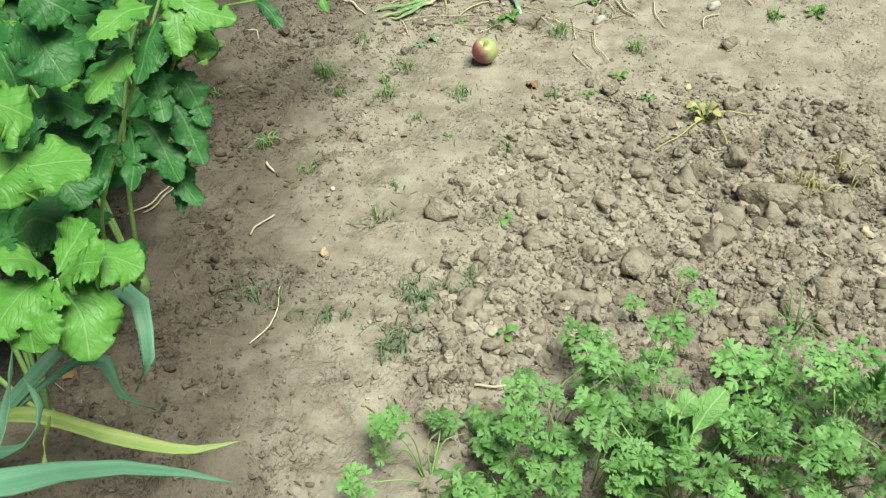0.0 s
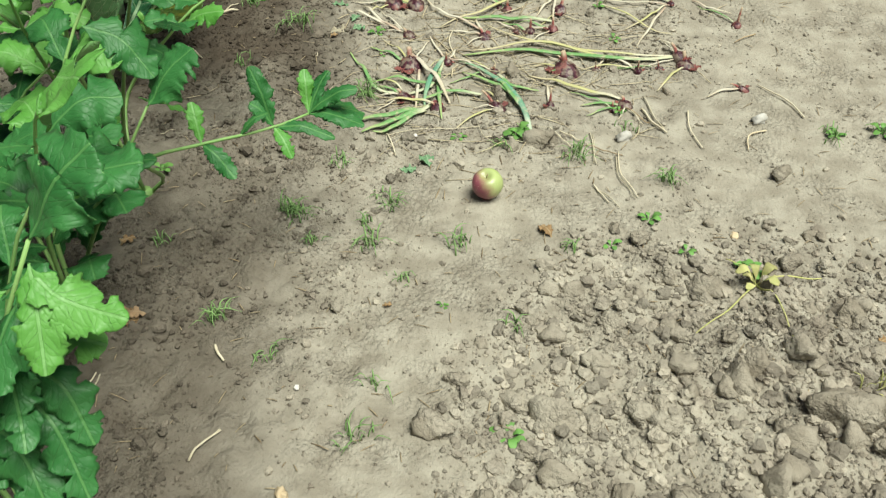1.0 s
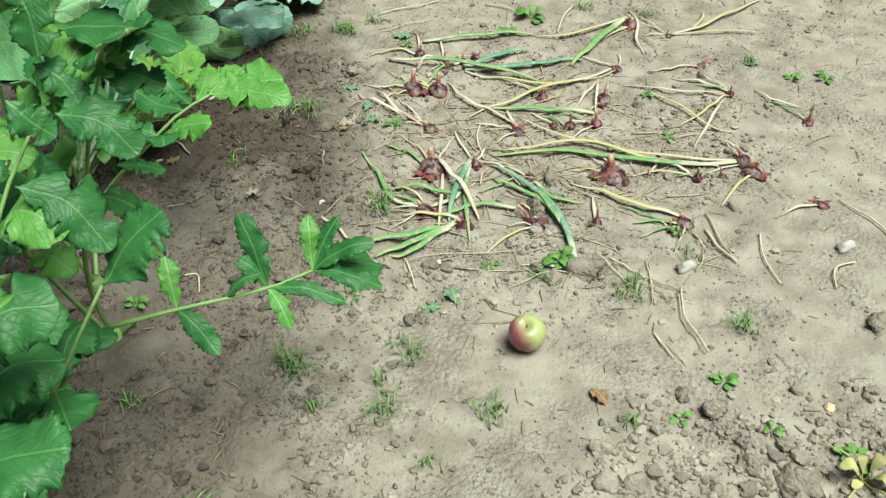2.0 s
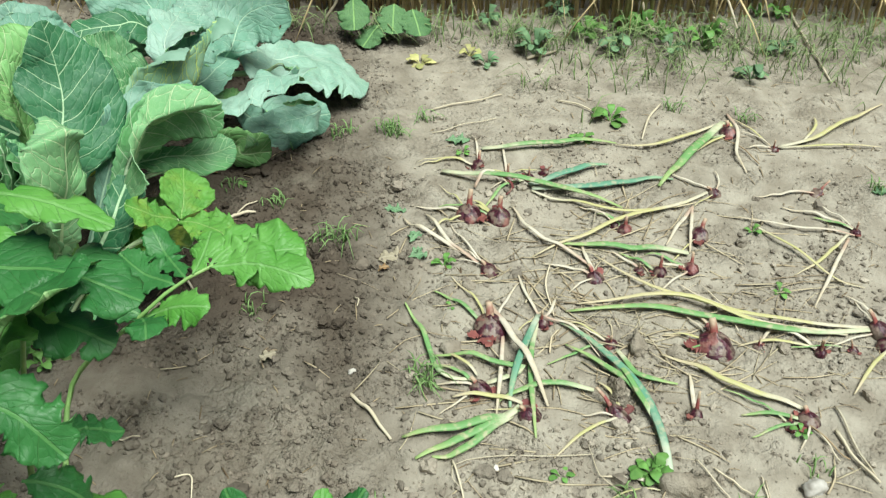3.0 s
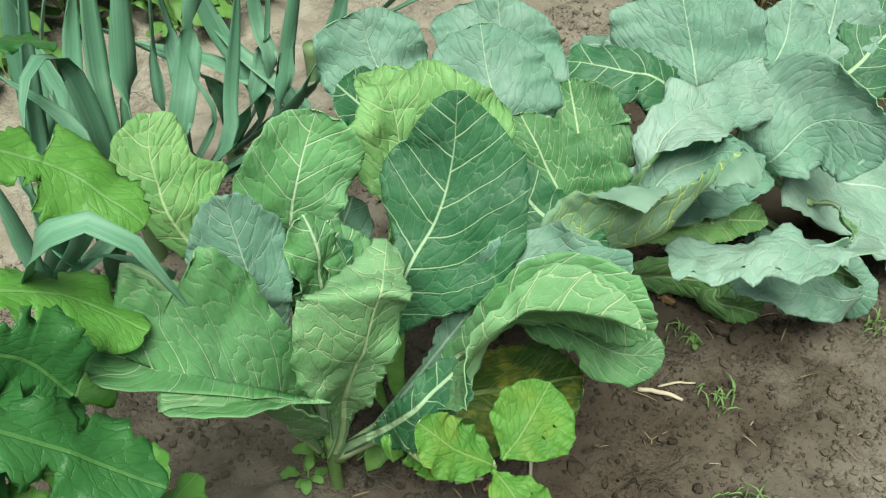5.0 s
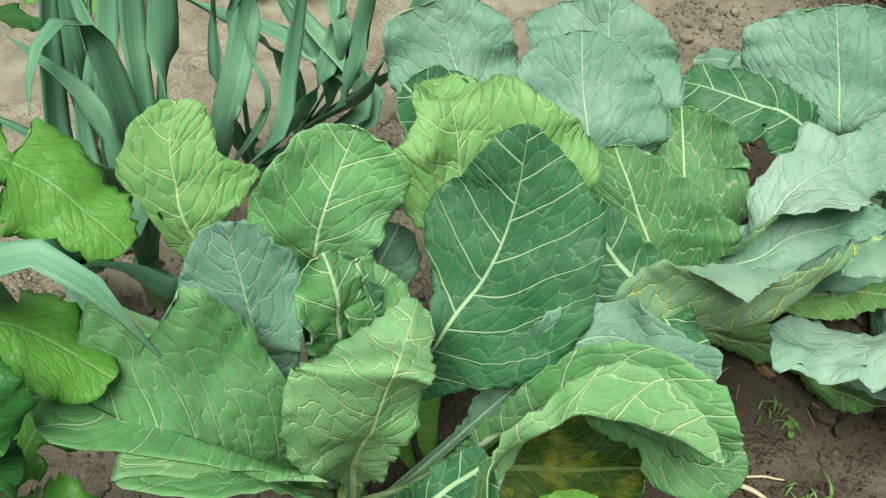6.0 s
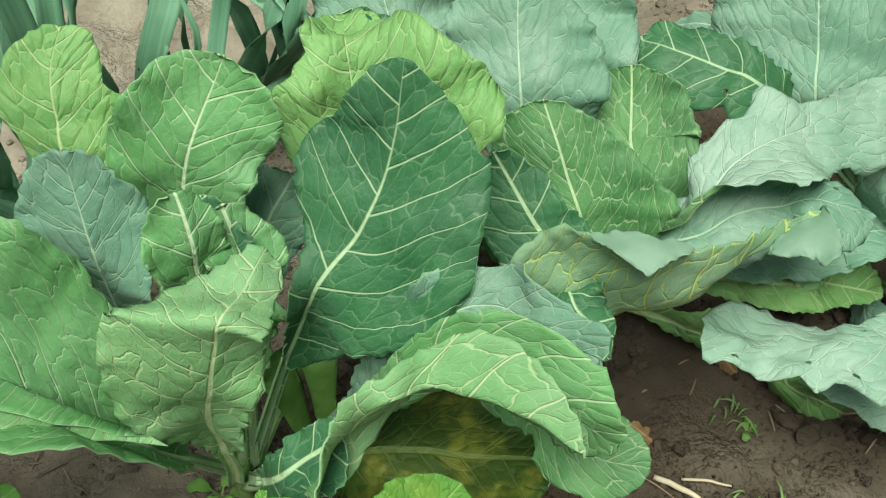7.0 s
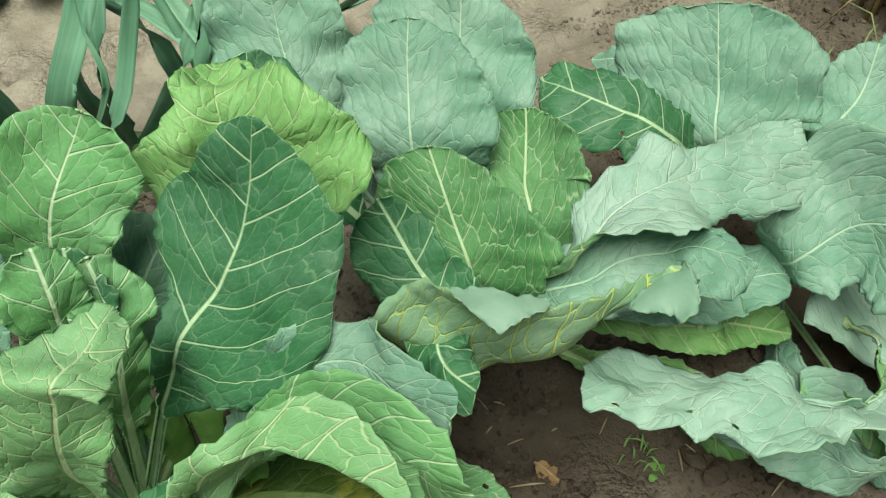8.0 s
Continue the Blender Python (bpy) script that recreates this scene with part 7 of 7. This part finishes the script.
# ---- grass tufts and weeds ----
def grass_tuft(at, count, size, seed, mat, label, spread=0.02):
    g = np.random.default_rng(seed)
    x, y = at
    tuft = thing("grass_tuft", (x, y, ground_z(x, y)), label, "grass", "weeds on the bed")
    for _ in range(count):
        a = g.random() * 6.283
        bx, by = x + g.normal(0, spread * 0.4), y + g.normal(0, spread * 0.4)
        z = ground_z(bx, by) - 0.002
        ln, lean = size * g.uniform(0.5, 1.1), g.uniform(0.3, 1.1)
        d = np.array([math.cos(a), math.sin(a), 0])
        p0 = np.array([bx, by, z])
        p1 = p0 + d * ln * 0.35 * lean + (0, 0, ln * 0.55)
        p2 = p0 + d * ln * lean + (0, 0, ln * max(0.1, 0.75 - 0.5 * lean))
        v, f = tube_data([p0, p1, p2], [0.0018, 0.0017, 0.0004], 5, 4, 0.4)
        raw("blade", v, f, mat, tuft)
    return tuft


GRASS = plain_material("grass_blade", (0.17, 0.32, 0.09), (0.29, 0.43, 0.17), 80, 0.5, 0.15)
GRASS_DRY = plain_material("cut_grass", (0.12, 0.24, 0.1), (0.22, 0.34, 0.16), 80, 0.6, 0.15)
for i, (at, count, size) in enumerate((((0.222, 2.505), 16, 0.05), ((0.546, 2.269), 16, 0.055), ((0.346, 2.237), 18, 0.06), ((0.444, 2.136), 12, 0.035), ((0.165, 2.31), 22, 0.05), ((0.224, 2.223), 14, 0.04), ((0.085, 1.964), 26, 0.06), ((0.22, 1.872), 14, 0.04),
                                       ((0.691, 2.038), 12, 0.05), ((0.783, 2.276), 10, 0.05), ((0.784, 2.647), 12, 0.07), ((1.003, 2.564), 10, 0.06), ((0.422, 1.694), 9, 0.05), ((0.027, 1.315), 14, 0.04), ((-0.106, 2.171), 12, 0.04), ((1.408, 2.797), 14, 0.05),
                                       ((1.528, 2.827), 12, 0.05), ((0.593, 2.641), 14, 0.04), ((0.372, 2.377), 16, 0.06), ((0.16, 2.299), 16, 0.07), ((0.325, 2.298), 10, 0.05), ((0.22, 2.802), 20, 0.06), ((0.22, 2.803), 22, 0.07), ((-0.155, 2.912), 14, 0.045),
                                       ((-0.046, 3.157), 24, 0.07), ((-0.047, 3.613), 26, 0.05), ((-0.157, 3.588), 12, 0.045), ((0.78, 2.625), 14, 0.06), ((1.002, 2.573), 12, 0.06), ((0.902, 2.782), 10, 0.05), ((-0.103, 3.164), 14, 0.05), ((-0.224, 3.269), 10, 0.04),
                                       ((-0.229, 3.258), 10, 0.035), ((-0.069, 3.627), 14, 0.05), ((-0.358, 3.312), 12, 0.035), ((-0.178, 3.564), 12, 0.05), ((0.806, 3.884), 16, 0.05), ((0.621, 3.901), 16, 0.05), ((0.86, 4.291), 16, 0.05), ((1.081, 3.618), 12, 0.05),
                                       ((0.444, 1.839), 9, 0.05), ((0.443, 1.717), 8, 0.04), ((0.156, 2.313), 16, 0.05), ((-0.07, 3.632), 14, 0.05), ((0.002, 3.712), 14, 0.06), ((0.329, 2.4), 8, 0.03))):
    grass_tuft(at, count, size, 300 + i, GRASS, "small tuft of green grass growing in the soil", 0.03)
for i, (at, count, size) in enumerate((((0.567, 1.451), 50, 0.06), ((0.542, 1.321), 40, 0.06), ((0.651, 1.522), 30, 0.05), ((0.41, 1.387), 22, 0.04), ((0.21, 1.419), 16, 0.05), ((0.284, 1.399), 14, 0.05))):
    grass_tuft(at, count, size, 400 + i, GRASS_DRY, "wilting handful of pulled grass on the soil", 0.06)


def weed(at, size, seed, leaves=7, mat=None, up=0.5, label="small broad-leaved weed seedling in the soil"):
    g = np.random.default_rng(seed)
    x, y = at
    z = ground_z(x, y)
    p = thing("weed", (x, y, z), label, "weed", "weeds on the bed")
    for k in range(leaves):
        a = k * 2.4 + g.random()
        d = np.array([math.cos(a), math.sin(a), 0])
        s = np.array([-d[1], d[0], 0])
        ln = size * g.uniform(0.6, 1.1)
        h = ln * up * g.uniform(0.5, 1.5)
        b = np.array([x, y, z - 0.002])
        m, e = b + d * ln * 0.5 + (0, 0, h), b + d * ln + (0, 0, h * 0.8)
        blade("leaf", p, [b, m, e], m + d * ln * 0.12 + s * ln * 0.24, m + d * ln * 0.12 - s * ln * 0.24, mat or WEED, mat or WEED, vp=0.3, vm=0.62, n=10, m=3, cup=0.2, ruffle=0.1, jag=0.12, teeth=0.0016, tooth=0.008, thick=0.0004, rib=0.0008, stalk=0.0012, seed=seed + k, blister=0.001)
    return p


for i, (at, size, n) in enumerate((((0.705, 1.762), 0.05, 8), ((0.874, 2.312), 0.035, 7), ((0.958, 2.416), 0.04, 6), ((1.036, 2.311), 0.03, 6), ((0.743, 1.37), 0.05, 6), ((0.952, 1.373), 0.03, 5), ((0.954, 1.376), 0.03, 6), ((0.625, 2.704), 0.06, 8),
                                   ((0.487, 2.657), 0.03, 6), ((-0.507, 2.74), 0.06, 7), ((-0.484, 2.704), 0.05, 7), ((-0.188, 2.405), 0.04, 6), ((0.182, 3.137), 0.035, 6), ((0.468, 3.809), 0.07, 10), ((0.409, 3.687), 0.05, 8), ((0.81, 3.404), 0.03, 6),
                                   ((0.139, 3.55), 0.03, 6), ((1.172, 2.27), 0.05, 7), ((-0.329, 3.315), 0.025, 6), ((0.635, 2.7), 0.05, 9), ((0.884, 2.855), 0.03, 6), ((0.861, 3.215), 0.03, 6), ((1.101, 1.628), 0.03, 5), ((0.539, 2.067), 0.02, 5),
                                   ((0.227, 3.013), 0.02, 5), ((1.199, 3.556), 0.04, 6), ((1.29, 3.572), 0.05, 7), ((1.532, 2.817), 0.05, 7), ((1.421, 2.802), 0.035, 7))):
    weed(at, size * 0.75, 700 + i * 11, n)
# weed growing up inside the cauliflower
weed((-0.42, 2.83), 0.09, 990, 7, up=2.2, label="leafy green weed growing between the cauliflower leaves")

for i, (at, size) in enumerate((((-1.813, 2.756), 0.16), ((-1.842, 2.871), 0.16), ((-1.737, 2.976), 0.13), ((-1.6, 3.049), 0.12), ((-1.626, 3.188), 0.12), ((-1.662, 2.68), 0.14))):
    weed(at, size, 860 + i * 13, 10, up=0.9, label="leafy weed growing behind the leeks")

# yellowed wilting seedling on the clods
YELLOWED = plain_material("yellowed_leaf", (0.4, 0.44, 0.14), (0.55, 0.5, 0.24), 60, 0.6, 0.15)
for i, at in enumerate(((1.401, 1.951), (1.499, 2.008))):
    grass_tuft(at, 34, 0.06, 440 + i, YELLOWED, "yellowing handful of pulled grass on the clods", 0.07)
wx, wy = (1.178, 2.224)
w = weed((wx, wy), 0.05, 991, 7, YELLOWED, 0.9, "yellowed wilting seedling with straw-like roots on the clods")
for tip in ((1.314, 2.26), (1.232, 2.067), (1.044, 2.064), (1.12, 2.297)):
    straw([(wx, wy), ((wx + tip[0]) / 2 + 0.01, (wy + tip[1]) / 2), tip], 0.0025, YELLOWED, 0.01)
gx0, gy0 = (-0.075, 3.998)
weed((gx0, gy0), 0.045, 992, 8, YELLOWED, 0.4, "yellowing trailing weed at the wheat's edge")
weed((0.047, 4.082), 0.04, 993, 7, YELLOWED, 0.6, "yellowing trailing weed at the wheat's edge")


# ---- parsley ----
PARSLEY = plain_material("parsley_leaf", (0.12, 0.3, 0.06), (0.24, 0.46, 0.16), 22, 0.5, 0.2)
PARSLEY_STALK = plain_material("parsley_stalk", (0.2, 0.38, 0.1), (0.3, 0.46, 0.16), 50, 0.45)


def parsley_sprig(parent, base, tip, size, seed):
    """A stalk with three-times-parted toothed leaflets at its end."""
    g = np.random.default_rng(seed)
    base, tip = np.array(base, float), np.array(tip, float)
    side = unit(np.cross(tip - base, (0.2, 0.1, 1)))
    bow = (base + tip) / 2 + (0, 0, 0.02) + side * g.normal(0, 0.01)
    parent = tube("stalk", [base, bow, tip], [0.0018, 0.0014, 0.001], PARSLEY_STALK, parent, 8, 5)
    verts, faces = [], []
    d = unit(tip - bow)
    flat = unit(np.array([d[0], d[1], 0.15]))
    right = unit(np.cross(flat, (0.15 * g.normal(), 0.15 * g.normal(), 1)))

    def leaf(o, way, ln, wd):
        s = unit(np.cross(way, (g.normal(0, 0.35), g.normal(0, 0.35), 1)))
        n = np.cross(s, way)
        k = len(verts)
        # outline of a wedge-shaped leaflet with three toothed lobes, raised along its middle
        rim = [(0.0, 0.0), (0.3, 0.04), (0.36, 0.34), (0.52, 0.56), (0.62, 0.46), (0.5, 0.12), (0.66, 0.16), (0.8, 0.32), (0.88, 0.2), (0.84, 0.07), (1.0, 0.0)]
        pts = [(a, b) for a, b in rim] + [(a, -b) for a, b in rim[-2:0:-1]]
        for lv in (0.0, -0.0006):
            for a, b in pts:
                verts.append(o + way * a * ln + s * b * wd * g.uniform(0.85, 1.15) + n * (-0.35 * abs(b) * wd * 0.6 - 0.12 * a * a * ln + lv))
            verts.append(o + way * 0.5 * ln + n * (0.03 * ln + lv))
        c = len(pts)
        for i in range(c):
            j = (i + 1) % c
            faces.append((k + i, k + j, k + c))
            faces.append((k + c + 1 + j, k + c + 1 + i, k + 2 * c + 1))
            faces.append((k + j, k + i, k + c + 1 + i, k + c + 1 + j))

    for out, far, big in ((0.0, 0.35, 1.0), (0.9, 0.05, 0.85), (-0.9, 0.05, 0.85)):
        way = unit(flat + right * out + np.array([0, 0, g.uniform(-0.1, 0.35)]))
        o = tip + way * size * far * 0.3
        leaf(o + way * size * 0.45, way, size * big * g.uniform(0.6, 0.85), size * 0.55)
        for along, share in ((0.12, 0.62), (0.5, 0.5))[: 1 + (g.random() < 0.6)]:
            for hand in (-1, 1):
                w2 = unit(way * 0.75 + np.cross(way, (0, 0, 1)) * hand + (0, 0, g.uniform(-0.25, 0.3)))
                leaf(o + way * size * along, w2, size * share * big * g.uniform(0.8, 1.2), size * 0.42)
    raw("leaf", verts, faces, PARSLEY, parent, smooth=False)


def parsley(at, count, tall, size, seed, spread=0.125):
    g = np.random.default_rng(seed)
    x, y = at
    z = ground_z(x, y)
    p = thing("parsley_plant", (x, y, z), "bushy flat-leaved parsley plant in loose soil", "parsley", "parsley row")
    for k in range(count):
        a, r = g.random() * 6.283, spread * math.sqrt(g.random())
        h = tall * g.uniform(0.3, 1.25)
        parsley_sprig(p, (x + 0.01 * math.cos(a), y + 0.01 * math.sin(a), z - 0.004), (x + r * math.cos(a), y + r * math.sin(a), z + h), size * g.uniform(0.6, 1.35), seed * 100 + k)
    return p


for i, (at, count, tall, size) in enumerate((((0.659, 1.019), 12, 0.1, 0.035), ((0.796, 1.003), 20, 0.15, 0.038), ((0.927, 1.032), 24, 0.17, 0.04), ((1.041, 1.13), 16, 0.16, 0.04), ((1.077, 1.029), 24, 0.17, 0.04),
                                            ((1.208, 1.069), 26, 0.18, 0.042), ((1.211, 1.203), 16, 0.14, 0.04), ((1.342, 1.11), 26, 0.18, 0.042), ((1.347, 1.208), 20, 0.15, 0.04), ((1.45, 1.148), 20, 0.16, 0.04), ((1.066, 1.38), 9, 0.12, 0.035), ((0.957, 1.196), 8, 0.1, 0.035), ((0.846, 1.105), 12, 0.13, 0.036))):
    parsley(at, int(count * 0.78), tall * 0.9, size * 1.15, 30 + i)
wide_weed = thing("weed", (1.069, 1.074, 0.000), "broad-leaved weed standing in the parsley", "weed", "weeds on the bed")
for root, tip, half, sd in (((1.077, 1.035, 0.170), (1.128, 1.109, 0.200), 0.022, 0), ((1.053, 1.044, 0.190), (1.078, 1.073, 0.220), 0.020, 1), ((1.064, 1.035, 0.140), (1.094, 1.059, 0.150), 0.018, 2), ((1.039, 1.039, 0.200), (1.048, 1.069, 0.200), 0.014, 3), ((1.075, 1.041, 0.120), (1.055, 1.020, 0.100), 0.016, 4)):
    root, tip = np.array(root), np.array(tip)
    m, s = (root + tip) / 2 + (0, 0, 0.012), unit(np.cross(tip - root, (0.2, -0.5, 1.0))) * half
    blade("leaf", wide_weed, [root, m, tip], m - s, m + s, WEED_LIGHT, WEED_LIGHT, vp=0.05, vm=0.4, n=24, m=5, cup=0.2, ruffle=0.06, jag=0.04, thick=0.0005, rib=0.001, stalk=0.0015, seed=990 + sd, blister=0.002)
    tube("stalk", [(1.069, 1.074, -0.010), (root[0] * 0.7 + 0.321, root[1] * 0.7 + 0.322, root[2] * 0.6), root], [0.002, 0.0018, 0.0014], PARSLEY_STALK, wide_weed, 8, 5)
grass_tuft((1.307, 1.457), 16, 0.14, 996, GRASS, "tuft of broad grass beside the parsley", 0.03)


# ---- edge of the wheat: trailing cucumber, weeds ----
CUCUMBER = vein_leaf_material("cucumber_leaf", (0.07, 0.165, 0.06), (0.12, 0.24, 0.1), (0.24, 0.42, 0.14), spacing=0.03, slope=1.4, net=60, strength=0.6, rib=0.0015, rough=0.6)
cu = thing("cucumber_plant", (-0.252, 4.089, 0), "trailing cucumber vine with broad lobed leaves at the wheat's edge", "cucumber")
tube("vine", [(-0.539, 4.265, 0), (-0.357, 4.151, 0), (-0.234, 4.13, 0), (-0.137, 4.237, 0)], [0.004, 0.004, 0.003], PARSNIP_STALK, cu)
for cx, cy, cz, half, turn, sd in ((-0.293, 4.09, 0.085, 0.05, 0.3, 1), (-0.235, 4.07, 0.04, 0.045, -0.4, 2), (-0.185, 4.12, 0.07, 0.05, 0.2, 3), (-0.12, 4.13, 0.06, 0.045, 0.5, 4),
                                  (-0.55, 4.3, 0.2, 0.07, 0.2, 5), (-0.36, 4.25, 0.22, 0.075, -0.3, 6), (-0.28, 4.28, 0.26, 0.06, 0.6, 7), (-0.72, 4.3, 0.2, 0.07, -0.5, 8), (-0.46, 4.32, 0.28, 0.065, 0.1, 9), (-0.85, 4.28, 0.16, 0.07, 0.3, 10)):
    m = np.array([cx, cy, cz])
    d = np.array([math.sin(turn), -math.cos(turn), -0.45]) * half
    r = np.array([math.cos(turn), math.sin(turn), 0.1 * math.sin(sd)]) * half
    blade("leaf", cu, [m - d, m + (0, 0, 0.1 * half), m + d], m + r + d * 0.1, m - r + d * 0.1, CUCUMBER, CUCUMBER, vp=0.0, vm=0.5, n=26, m=6, cup=-0.2, ruffle=0.1, jag=0.08, clefts=2, cleft=0.34, teeth=0.003, tooth=0.014, thick=0.0006, rib=0.001, stalk=0.002, seed=800 + sd, foot=0.35)
    tube("leaf_stalk", [m - d, m - d * 1.3 + (0, 0, -0.3 * cz), (cx, cy + 0.06, 0.0)], [0.002, 0.002, 0.002], PARSNIP_STALK, cu, 5)


EDGE_GRASS = plain_material("edge_grass_blade", (0.16, 0.28, 0.09), (0.34, 0.4, 0.19), 80, 0.5, 0.15, by="island")


def edge_weeds():
    g = np.random.default_rng(21)
    verts, faces = [], []
    for _ in range(1700):
        x = g.uniform(-0.9, 2.4)
        dense = 0.4 + 0.6 * (x > 0.1)
        if g.random() > dense:
            continue
        y = 4.25 + 0.2 * x - abs(g.normal(0, 0.12)) * (0.5 + 0.9 * (x > 0.2))
        z = ground_z(x, y)
        a, ln = g.random() * 6.283, g.uniform(0.04, 0.16)
        d = np.array([math.cos(a), math.sin(a), 0])
        p0 = np.array([x, y, z])
        v, f = tube_data([p0, p0 + d * ln * 0.3 + (0, 0, ln * 0.5), p0 + d * ln * 0.9 + (0, 0, ln * 0.35)], [0.0016, 0.0018, 0.0004], 4, 4, 0.4)
        k = len(verts)
        verts.extend(v)
        faces.extend(tuple(k + i for i in q) for q in f)
    tagged(raw("edge_grass", verts, faces, EDGE_GRASS), "straggling green grass along the wheat's edge", "grass", kind="stuff")


edge_weeds()
for i in range(8):
    g = np.random.default_rng(60 + i)
    x = float(g.uniform(0.0, 2.2))
    weed((x, 4.15 + 0.2 * x - float(g.uniform(0, 0.25))), float(g.uniform(0.03, 0.07)), 1200 + i * 13, 8, WEED_GREY if i % 3 else WEED, 0.8, "straggling weed at the wheat's edge")
for i in range(16):
    g = np.random.default_rng(160 + i)
    x, y = (0.335, 4.172) if i < 12 else (0.714, 4.431)
    weed((x + float(g.normal(0, 0.2)), y + float(g.uniform(-0.05, 0.25))), float(g.uniform(0.03, 0.075)), 1900 + i * 13, 9, WEED_GREY if i % 2 == 0 else WEED, 0.9, "straggling weed at the wheat's edge")
# broken stalks leaning out of the wheat
for a, b, r in (((0.618, 4.529, 0.187), (0.802, 4.321, 0), 0.004), ((0.373, 4.516, 0.151), (0.541, 4.364, 0), 0.003), ((-0.226, 4.26, 0.16), (-0.287, 4.207, 0.089), 0.004), ((-0.37, 4.185, 0.102), (-0.426, 4.178, 0), 0.005), ((0.366, 4.595, 0.118), (0.549, 4.314, 0), 0.004)):
    a, b = np.array(a), np.array(b)
    tagged(tube("broken_stalk", [a, (a + b) / 2 + (0.02, 0, 0.02), b], [r * 0.7, r, r], PALE_STRAW, None, 8), "bleached broken cereal stalk leaning out of the wheat", "stalk", "broken stalks")

# ---- the bed beyond the leeks ----
for i in range(16):
    g = np.random.default_rng(90 + i)
    weed((-1.75 - float(g.uniform(0, 0.5)), 2.35 + float(g.uniform(0, 1.1))), float(g.uniform(0.14, 0.22)), 1600 + i * 17, 9, WEED, 0.9, "leafy green plant in the next bed")
